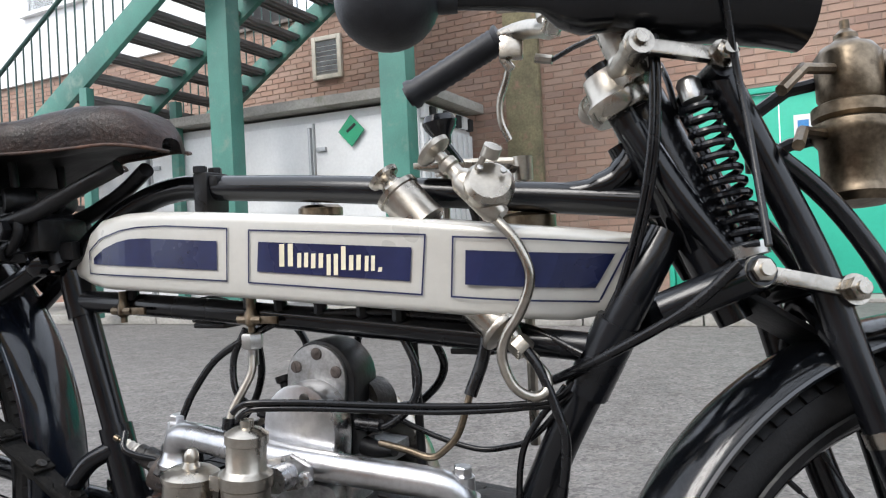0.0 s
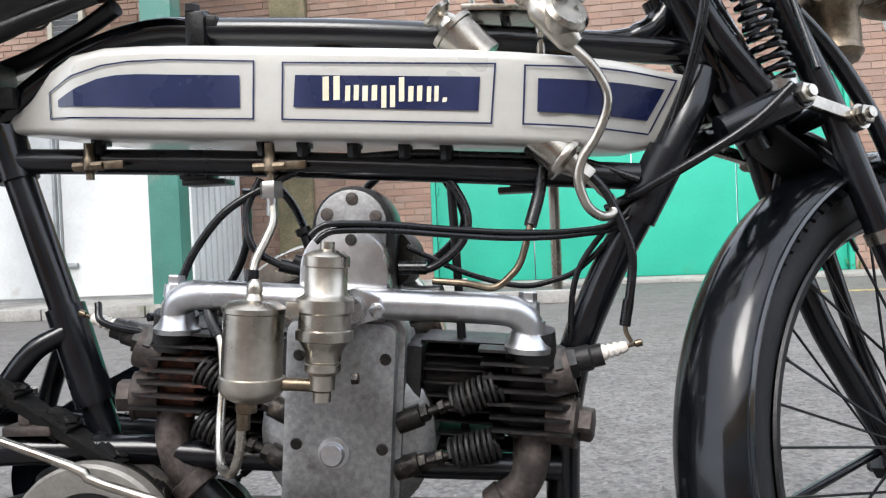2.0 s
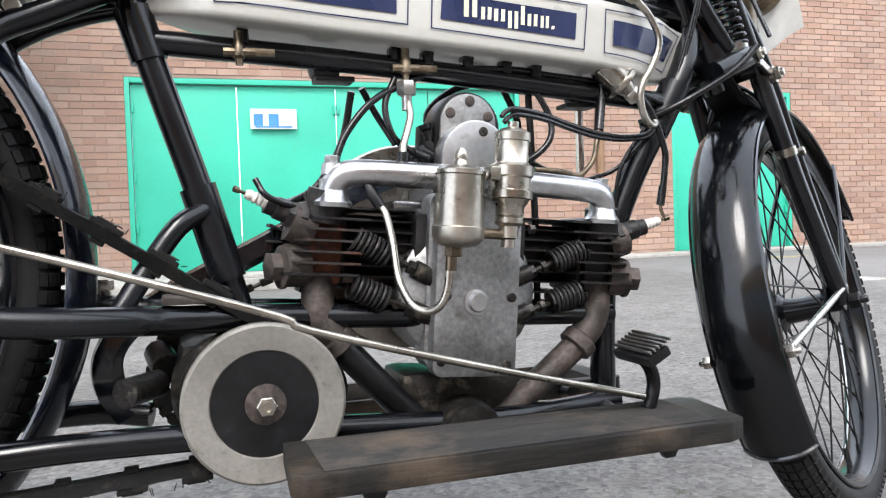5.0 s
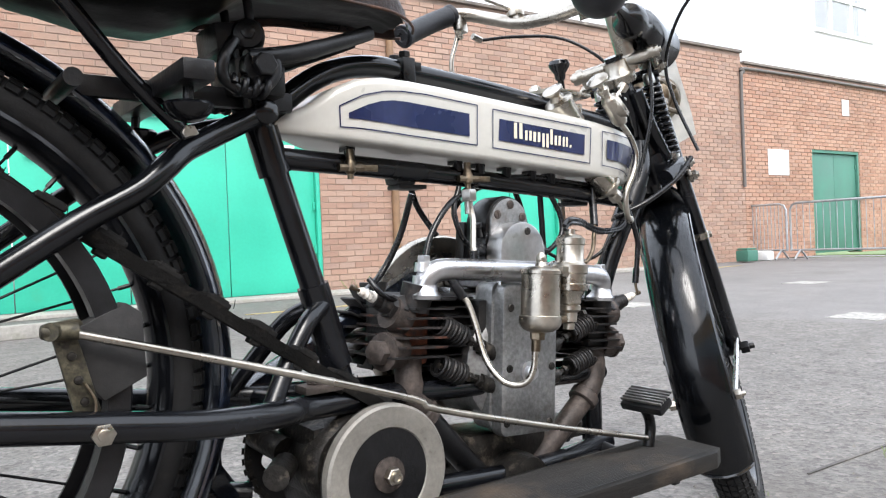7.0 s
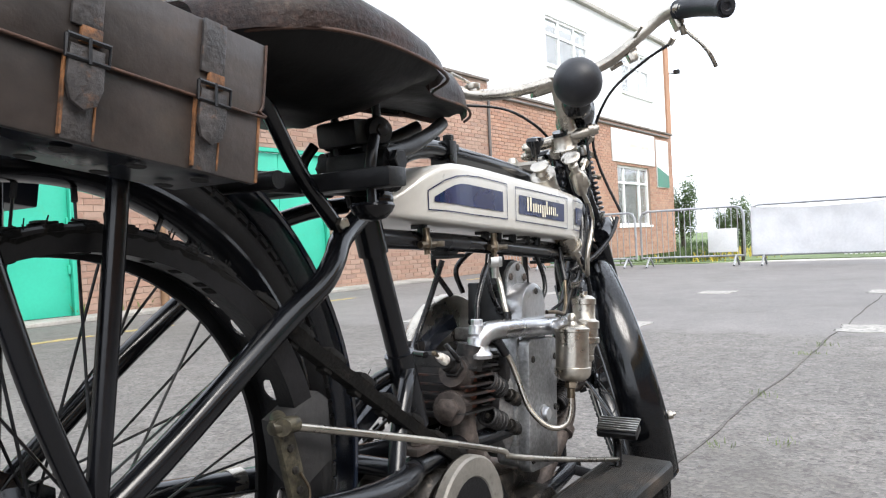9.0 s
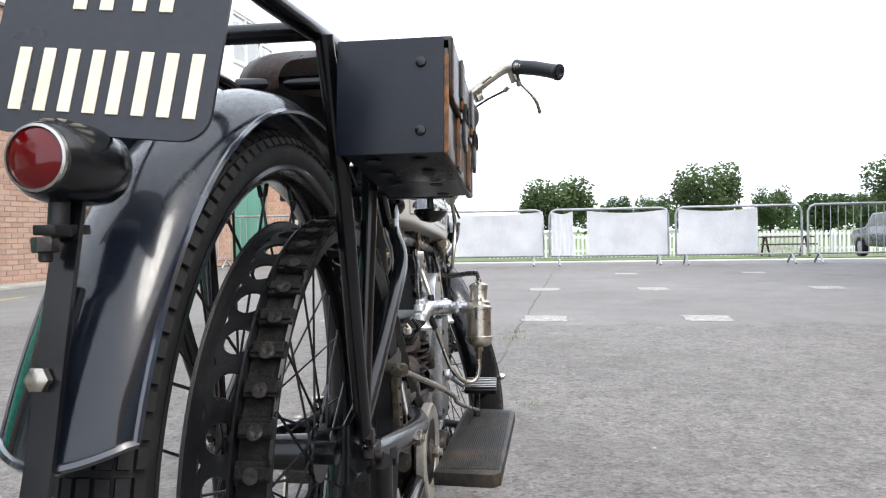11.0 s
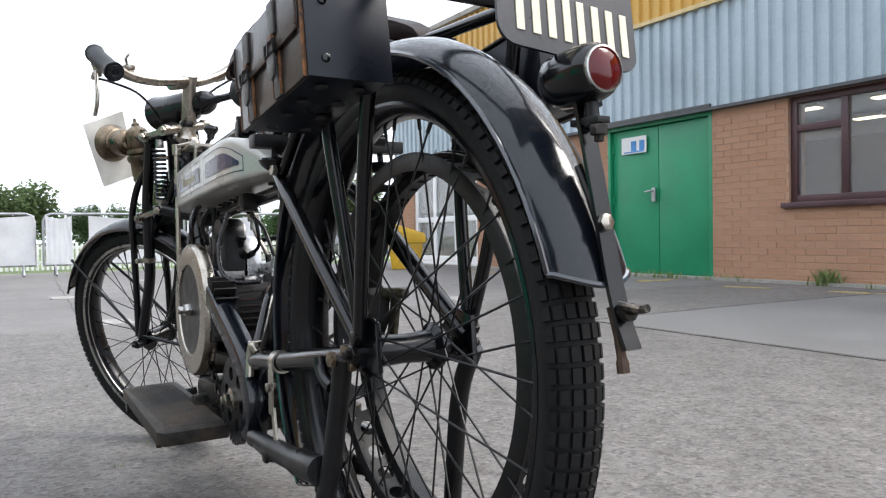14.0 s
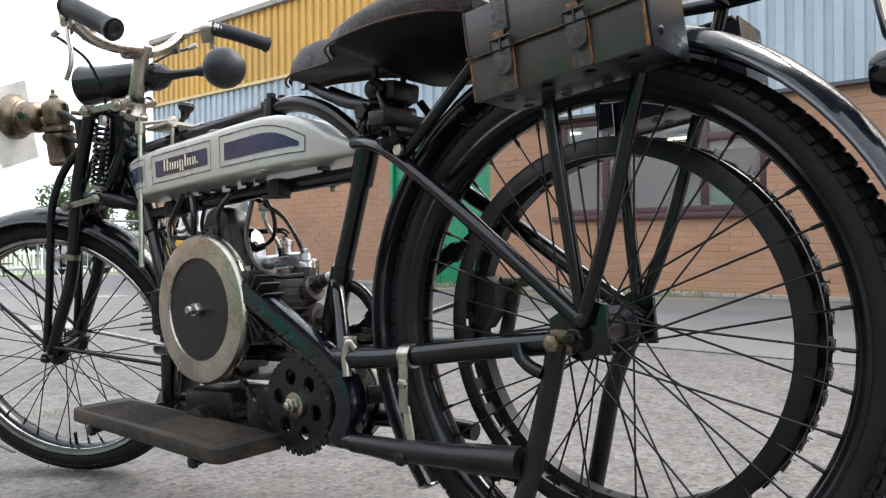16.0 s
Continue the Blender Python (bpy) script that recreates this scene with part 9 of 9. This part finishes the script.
for s in (-1, 1):
    board = [(0.548, s * 0.082), (0.54, s * 0.188), (0.556, s * 0.200), (1.01, s * 0.206), (1.035, s * 0.195), (1.045, s * 0.10), (1.03, s * 0.086)] if s < 0 else [(0.535, 0.070), (0.535, 0.180), (0.552, 0.190), (1.02, 0.176), (1.034, 0.165), (1.045, 0.064), (1.035, 0.054)]
    def plank(t):
        tmp = B()
        ol = board
        lo = [tmp.verts.new((x, y, 0.212 - (x - 0.8) * 0.01)) for x, y in ol]
        hi = [tmp.verts.new((x, y, 0.236 - (x - 0.8) * 0.01)) for x, y in ol]
        n = len(ol)
        tmp.faces.new(lo)
        tmp.faces.new(hi)
        for k in range(n):
            tmp.faces.new((lo[k], lo[(k + 1) % n], hi[(k + 1) % n], hi[k]))
        bmesh.ops.recalc_face_normals(tmp, faces=tmp.faces)
        bmesh.ops.bevel(tmp, geom=tmp.edges[:], offset=0.003, segments=2, affect="EDGES", profile=0.6)
        merge(t, tmp)
    fb = P("footboard", plank, BOARD, None, "worn dark timber footboard")
    def grooves(t):
        for k in range(26 if s < 0 else 22):
            y = s * (0.094 + k * 0.0040) if s < 0 else 0.074 + k * 0.0044
            x0, x1 = 0.57, 1.0
            tube(t, [(x0, y, 0.2365 - (x0 - 0.8) * 0.01), (x1, y, 0.2365 - (x1 - 0.8) * 0.01)], 0.0011, 5)
    P("rib", grooves, BOARD, fb, "fine ribbed rubber tread")
    for x in (0.62, 0.95):
        P("board_bracket", lambda t: (tube(t, [(x, s * 0.03, 0.225), (x, s * 0.17, 0.205)], 0.009, 10), hexnut(t, (x, s * 0.17, 0.205), (0, s, 0), 0.012, 0.010)), BLACK_WORN, fb)
# rear stand: two splayed legs to the ground
stand = P("rear_stand", lambda t: tube(t, [(0.145, -0.16, 0.016), (0.145, 0.16, 0.016)], 0.011, 12), BLACK_WORN, None, "black tubular rear stand holding the back wheel off the ground")
for s in (-1, 1):
    o_ = 0.0 if s < 0 else 0.036
    pipe("stand_leg", [(0.028, 0.070, 0.424) if s > 0 else (0.012, -0.11, 0.424), (0.040, 0.072 if s > 0 else -0.105, 0.36), (0.068, 0.082 if s > 0 else -0.11, 0.235), (0.10, s * 0.122, 0.11), (0.14, s * 0.145, 0.012)], 0.0125, BLACK_WORN, stand)
    P("stand_pivot", lambda t: (box(t, (0.024, s * (0.10 - o_), 0.425), (0.03, 0.012, 0.03), bevel=0.004), hexnut(t, (0.027, s * (0.118 - o_), 0.425), (0, s, 0), 0.010, 0.007)), BRASS if s > 0 else BLACK_WORN, stand)
P("stand_hook", lambda t: wire(t, [(0.044, 0.078, 0.388), (0.060, 0.080, 0.395), (0.074, 0.080, 0.407), (0.079, 0.080, 0.420)], 0.008, 10), BLACK, stand)
clipm = P("stand_clip", lambda t: (ring(t, [(0.0138, -0.01), (0.017, -0.01), (0.017, 0.01), (0.0138, 0.01)], (0.262, 0.067, 0.388), (1, 0, -0.08), 20), box(t, (0.260, 0.083, 0.350), (0.014, 0.004, 0.075), bevel=0.001), hexnut(t, (0.258, 0.085, 0.353), (0, 1, 0), 0.007, 0.006), box(t, (0.250, 0.081, 0.288), (0.012, 0.004, 0.07), Euler((0, radians(12), 0)).to_matrix(), bevel=0.001)), NICKEL, None, "bent steel stand clip")
P("tube_bolt", lambda t: hexnut(t, (0.257, 0.09, 0.253), (0, 1, 0), 0.010, 0.007), OILY, stand)
pipe("silencer_pipe", [(0.36, 0.078, 0.255), (0.25, 0.08, 0.262), (0.15, 0.082, 0.270), (0.07, 0.083, 0.279)], [0.014] * 5 + [0.016] * 5 + [0.019] * 6, BLACK_WORN, stand)

# ---------------------------------------------------------------- brick facing of the walls
brick_wall(wall_a, brick_boxes(-14, 13.1, 0.0, 3.87, HOLES_A + [(-1.77, -1.33, 0, 4.1)], 1), YA, -1, BRICK_A, (4.4, 6.6, 0.3, 2.2), BRICK_A1, depth=0.008)
brick_wall(wall_f, brick_boxes(13.1, 23.8, 0.0, 3.67, HOLES_F, 5), YA, -1, BRICK_F, (0, 0, 0, 0), BRICK_F)
brick_wall(wall_b, brick_boxes(-6, 12.9, 0.0, 1.96, HOLES_B, 2), YB, 1, BRICK_B, (4.0, 5.1, 0.0, 2.0), BRICK_B1, depth=0.004)
